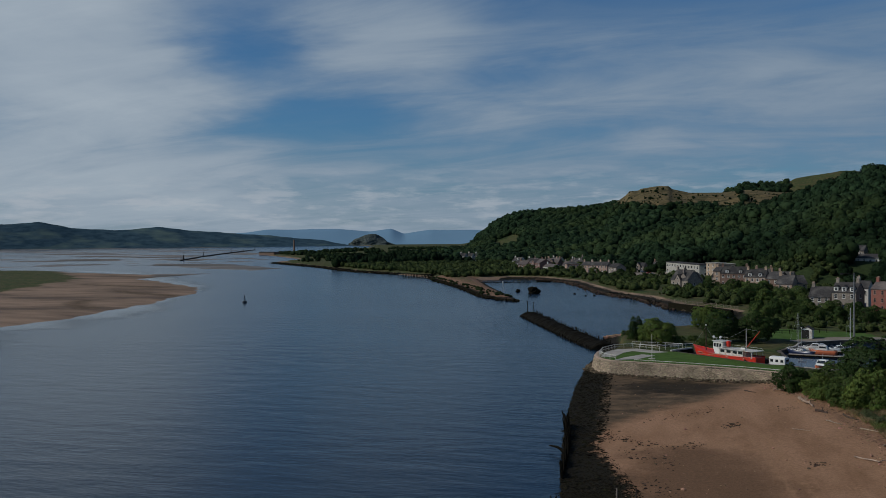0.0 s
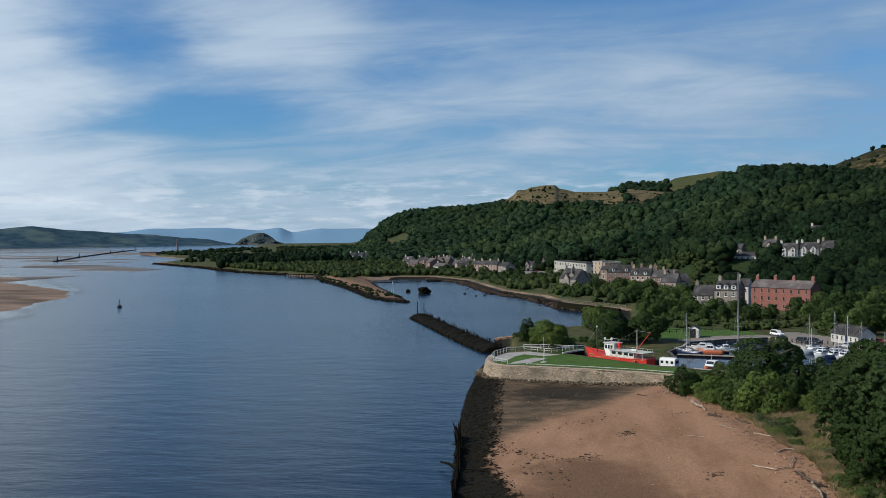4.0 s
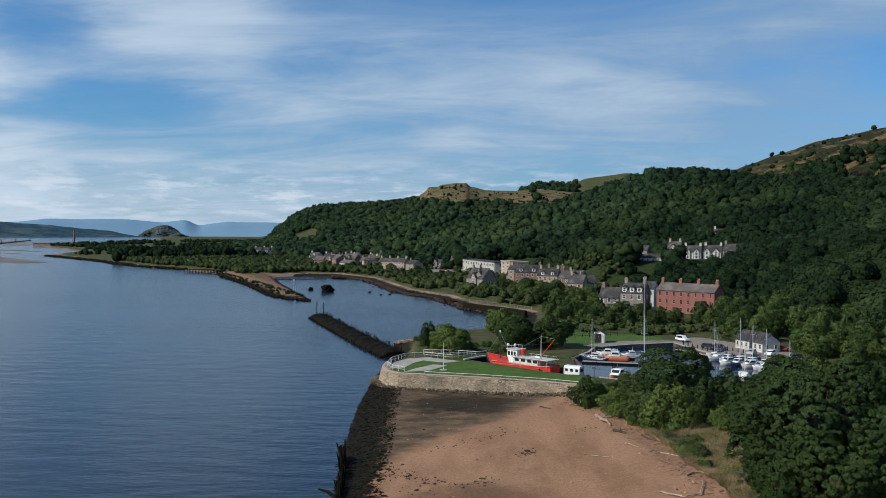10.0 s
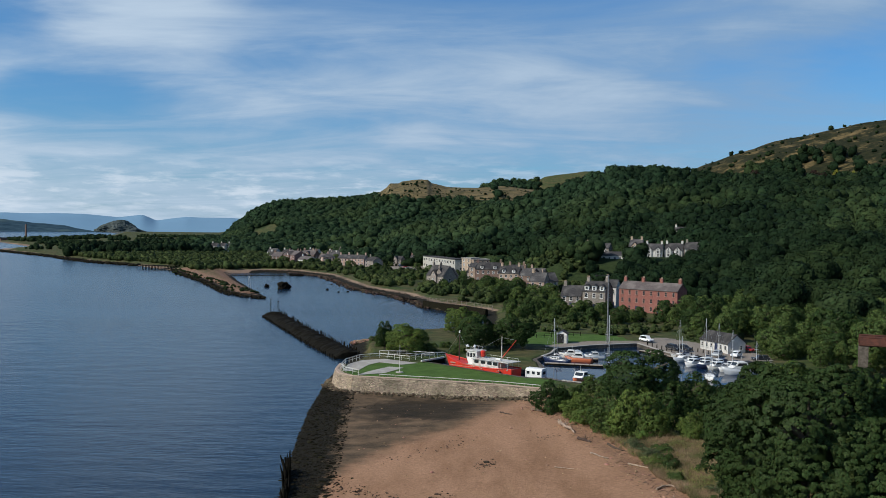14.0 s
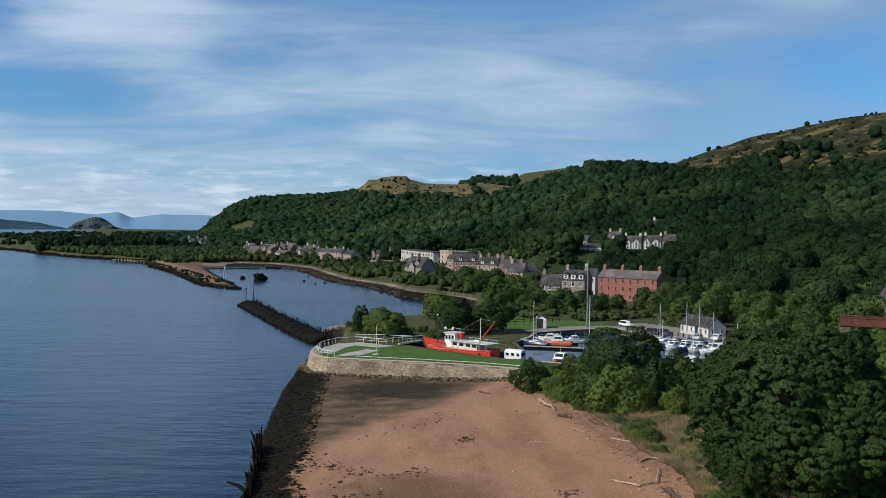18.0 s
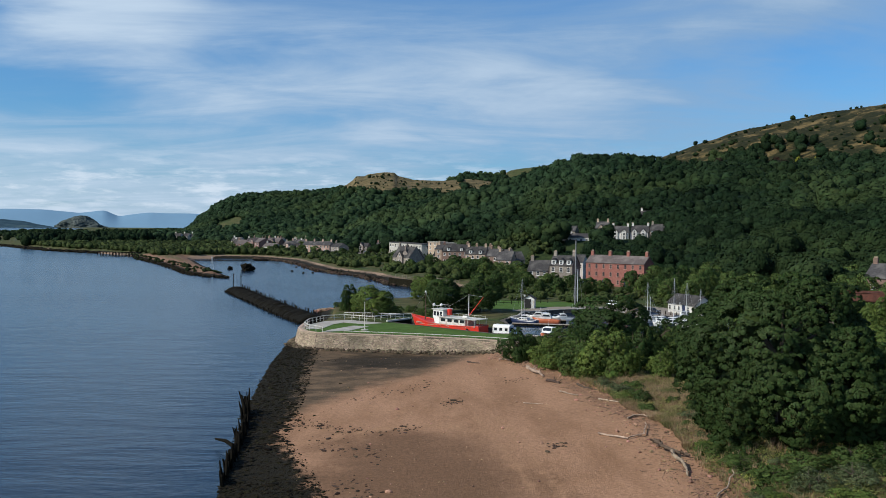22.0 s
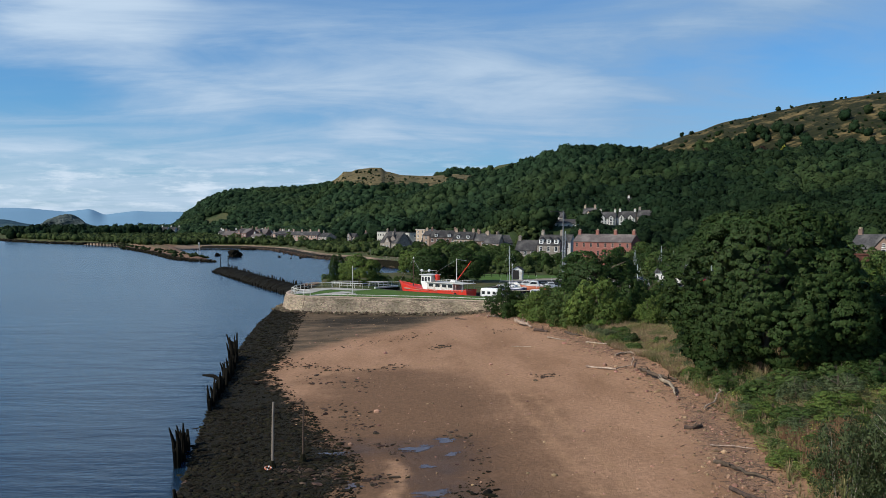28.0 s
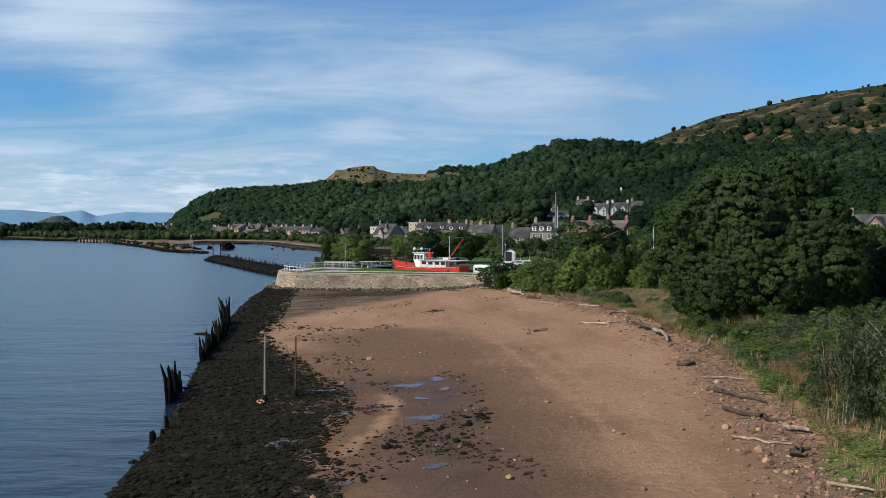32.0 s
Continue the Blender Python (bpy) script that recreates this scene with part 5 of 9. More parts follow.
    house("row_house", "pink rendered row house with hipped roof", (-111.0, 672), (-102.0, 675), 9, 6.0, 8.2, "pink_render", "slate", floors=2, cols=4, chimneys=1, hip=True, z=2.9)
    house("row_house", "pink sandstone row of houses with slate roof", (-99.0, 666), (-78.0, 658), 9, 5.4, 8.0, "pink_render", "slate", floors=2, cols=8, chimneys=4, z=2.9)
    house("row_house", "grey rendered house at the end of the row", (-76, 650), (-69, 639), 8, 4.6, 7.2, "grey_stone", "slate", floors=2, cols=3, chimneys=1, z=2.9)
    house("cottage", "white rendered cottage with grey roof", (-131, 810), (-119, 799), 8, 4.8, 7.4, "white_render", "slate", floors=2, cols=4, chimneys=1, z=2.9)
    house("inn", "white and brown inn with low porch and brown roof", (-148, 704), (-135, 684), 11, 6.4, 9.6, "brown_brick", "red_tile", floors=2, cols=5, chimneys=2, gables=1, z=2.9)
    house("inn", "low white rendered house beside the inn", (-132, 682), (-121, 667), 8, 3.6, 6.0, "white_render", "red_tile", floors=1, cols=5, chimneys=1, z=2.9)
    for k, (x, y, w) in enumerate(((-289.5, 984, 8), (-280.5, 986.5, 7), (-272.5, 989, 8))):
        house("white_villa", "white rendered villa with dark gable roof near the shore", (x, y), (x + w * 0.97, y - w * 0.22), 9, 6.2, 9.6, "white_render", "slate", floors=2, cols=4, chimneys=1, z=2.9)
    for k, (x, y, w, mt) in enumerate(((-152, 830, 11, "white_render"), (-128, 860, 12, "grey_stone"), (-170, 800, 10, "white_render"), (-110, 850, 9, "white_render"), (-190, 830, 10, "white_render"), (-150, 760, 12, "brown_brick"), (-118, 742, 11, "grey_stone"))):
        house("hill_house", "small house with slate roof among the trees", (x, y), (x + w * 0.9, y - w * 0.4), 8, 5.0, 8.0, mt, "slate", floors=2, cols=3, chimneys=1)
    for x, y, w, d, e, r, mt, rf, ch, lab in ((-160, 716, 9, 8, 4.6, 7.6, "brown_brick", "red_tile", 1, "brown rendered house with dark brown roof near the inn"), (-137, 722, 12, 9, 6.0, 9.4, "brown_brick", "red_tile", 2, "broad brown house with steep dark roof behind the inn"),
                                              (-121, 712, 9, 8, 4.4, 7.0, "grey_stone", "red_tile", 1, "low stone house with brown roof in the village"), (-168, 742, 8, 7, 5.0, 7.6, "white_render", "slate", 1, "white rendered house with gable roof behind the inn"),
                                              (-142, 748, 10, 8, 5.6, 9.0, "buff_stone", "slate", 2, "stone house with tall roof in the village"), (-113, 738, 8, 7, 5.0, 7.8, "white_render", "slate", 1, "white gabled house at the wood's edge"),
                                              (-100, 722, 9, 7, 4.2, 6.8, "white_render", "slate", 1, "small white house with slate roof at the wood's edge"), (-62, 690, 10, 8, 4.2, 6.6, "grey_stone", "slate", 1, "low grey house beside the car park"),
                                              (-47, 700, 8, 7, 4.6, 7.2, "brown_brick", "slate", 1, "small brown house behind the car park"), (-1, 500, 9, 7, 4.0, 7.2, "grey_stone", "slate", 1, "low stone house between the hall and the flats"),
                                              (20, 470, 9, 7, 6.0, 9.6, "brown_brick", "slate", 2, "dark stone house behind the terrace"), (31, 462, 8, 7, 5.2, 8.4, "buff_stone", "slate", 1, "buff stone house behind the terrace"), (30, 425, 7, 6, 4.0, 6.8, "grey_stone", "red_tile", 1, "small stone house beside the villas")):
        house("village_house", lab, (x, y), (x + w * 0.93, y - w * 0.36), d, e, r, mt, rf, floors=2, cols=3, chimneys=ch, gables=1 if w > 9 else 0, z=2.9 if y < 735 else None, frame_m="old_white")
    # villas up the slope
    house("hill_villa", "grey stone villa with steep gables among trees", (90.5, 509), (97.0, 506), 8, 4.6, 8.8, "buff_stone", "slate", floors=2, cols=3, chimneys=2, gables=1, z=17.8)
    house("hill_villa", "villa with white gabled bays and slate roof", (98.5, 503), (107.5, 500), 8, 4.0, 7.4, "white_render", "slate", floors=2, cols=4, chimneys=2, gables=2, z=16.8)
    house("hill_villa", "stone villa with white gabled bays and dark roof", (109.0, 502), (118.0, 498), 8, 4.0, 7.6, "white_render", "slate", floors=2, cols=3, chimneys=2, gables=2, z=17.0)
    house("hill_villa", "stone house with plain slate roof beside the villas", (119.0, 498), (126.0, 494.5), 8, 4.6, 8.2, "grey_stone", "slate", floors=2, cols=3, chimneys=1, z=17.2)
    house("bungalow", "grey bungalow with long roof up the slope", (67, 520), (80, 514), 8, 3.6, 6.4, "grey_stone", "slate", floors=1, cols=4, chimneys=1, z=17.6)
    house("bungalow", "bungalow with pale grey roof and white walls", (72, 488), (83, 484), 8, 3.0, 5.0, "white_render", "slate", floors=1, cols=4, chimneys=1, z=14.8)
    house("slope_house", "white house high among the trees", (128, 562), (135, 559), 6, 3.2, 5.4, "white_render", "slate", floors=2, cols=4, chimneys=1)
    house("embankment_house", "brick house with broad grey-brown roof on the bank", (109.5, 232), (121, 219), 10, 4.0, 7.4, "brown_brick", "slate", floors=2, cols=4, chimneys=2, gables=1, z=7.0)

    # gardens below the villas on the slope
    CLEAR.extend([(104, 484, 12), (92, 490, 10), (118, 482, 12), (110, 470, 8), (77, 472, 9), (74, 500, 11), (96, 474, 5), (127, 548, 7)])
    CLEAR.extend([(-48, 645, 17), (-38, 600, 15), (-52, 680, 14), (-42, 622, 15), (-30, 575, 9)])
    # open ground before the shore villas
    CLEAR.extend([(-276, 968, 22), (-271, 945, 22), (-262, 915, 20), (-254, 885, 18), (-280, 988, 14)])


village()


# ---- harbour shed and hut ----
def harbour_shed():
    h = house("harbour_office", "white single-storey harbour office with grey slate roof", (56.1, 219.0), (60.0, 209.8), 5.0, 2.3, 4.2, "white_render", "slate", floors=1, cols=6, chimneys=0,
              gable_cols=2, win=(0.6, 0.9), z=2.95, group="harbour buildings", category="building", frame_m="old_white")
    return h


def lookout_hut():
    h = thing("lookout_hut", "small white hut with black front and pitched roof on the lawn", "hut", pose(23.6, 224.4, 3.0, 0, 0, -14))
    pr = [(-1.3, 0), (1.3, 0), (1.3, 2.3), (0, 3.1), (-1.3, 2.3)]
    P("wall", prism(bmesh.new(), pr, -1.2, 1.2), M["white_paint"], h)
    for s in (-1, 1):
        bm = prism(bmesh.new(), [(0, 3.15), (s * 1.55, 2.2), (s * 1.55, 2.32), (0, 3.3)], -1.45, 1.45)
        P("roof", bm, M["slate"], h)
    P("window", boxed(-1.28, 0.5, -1.26, -1.19, 0.05, 2.28), M["black"], h, "dark glazed front panel")
    P("door", boxed(0.58, 1.2, -1.26, -1.19, 0.02, 2.0), M["old_white"], h)
    return h


harbour_shed()
lookout_hut()


def rail_bridge():
    b = thing("iron_bridge", "rusty red iron girder bridge on stone piers", "bridge", pose(80.8, 177, 9.5, 0, 0, -24))
    for y in (-2.2, 2.2):
        bm = bmesh.new()
        box(bm, -5, 5, y - 0.15, y + 0.15, 0, 0.25), box(bm, -5, 5, y - 0.15, y + 0.15, 1.5, 1.7)
        for k in range(6):
            x = -5 + 2 * k
            box(bm, x - 0.08, x + 0.08, y - 0.1, y + 0.1, 0.25, 1.5)
        girder = P("girder", bm, M["rust"], b)
        P("web_plate", boxed(-4.95, 4.95, y - 0.03, y + 0.03, 0.252, 1.498), M["rust"], girder)
    P("deck", boxed(-5, 5, -2.0, 2.0, -0.2, 0.0), M["rust"], b)
    CLEAR.extend([(82, 178, 9), (76, 166, 6), (71, 154, 5)])
    for x in (-4.2, 4.2):
        P("pier", boxed(x - 0.9, x + 0.9, -2.6, 2.6, -9, -0.25), M["quay_stone"], b)


rail_bridge()


# ---- harbour wall ----
WALL_LINE = [(-25.8, 184.5), (-25.7, 177.5), (-24.2, 172.4), (-21, 169.4), (-12.6, 167.8), (-4.2, 166.0), (6.3, 163.0), (13.2, 160.0), (16, 158)]


def along(line, step):
    """Points at even steps along a line with their heading and distance run."""
    out, run = [], 0.0
    for (x0, y0), (x1, y1) in zip(line, line[1:]):
        L = math.hypot(x1 - x0, y1 - y0)
        n = max(1, round(L / step))
        for k in range(n):
            out.append((x0 + (x1 - x0) * k / n, y0 + (y1 - y0) * k / n, math.atan2(y1 - y0, x1 - x0), run + L * k / n))
        run += L
    return out + [(line[-1][0], line[-1][1], math.atan2(line[-1][1] - line[-2][1], line[-1][0] - line[-2][0]), run)]


def harbour_wall():
    pts = along(WALL_LINE, 1.0)
    top, foot, batter = 3.05, -0.3, 0.75
    w = tagged(new("wall_harbour"), "rough stone sea wall with pale coping above the beach", "wall", kind="structure")
    bm = bmesh.new()
    rows = []
    for x, y, a, s in pts:
        ox, oy = math.sin(a), -math.cos(a)
        rows.append([bm.verts.new((x - ox * 1.2, y - oy * 1.2, top - 0.06)), bm.verts.new((x, y, top - 0.06)), bm.verts.new((x + ox * batter, y + oy * batter, foot)), bm.verts.new((x - ox * 1.2, y - oy * 1.2, foot))])
    for p, q in zip(rows, rows[1:]):
        for k in range(4):
            bm.faces.new((p[k], p[(k + 1) % 4], q[(k + 1) % 4], q[k]))
    bm.faces.new(rows[0]), bm.faces.new(rows[-1][::-1])
    bmesh.ops.recalc_face_normals(bm, faces=bm.faces)
    P("wall_core", bm, M["mortar"], w)
    # coping slabs
    fine = along(WALL_LINE, 1.3)
    slab = boxed(-0.64, 0.64, -0.1, 0.5, -0.09, 0.06, bevel=0.03)
    me = bpy.data.meshes.new("coping_stone")
    slab.to_mesh(me), slab.free()
    me.materials.append(M["wall_stone"])
    for p, q in zip(fine, fine[1:]):
        link("coping_stone", me, w, m=pose((p[0] + q[0]) / 2, (p[1] + q[1]) / 2, top + 0.004, 0, 0, math.degrees(p[2])))
    # facing stones, laid in rough courses
    rng = random.Random(3)
    v, f = [], []
    cubes = [np.array([[x, y, z] for z in (-1, 1) for x, y in ((-1, -1), (1, -1), (1, 1), (-1, 1))], float) + np.array([[rng.uniform(-0.2, 0.2) for _ in range(3)] for _ in range(8)]) for _ in range(9)]
    sides = np.array([[0, 1, 5], [0, 5, 4], [1, 2, 6], [1, 6, 5], [2, 3, 7], [2, 7, 6], [3, 0, 4], [3, 4, 7], [4, 5, 6], [4, 6, 7], [0, 2, 1], [0, 3, 2]])
    rows, length = [], pts[-1][3]
    z = -0.05
    while z < top - 0.3:
        hgt = rng.uniform(0.11, 0.24)
        s = rng.uniform(0, 0.4)
        while s < length:
            wd = rng.uniform(0.14, 0.46)
            i = max(k for k in range(len(pts)) if pts[k][3] <= s + 1e-6)
            p = pts[i]
            q = pts[min(i + 1, len(pts) - 1)]
            t = (s - p[3]) / max(q[3] - p[3], 0.01)
            x, y = p[0] + (q[0] - p[0]) * t, p[1] + (q[1] - p[1]) * t
            o = batter * (top - z) / (top - foot) - 0.08 + rng.uniform(-0.05, 0.05)
            rows.append([x + math.sin(p[2]) * o, y - math.cos(p[2]) * o, z + hgt / 2 + rng.uniform(-.03, .03), p[2] + rng.uniform(-.08, .08), wd * 0.5, 0.14, hgt * rng.uniform(0.42, 0.58)])
            s += wd + 0.03
        z += hgt + 0.02
    v, f = join_arrays([repeat((c, sides), rows[k::9]) for k, c in enumerate(cubes)])
    ob = link("facing_stones", mesh_from("facing_stones", v, f, M["wall_stone"]), w)
    ob["kind"] = "stuff"
    # tumbled stones along the foot
    rows = []
    for k in range(900):
        x, y, a, s = rng.choice(pts[3:])
        o = batter - 0.1 + abs(rng.gauss(0, 0.75))
        r = rng.uniform(0.1, 0.3)
        x, y = x + math.sin(a) * o + rng.uniform(-.6, .6), y - math.cos(a) * o + rng.uniform(-.4, .4)
        rows.append([x, y, gz(x, y) + r * 0.3 + 0.3 * max(0, 1.0 - (o - batter)) * rng.random(), rng.uniform(0, 6), r * rng.uniform(0.8, 1.5), r, r * 0.7])
    v, f = repeat(ico(1, 5, 0.25), rows[:450])
    v2, f2 = repeat(ico(2, 9, 0.25), rows[450:])
    v, f = join_arrays([(v, f), (v2, f2)])
    tagged(new("foot_boulders", mesh_from("foot_boulders", v, f, M["foot_stone"])), "tumbled boulders along the foot of the sea wall", "boulders", kind="stuff")


def quay_walls():
    """Stone walls that line the basin and the lock channel."""
    q = tagged(new("wall_quay"), "dark stone quay wall round the harbour basin", "quay", kind="structure")
    line = BASIN + [BASIN[0]]
    bm = bmesh.new()
    rows = []
    n = len(BASIN)
    for k in range(n + 1):
        x, y = BASIN[k % n]
        xa, ya = BASIN[(k - 1) % n]
        xb, yb = BASIN[(k + 1) % n]
        d = (Vector((x - xa, y - ya)).normalized() + Vector((xb - x, yb - y)).normalized()).normalized()
        ox, oy = -d.y, d.x  # outwards for a clockwise outline
        rows.append([bm.verts.new((x - ox * 0.35, y - oy * 0.35, z)) for z in (-1.5, 2.97)] + [bm.verts.new((x + ox * 0.75, y + oy * 0.75, z)) for z in (2.97, -1.5)])
    for p, r in zip(rows, rows[1:]):
        for k in range(4):
            bm.faces.new((p[k], p[(k + 1) % 4], r[(k + 1) % 4], r[k]))
    bmesh.ops.recalc_face_normals(bm, faces=bm.faces)
    P("quay_face", bm, M["quay_stone"], q)
    kerb = boxed(-0.5, 0.5, -0.3, 0.3, 0, 0.14, bevel=0.02)
    me = bpy.data.meshes.new("quay_kerb")
    kerb.to_mesh(me), kerb.free()
    me.materials.append(M["concrete"])
    for x, y, a, s in along(line, 1.06)[:-1]:
        if x < 18 and y < 200:
            continue
        link("quay_kerb", me, q, m=pose(x + math.cos(a) * 0.5, y + math.sin(a) * 0.5, 3.035, 0, 0, math.degrees(a)))


def railing(line, label, step=1.9, height=1.0, z=3.05):
    r = thing("railing", label, "railing", pose(0, 0, 0))
    pts = along(line, step)
    post = rod([(0, 0, 0), (0, 0, height)], 0.05, 6)
    me = bpy.data.meshes.new("post")
    post.to_mesh(me), post.free()
    me.materials.append(M["old_white"])
    for x, y, a, s in pts:
        link("post", me, r, m=pose(x, y, z))
    for h in (height, height * 0.5):
        P("rail", rod([(x, y, z + h) for x, y, a, s in pts], 0.075 if h == height else 0.035, 6), M["old_white"], r)
    return r


def promontory():
    harbour_wall()
    quay_walls()
    railing([(-20.2, 170.6), (-23.0, 173.4), (-24.6, 177.5), (-24.6, 184), (-22.5, 190.5), (-18.5, 193), (-12, 189.5)], "white tubular railing curving round the end of the quay")
    railing([(-12.0, 189.5), (-9.6, 193.5), (-4.6, 196.5)], "white railing beside the lock gate")
    railing([(-19, 197), (-13, 197.2), (-7, 195.5)], "white railing along the river path")
    # concrete strip and paved end
    for pts, lab in (([(-20.5, 170.8), (-15.5, 173.6), (-12.5, 180.5), (-15.5, 181.5), (-19, 175)], "pale concrete slab set in the lawn"),
                     ([(-24, 175), (-21, 176.5), (-19.8, 183.5), (-18, 187.2), (-13, 184.5), (-10, 187), (-17.5, 192), (-22, 189.5), (-24, 184)], "pale gravel path round the quay end")):
        bm = bmesh.new()
        a = [bm.verts.new((x, y, 3.0)) for x, y in pts]
        b = [bm.verts.new((x, y, 3.05)) for x, y in pts]
        bm.faces.new(b)
        for i in range(len(pts)):
            bm.faces.new((a[i], a[(i + 1) % len(pts)], b[(i + 1) % len(pts)], b[i]))
        bmesh.ops.recalc_face_normals(bm, faces=bm.faces)
        tagged(P("pavement_slab", bm, M["concrete"]), lab, "pavement", kind="structure")
    # white kerb line behind the coping
    k = thing("kerb_rail", "low white timber kerb along the lawn edge", "kerb", pose(0, 0, 0))
    pts = along([(-16.2, 169.8), (-4.2, 167.2), (6.3, 164.2), (13.2, 161.2)], 1.6)
    P("beam", rod([(x, y, 3.38) for x, y, a, s in pts], 0.06, 6), M["old_white"], k)
    for x, y, a, s in pts:
        P("post", boxed(x - 0.06, x + 0.06, y - 0.06, y + 0.06, 2.98, 3.34), M["timber"], k)
    f = thing("flagpole", "white flagpole on a round concrete base in the lawn", "flagpole", pose(-12.8, 174.6, 3.0))
    P("pole", rod([(0, 0, 0.1), (0, 0, 5.4)], [0.07, 0.045], 8), M["old_white"], f)
    P("base", rod([(0, 0, 0), (0, 0, 0.16)], [0.75, 0.7], 16), M["concrete"], f)
    for x, y, z0, h in ((-1.6, 200.0, 3.0, 5.0), (20.5, 206, 3.0, 4.2)):
        lp = thing("lamp_post", "slim dark lamp post on the quay", "lamp post", pose(x, y, z0), "lamp posts")
        P("pole", rod([(0, 0, 0), (0, 0, h)], [0.07, 0.05], 6), M["steel"], lp)
        P("lantern", rod([(0, 0, h), (0, 0, h + 0.4)], [0.1, 0.2], 8), M["white_paint"], lp)
    # lock gate balance beams and a low fence beyond the boat
    g = thing("lock_gate", "dark timber lock gate with a pale balance beam", "lock gate", pose(-6.4, 191.7, 0.3, 0, 0, 54))
    P("gate_leaf", boxed(-3.2, 3.2, -0.15, 0.15, 0, 2.8), M["weed_timber"], g)
    P("balance_beam", boxed(-5.0, 2.6, -0.2, 0.2, 2.85, 3.2, bevel=0.04), M["old_white"], g)
    fn = thing("fence", "low dark timber fence by the lawn", "fence", pose(0, 0, 0))
    for x, y, a, s in along([(4, 226), (16, 233), (30, 240)], 2.2):
        P("post", boxed(x - 0.07, x + 0.07, y - 0.07, y + 0.07, 2.9, 4.0), M["weed_timber"], fn)
    for zz in (3.45, 3.9):
        P("rail", rod([(4, 226, zz), (16, 233, zz), (30, 240, zz)], 0.05, 5), M["weed_timber"], fn)


promontory()


# ---- boats ----
def hull_bm(L, B, draft, sheer_bow, sheer_mid, sheer_stern, fine=2.2, transom=0.75, rake=0.10, n=18, flare=1.0):
    """A closed hull, bow at -x: sections of keel, bilge and gunwale."""
    bm = bmesh.new()
    secs = []
    for i in range(n + 1):
        t = i / n
        k = min(1, (1 - (1 - min(t / 0.5, 1)) ** fine)) * (1 if t < 0.6 else 1 - (1 - transom) * ((t - 0.6) / 0.4) ** 2)
        half = max(B / 2 * k, 0.03)
        zs = sheer_mid + (sheer_bow - sheer_mid) * max(0, 1 - t / 0.55) ** 2 + (sheer_stern - sheer_mid) * max(0, (t - 0.55) / 0.45) ** 2
        x = -L / 2 + L * t
        lean = rake * L * max(0, 1 - t / 0.3) ** 2
        row = []
        for u, zf in ((0, 0), (0.55, 0.08), (0.86, 0.32), (0.95, 0.62), (1.0, 1.0)):
            z = -draft + (zs + draft) * zf
            xx = x + lean * (1 - zf) * 1.0
            row.append((xx, half * u ** (1 / flare), z))
        secs.append(row)
    grid = []
    for row in secs:
        pts = [(x, -y, z) for x, y, z in row[::-1]] + [(x, y, z) for x, y, z in row[1:]]
        grid.append([bm.verts.new(p) for p in pts])
    for a, b in zip(grid, grid[1:]):
        for k in range(len(a) - 1):
            bm.faces.new((a[k], a[k + 1], b[k + 1], b[k]))
        bm.faces.new((a[0], b[0], b[-1], a[-1]))
    bm.faces.new(grid[0][::-1]), bm.faces.new(grid[-1])
    bmesh.ops.recalc_face_normals(bm, faces=bm.faces)
    return bm, secs


def gunwale(parent, secs, material, r=0.07, lift=0.05):
    for s in (-1, 1):
        P("gunwale", rod([(row[-1][0], s * row[-1][1], row[-1][2] + lift) for row in secs], r, 6), material, parent)


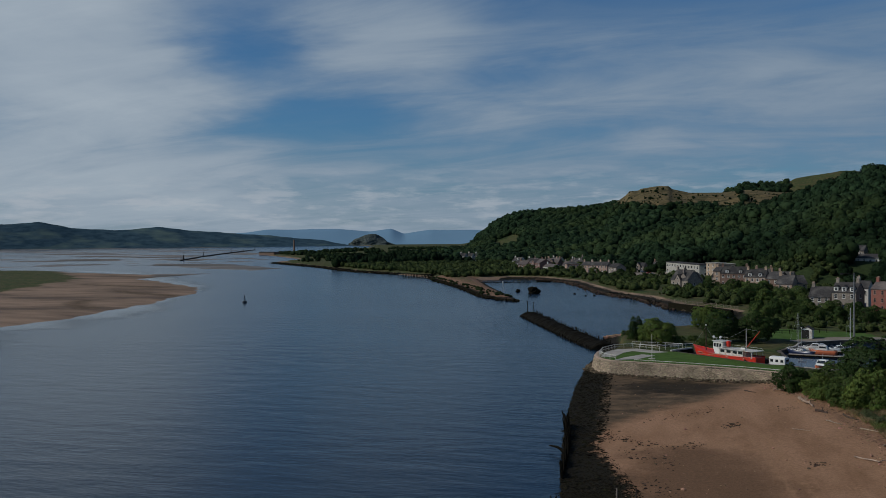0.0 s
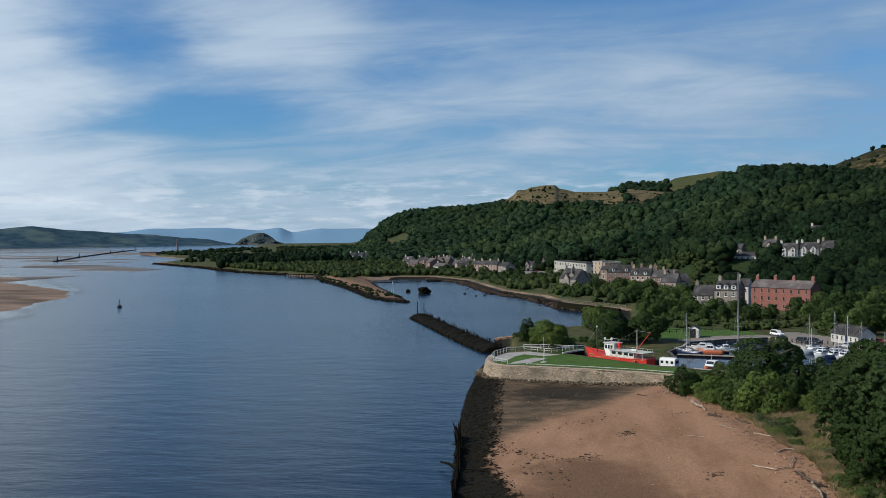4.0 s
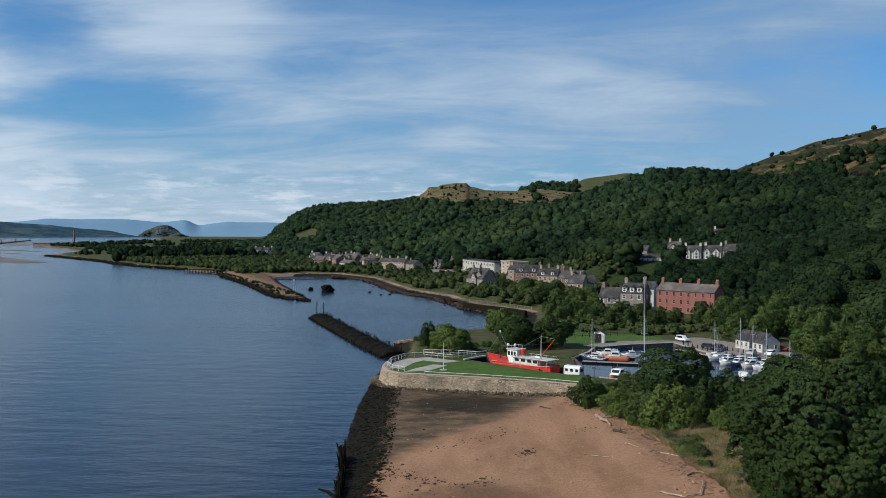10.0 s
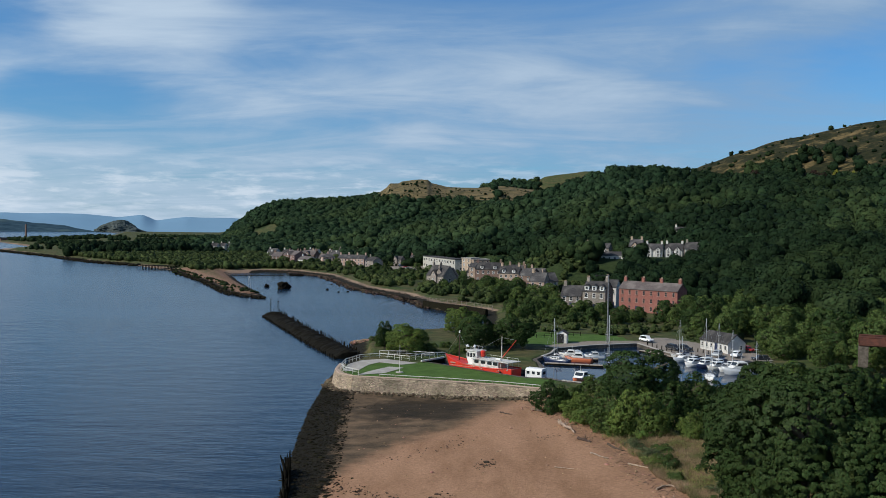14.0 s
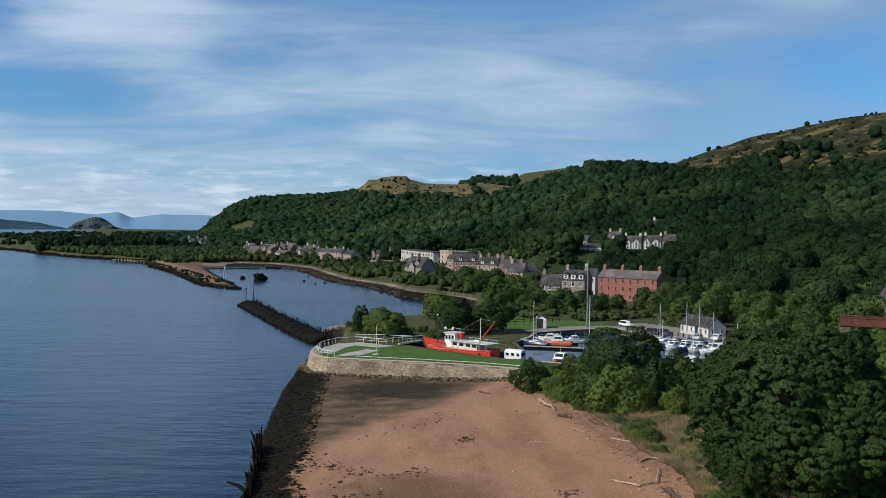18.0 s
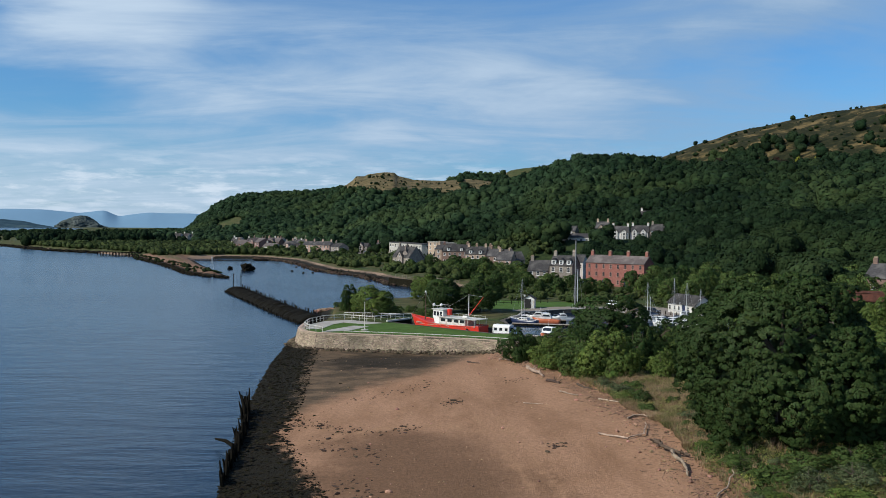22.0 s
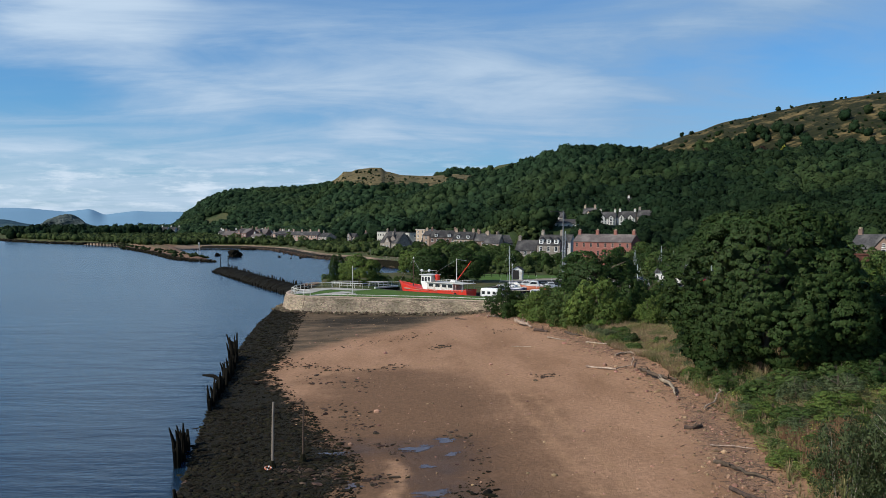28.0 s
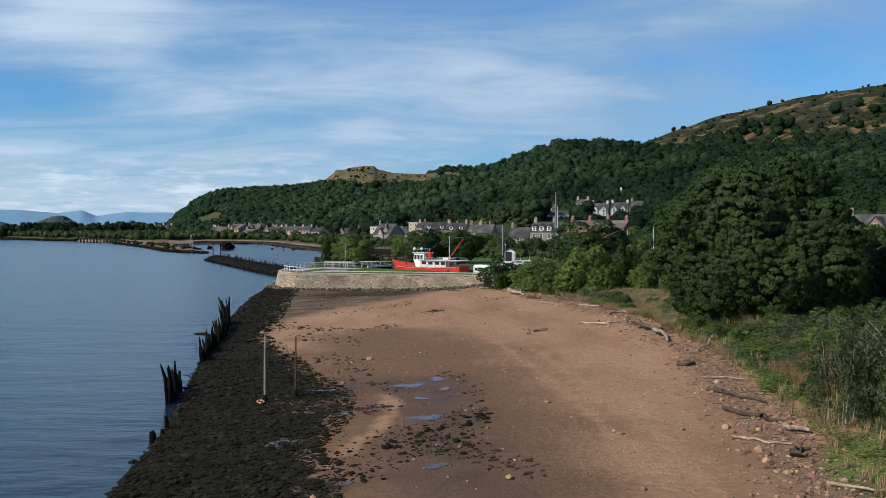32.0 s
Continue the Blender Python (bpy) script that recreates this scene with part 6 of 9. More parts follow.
def red_boat():
    b = thing("fishing_boat", "red-hulled wooden fishing boat with white wheelhouse moored in the lock", "boat", pose(2.7, 183.2, BASIN_LEVEL - 0.25, 0, 0, -41.6))
    bm, secs = hull_bm(18.8, 5.0, 1.0, 2.65, 1.45, 1.75, fine=2.0, transom=0.62, rake=0.09, n=22, flare=1.2)
    P("hull", bm, M["boat_red"], b, "bright red painted hull", smooth=False)
    bm, _ = hull_bm(18.9, 5.04, 1.02, 0.16, 0.12, 0.12, fine=2.0, transom=0.62, rake=0.075, n=16)
    P("boot_top", bm, M["dark_hull"], b)
    gunwale(b, secs, M["boat_red"], 0.1, 0.1)
    P("deck", boxed(-6.5, 8.6, -1.8, 1.8, 2.7, 2.84), M["deck"], b)
    # wheelhouse, raked forward
    pr = [(-3.0, 2.8), (-0.6, 2.8), (-0.3, 5.7), (-3.6, 5.7), (-3.75, 4.3)]
    wh = P("wheelhouse", prism(bmesh.new(), pr, -1.25, 1.25), M["white_paint"], b, "white painted wheelhouse")
    P("wheelhouse_roof", boxed(-4.0, 0.0, -1.5, 1.5, 5.72, 5.9, bevel=0.05), M["old_white"], wh)
    for y in (-1.27, 1.27):
        for x in (-3.1, -2.1, -1.1):
            P("window", boxed(x - 0.36, x + 0.36, y - 0.02, y + 0.02, 4.45, 5.35), M["window_glass"], wh)
    for y in (-0.75, 0, 0.75):
        bm = boxed(-0.04, 0.04, y - 0.3, y + 0.3, 0, 0.95)
        bmesh.ops.rotate(bm, verts=bm.verts, matrix=Matrix.Rotation(radians(-5), 3, "Y"))
        bmesh.ops.translate(bm, verts=bm.verts, vec=(-3.72, 0, 4.5))
        P("window", bm, M["window_glass"], wh)
    # flying bridge with rails, lamps and radar
    for x in (-3.7, -2.4, -1.1):
        for y in (-1.2, 1.2):
            P("stanchion", rod([(x, y, 5.9), (x, y, 6.6)], 0.035, 5), M["old_white"], b)
    for y in (-1.2, 1.2):
        P("rail", rod([(-3.7, y, 6.6), (-1.1, y, 6.6)], 0.035, 5), M["old_white"], b)
    for x, y, r in ((-3.3, -0.6, 0.32), (-2.2, 0.4, 0.26), (-1.5, -0.5, 0.3)):
        v, f = ico(3, 2, 0.0)
        link("radar_dome", mesh_from("radar_dome", v * r, f, M["white_paint"], True), b, m=pose(x, y, 6.2))
    # red funnel
    P("funnel", boxed(0.35, 1.25, -0.5, 0.5, 4.4, 5.75, bevel=0.24), M["boat_red"], b, "rounded red funnel casing")
    # long deckhouse with windows and overhanging roof
    dh = P("deckhouse", boxed(-0.5, 6.2, -1.7, 1.7, 2.84, 4.55, bevel=0.06), M["old_white"], b, "long white deckhouse")
    P("deckhouse_roof", boxed(-0.6, 8.9, -2.0, 2.0, 4.56, 4.72, bevel=0.04), M["old_white"], dh)
    for y in (-1.72, 1.72):
        for x in (0.6, 2.3, 4.0, 5.5):
            P("window", boxed(x - 0.55, x + 0.55, y - 0.02, y + 0.02, 3.6, 4.3), M["window_glass"], dh)
    for x in (6.9, 8.6):
        for y in (-1.8, 1.8):
            P("post", rod([(x, y, 2.8), (x, y, 4.56)], 0.06, 6), M["old_white"], b)
    for y in (-1.9, 1.9):
        P("roof_rail", rod([(0.2, y, 5.25), (8.4, y, 5.25)], 0.035, 5), M["old_white"], b)
        for k in range(7):
            P("roof_rail", rod([(0.2 + k * 1.36, y, 4.72), (0.2 + k * 1.36, y, 5.25)], 0.03, 5), M["old_white"], b)
    # masts, boom, liferaft
    P("foremast", rod([(-5.6, 0, 2.8), (-5.6, 0, 8.8)], [0.13, 0.07], 8), M["drift_dark"], b)
    P("foremast_lamp", boxed(-5.7, -5.5, -0.12, 0.12, 8.7, 9.0), M["white_paint"], b)
    P("mizzen_mast", rod([(5.7, 0, 4.7), (5.7, 0, 9.0)], [0.1, 0.06], 8), M["old_white"], b)
    P("derrick", rod([(5.9, 0, 4.9), (9.3, 0, 8.6)], [0.09, 0.06], 6), M["boat_red"], b, "red derrick boom")
    P("liferaft", rod([(5.0, -0.8, 5.05), (6.2, -0.8, 5.05)], 0.32, 10), M["white_paint"], b)
    for p, q in (((-5.6, 0, 8.5), (-9.2, 0, 4.2)), ((-5.6, 0, 8.5), (-3.6, 0, 5.9)), ((5.7, 0, 8.8), (0, 0, 5.9)), ((5.7, 0, 8.8), (9.3, 0, 8.6))):
        P("stay", rod([p, q], 0.018, 4), M["steel"], b)
    # mooring lines slung over the side
    for x0, x1 in ((1.0, -3.0), (2.0, 5.5), (7.0, 9.0)):
        P("mooring_line", rod([(x0, -2.5, 2.75), ((x0 + x1) / 2, -3.6, 2.75), (x1, -5.6, 3.1)], 0.035, 5), M["rope"], b)
    P("fender", rod([(7.2, -2.3, 1.8), (7.2, -2.3, 2.5)], 0.2, 8), M["black"], b)
    # the upper works stand on the deck, the wheelhouse a little aft
    for ch in b.children:
        base = ch.name.split(".")[0]
        if base in ("hull", "boot_top", "gunwale"):
            continue
        ch.location.z -= 1.25
        if base in ("wheelhouse", "rail", "radar_dome", "stanchion"):
            ch.scale.x, ch.scale.z = 0.8, 0.93
            ch.location += Vector((0.5, 0, 0.2))
        if base in ("deckhouse", "roof_rail", "post", "liferaft"):
            ch.scale.z, ch.location.z = 0.78, ch.location.z + 0.6
    return b


red_boat()


def house_boat():
    b = thing("houseboat", "white boxy houseboat with rounded roof moored by the quay", "boat", pose(13.4, 175.2, BASIN_LEVEL - 0.40, 0, 0, -30) @ Matrix.Diagonal((0.82, 0.82, 0.82, 1)))
    P("hull", boxed(-2.5, 2.4, -1.3, 1.3, -0.4, 0.9, bevel=0.15), M["dark_hull"], b)
    prof = [(-1.35, 0.9), (1.35, 0.9), (1.35, 2.6), (0.9, 3.0), (-0.9, 3.0), (-1.35, 2.6)]
    bm = prism(bmesh.new(), prof, -2.1, 2.1)
    bmesh.ops.rotate(bm, verts=bm.verts, matrix=Matrix.Rotation(radians(90), 3, "Z"))
    P("cabin", bm, M["white_paint"], b)
    for x in (-1.35, 0.0, 1.35):
        P("window", boxed(x - 0.35, x + 0.35, -1.39, -1.33, 1.7, 2.35), M["window_glass"], b)
    P("door", boxed(-2.0, -1.75, -1.385, -1.33, 0.95, 2.5), M["old_white"], b)
    P("window", boxed(2.08, 2.13, -0.8, 0.8, 1.7, 2.4), M["window_glass"], b)


house_boat()


def yacht(x, y, rz, L=8.5, mast=11.0, hull="white_paint", cabin="white_paint", masts=1, label="white sailing yacht with bare mast", boom=True, group="moored boats"):
    b = thing("sailing_yacht", label, "yacht", pose(x, y, BASIN_LEVEL, 0, 0, rz), group)
    s = L / 8.5
    bm, secs = hull_bm(L, 2.7 * s, 0.5, 1.35 * s, 1.0 * s, 1.0 * s, fine=2.2, transom=0.7, rake=0.12, n=14, flare=1.3)
    P("hull", bm, M[hull], b, smooth=True)
    gunwale(b, secs, M["steel"] if hull == "white_paint" else M["white_paint"], 0.035)
    pr = [(-1.9 * s, 0.95 * s), (1.5 * s, 0.95 * s), (1.4 * s, 1.55 * s), (-1.0 * s, 1.5 * s)]
    P("cabin", prism(bmesh.new(), pr, -0.85 * s, 0.85 * s), M[cabin], b)
    for yy in (-0.86 * s, 0.86 * s):
        for k in range(3):
            P("port_light", boxed(-0.8 * s + k * 0.8 * s, -0.3 * s + k * 0.8 * s, yy - 0.015, yy + 0.015, 1.15 * s, 1.38 * s), M["window_glass"], b)
    for k in range(masts):
        xm = -0.6 * s + k * 3.0 * s
        hm = mast * (1 - 0.38 * k)
        P("mast", rod([(xm, 0, 0.95 * s), (xm, 0, hm)], [0.085 * s ** 0.5 * (1 + 0.4 * (mast > 15)), 0.06 * s ** 0.5 * (1 + 0.4 * (mast > 15))], 8), M["alloy"], b)
        for zz in (0.45, 0.72):
            P("spreader", rod([(xm, -0.7 * s, hm * zz), (xm, 0.7 * s, hm * zz)], 0.025, 5), M["alloy"], b)
        if boom:
            P("boom", rod([(xm, 0, 2.0 * s), (xm + 2.9 * s, 0, 2.1 * s)], 0.07, 6), M["alloy"], b)
            P("sail_cover", rod([(xm + 0.15, 0, 2.2 * s), (xm + 2.6 * s, 0, 2.25 * s)], [0.16, 0.1], 8), M["navy"], b)
        for px in (-L / 2 + 0.2, L / 2 - 0.2):
            P("stay", rod([(px, 0, 1.2 * s), (xm, 0, hm * 0.98)], 0.012, 3), M["steel"], b)
        for sy in (-1, 1):
            P("shroud", rod([(xm, sy * 1.25 * s, 1.05 * s), (xm, sy * 0.7 * s, hm * 0.72), (xm, 0, hm * 0.97)], 0.012, 3), M["steel"], b)
    for sy in (-1, 1):
        P("guard_rail", rod([(row[-1][0], sy * row[-1][1] * 0.95, row[-1][2] + 0.6) for row in secs[2:]], 0.02, 4), M["steel"], b)
    return b


def motor_boat(x, y, rz, L=6.5, hull="white_paint", cabin="white_paint", label="small white motor boat with cabin", canopy=None, deck=None):
    b = thing("motor_boat", label, "motor boat", pose(x, y, BASIN_LEVEL, 0, 0, rz), "moored boats")
    s = L / 6.5
    bm, secs = hull_bm(L, 2.4 * s, 0.4, 1.3 * s, 0.95 * s, 0.9 * s, fine=2.4, transom=0.9, rake=0.14, n=12, flare=1.4)
    P("hull", bm, M[hull], b, smooth=True)
    gunwale(b, secs, M["steel"], 0.04)
    pr = [(-1.9 * s, 0.95 * s), (1.2 * s, 0.95 * s), (1.2 * s, 1.35 * s), (0.9 * s, 2.05 * s), (-0.7 * s, 2.05 * s), (-1.1 * s, 1.45 * s)]
    cb = P("cabin", prism(bmesh.new(), pr, -0.9 * s, 0.9 * s), M[cabin], b)
    for yy in (-0.91 * s, 0.91 * s):
        P("side_window", prism(bmesh.new(), [(-0.8 * s, 1.45 * s), (0.95 * s, 1.45 * s), (0.8 * s, 1.9 * s), (-0.55 * s, 1.9 * s)], yy - 0.02, yy + 0.02), M["window_glass"], cb)
    bm = boxed(-0.03, 0.03, -0.75 * s, 0.75 * s, 0, 0.62 * s)
    bmesh.ops.rotate(bm, verts=bm.verts, matrix=Matrix.Rotation(radians(33), 3, "Y"))
    bmesh.ops.translate(bm, verts=bm.verts, vec=(-1.1 * s, 0, 1.45 * s))
    P("windscreen", bm, M["window_glass"], cb)
    if canopy:
        P("canopy", prism(bmesh.new(), [(1.2 * s, 1.0 * s), (3.0 * s, 1.0 * s), (2.8 * s, 1.7 * s), (2.0 * s, 2.1 * s), (1.2 * s, 2.0 * s)], -0.85 * s, 0.85 * s), M[canopy], b)
    if deck:
        P("deck", boxed(-L * 0.3, L * 0.42, -0.9 * s, 0.9 * s, 0.98 * s, 1.06 * s), M[deck], b)
    P("aerial", rod([(0.4 * s, 0.3 * s, 2.0 * s), (0.6 * s, 0.3 * s, 3.4 * s)], 0.02, 4), M["white_paint"], b)
    for sy in (-1, 1):
        P("guard_rail", rod([(row[-1][0], sy * row[-1][1] * 0.92, row[-1][2] + 0.5) for row in secs[1:8]], 0.025, 4), M["steel"], b)
    return b


def pontoon(pts, label="floating timber pontoon with fingers"):
    p = thing("pontoon", label, "pontoon", pose(0, 0, BASIN_LEVEL - 0.05), "pontoons")
    for (x0, y0), (x1, y1) in zip(pts, pts[1:]):
        L = math.hypot(x1 - x0, y1 - y0)
        n = max(1, round(L / 3.0))
        a = math.degrees(math.atan2(y1 - y0, x1 - x0))
        for k in range(n):
            t = (k + 0.5) / n
            ob = P("float", boxed(-L / n / 2 + 0.03, L / n / 2 - 0.03, -0.8, 0.8, -0.25, 0.42, bevel=0.04), M["weed_timber"], p)
            m = pose(x0 + (x1 - x0) * t, y0 + (y1 - y0) * t, 0, 0, 0, a)
            ob.matrix_local = m
            q = P("decking", boxed(-L / n / 2 + 0.05, L / n / 2 - 0.05, -0.75, 0.75, 0.424, 0.48), M["deck"], p)
            q.matrix_local = m
    return p


def basin():
    pontoon([(16.6, 193.5), (29, 191)], "dark floating pontoon beside the moored boats")
    pontoon([(18, 201.5), (29, 200.5)])
    pontoon([(41.4, 216), (46.0, 207.4), (51, 198.6), (58.5, 191)], "timber pontoon along the quay")
    pontoon([(22.6, 165.2), (25.0, 169.6)], "pale timber pontoon below the tall masts")
    yacht(19.4, 197.2, -36, 6.8, 9.5, hull="navy", label="blue-hulled sailing yacht with white cabin and raised boom")
    motor_boat(24.4, 198.6, -14, 6.2, hull="orange", label="orange-red wooden motor boat with white cabin", deck="deck")
    motor_boat(23.4, 204.8, -12, 5.4, hull="old_white", label="white motor cruiser moored by the quay", canopy="grey_hull")
    motor_boat(28.6, 203.4, 6, 4.8, hull="grey_hull", label="small white cabin boat at the pontoon")
    motor_boat(21.6, 171.6, 60, 6.6, hull="orange", cabin="white_paint", label="orange and white pilot launch", deck="old_white")
    yacht(26.6, 170.0, 72.6, 8.0, 13.0, hull="navy", cabin="grey_hull", label="dark-hulled yacht with a tall bare mast", boom=False)
    mast = thing("lighting_mast", "tall grey steel mast with a side arm on the slipway", "mast", pose(35.0, 226.2, 2.95))
    P("base_plate", boxed(-0.4, 0.4, -0.4, 0.4, 0, 0.08), M["steel"], mast)
    P("pole", rod([(0, 0, 0.05), (0, 0, 8.5), (0, 0, 17.0)], [0.24, 0.19, 0.13], 12), M["mast_grey"], mast)
    arm = P("arm", rod([(0.2, 0, 16.75), (-3.0, -0.4, 16.85)], 0.09, 6), M["black"], mast)
    P("lamp_head", boxed(-3.3, -2.8, -0.6, -0.2, 16.55, 16.95), M["black"], arm)
    yacht(48.0, 201.8, 36, 7.0, 5.6, label="pale grey sailing yacht with short mast", hull="grey_hull")
    yacht(48.6, 206.8, 30, 6.0, 8.6, hull="old_white", label="white sailing yacht with bare mast")
    yacht(52.6, 199.6, 30, 6.2, 9.8, hull="grey_hull", label="white sailing yacht with tall bare mast")
    motor_boat(48.4, 194.6, 30, 5.2, label="white motor boat with blue canopy", canopy="navy")
    motor_boat(50.2, 192.6, 32, 5.2, hull="navy", label="dark blue motor boat with white cabin")
    motor_boat(52.0, 190.6, 30, 5.2, hull="old_white", label="small white motor boat with grey canopy", canopy="grey_hull")
    motor_boat(53.8, 188.8, 28, 4.8, label="white cabin cruiser with black canopy", canopy="black")
    motor_boat(55.2, 185.2, 10, 8.0, hull="grey_hull", label="large grey and white motor cruiser with dark canopy", canopy="black")
    yacht(56.6, 193.8, 34, 5.6, 8.0, hull="old_white", label="small white sailing yacht at the pontoon")
    yacht(60.0, 188.6, 24, 5.4, 6.4, label="white sailing yacht moored near the quay end")
    motor_boat(51.2, 196.4, 30, 5.2, hull="old_white", label="white day boat with grey canopy among the moored boats", canopy="grey_hull")
    motor_boat(53.4, 194.2, 32, 5.4, label="white cabin boat with navy canopy among the moored boats", canopy="navy")
    motor_boat(55.6, 191.4, 28, 5.2, hull="navy", label="dark-hulled cabin boat at the pontoon")
    motor_boat(49.4, 199.0, 26, 5.0, hull="grey_hull", label="grey motor boat with black canopy", canopy="black")
    yacht(54.6, 197.0, 34, 6.0, 9.0, hull="old_white", label="white sailing yacht berthed among the motor boats")
    yacht(47.5, 178.0, 85, 5.6, 6.5, label="white sailing yacht moored in the basin")


basin()


# ---- cars ----
def car(x, y, rz, paint, label, L=4.5, H=1.5, z=3.06):
    c = thing("car", label, "car", pose(x, y, z, 0, 0, rz) @ Matrix.Diagonal((0.86, 0.86, 0.86, 1)), "parked cars")
    h = L / 2
    body = [(-h, 0.35), (h, 0.35), (h, 0.85), (h - 0.15, 0.98), (-h + 0.15, 0.92), (-h, 0.75)]
    bm = prism(bmesh.new(), body, -0.88, 0.88)
    bmesh.ops.bevel(bm, geom=list(bm.edges), offset=0.07, segments=1, affect="EDGES")
    P("body", bm, M[paint], c)
    cab = [(-h + 1.1, 0.9), (h - 0.3, 0.95), (h - 0.55, H), (-h + 1.75, H)]
    P("roof", prism(bmesh.new(), [(a, b) for a, b in cab], -0.72, 0.72), M[paint], c)
    for s in (-1, 1):
        P("side_window", prism(bmesh.new(), [(-h + 1.35, 0.98), (h - 0.5, 1.0), (h - 0.65, H - 0.1), (-h + 1.8, H - 0.1)], s * 0.725 - 0.012, s * 0.725 + 0.012), M["window_glass"], c)
        for xx in (-h + 0.85, h - 0.85):
            w = P("tyre", rod([(xx, s * 0.72, 0.33), (xx, s * 0.9, 0.33)], 0.33, 12), M["black"], c)
            P("rim", rod([(xx, s * 0.89, 0.33), (xx, s * 0.915, 0.33)], 0.2, 8), M["steel"], w)
    for xx, zz in ((-h + 1.42, 1.2), (h - 0.42, 1.22)):
        bm = boxed(xx - 0.02, xx + 0.02, -0.62, 0.62, zz - 0.22, zz + 0.22)
        bmesh.ops.rotate(bm, cent=(xx, 0, zz), verts=bm.verts, matrix=Matrix.Rotation(radians(48 if xx < 0 else -24), 3, "Y"))
        P("windscreen", bm, M["window_glass"], c)
    for s in (-0.6, 0.6):
        P("headlight", boxed(-h - 0.02, -h + 0.05, s - 0.18, s + 0.18, 0.62, 0.76), M["white_paint"], c)
        P("tail_light", boxed(h - 0.05, h + 0.02, s - 0.14, s + 0.14, 0.66, 0.82), M["car_red"], c)


def cars():
    car(45.2, 229.2, 120, "car_white", "white estate car parked by the basin", 4.7, 1.75)
    car(48.6, 214.6, 118, "car_dark", "dark hatchback parked by the quay")
    car(51.0, 213.4, 118, "car_dark", "dark saloon car parked by the quay")
    car(56.2, 204.8, 60, "car_silver", "silver hatchback outside the harbour office")
    car(60.2, 204.0, 55, "car_white", "white hatchback outside the harbour office")
    car(63.6, 198.0, 10, "car_dark", "black car at the end of the quay")
    car(65.6, 213.8, 120, "car_red", "dark red car behind the harbour office")
    pts = along([(44.2, 222.5), (47.4, 210.6), (51.8, 198.4)], 2.4) + along([(51.2, 216.5), (56.0, 206.5)], 2.0)
    for x, y, a, s in pts:
        b = thing("bollard", "short dark timber bollard on the quay", "bollard", pose(x, y, 3.0), "quay bollards")
        P("post", rod([(0, 0, 0), (0, 0, 0.75), (0, 0, 0.9)], [0.12, 0.11, 0.06], 8), M["weed_timber"], b)


cars()


def bay_quay():
    """The dark quay wall at the head of the bay, its fence, and the cars by the shore road."""
    line = [(-17.5, 351), (-10, 340), (-1.0, 329.5), (6.5, 317)]
    pts = along(line, 1.2)
    w = tagged(new("wall_bay"), "dark weed-stained stone quay wall at the head of the bay", "quay wall", kind="structure")
    bm = bmesh.new()
    rng = random.Random(61)
    rows = []
    for x, y, a, s in pts:
        nx, ny = -math.sin(a), math.cos(a)
        j = rng.uniform(-0.08, 0.08)
        rows.append([bm.verts.new((x + nx * o, y + ny * o, z)) for o, z in ((-0.5 + j, -1.0), (-0.25 + j, 2.7), (0.6, 2.75), (0.9, -1.0))])
    for p, q in zip(rows, rows[1:]):
        for k in range(4):
            bm.faces.new((p[k], p[(k + 1) % 4], q[(k + 1) % 4], q[k]))
    bm.faces.new(rows[0]), bm.faces.new(rows[-1][::-1])
    bmesh.ops.recalc_face_normals(bm, faces=bm.faces)
    P("wall_core", bm, M["rock"], w)
    fence = thing("fence", "weathered timber post and rail fence above the bay", "fence", pose(0, 0, 0))
    posts = along([(x + 2.2, y + 1.8) for x, y in line], 2.6)
    for x, y, a, s in posts:
        P("post", rod([(x, y, 2.4), (x, y, 4.0)], [0.1, 0.09], 5), M["timber"], fence)
    for z in (3.2, 3.8):
        P("rail", rod([(x, y, z) for x, y, a, s in posts], 0.05, 4), M["timber"], fence)
    for k, (x, y, rz, paint, lab) in enumerate(((-46, 640, 40, "car_red", "red car parked by the shore road"), (-50, 655, 40, "car_dark", "dark car parked by the shore road"), (-43, 622, 40, "car_white", "white car parked by the shore road"),
                                                (-40, 606, 40, "car_silver", "silver car parked by the shore road"), (-37, 592, 40, "car_dark", "black car parked by the shore road"), (-52, 672, 40, "car_silver", "silver car at the end of the car park"), (-34, 581, 40, "car_white", "white van-like car by the shore road"))):
        car(x, y, rz, paint, lab, z=gz(x, y) + 0.02)


bay_quay()


# ---- breakwater, spit, wrecks ----
def rubble(name, label, line, width, count, r0, r1, material, seed, top=0.8, category="rocks", under=None):
    """Loose rocks heaped along a line."""
    rng = random.Random(seed)
    pts = along(line, 1.0)
    rows = []
    for k in range(count):
        x, y, a, s = rng.choice(pts)
        o = rng.gauss(0, width * 0.42)
        r = rng.uniform(r0, r1)
        x, y = x - math.sin(a) * o + rng.uniform(-0.6, 0.6), y + math.cos(a) * o + rng.uniform(-0.6, 0.6)
        z = top * max(0, 1 - (abs(o) / width) ** 1.5)
        rows.append([x, y, z + rng.uniform(-0.1, 0.15), rng.uniform(0, 6), r * rng.uniform(0.8, 1.4), r, r * rng.uniform(0.5, 0.9)])
    v, f = join_arrays([repeat(ico(1, seed + q, 0.3), rows[q::3]) for q in range(3)])
    tagged(new(name, mesh_from(name, v, f, M[material])), label, category, kind="stuff")


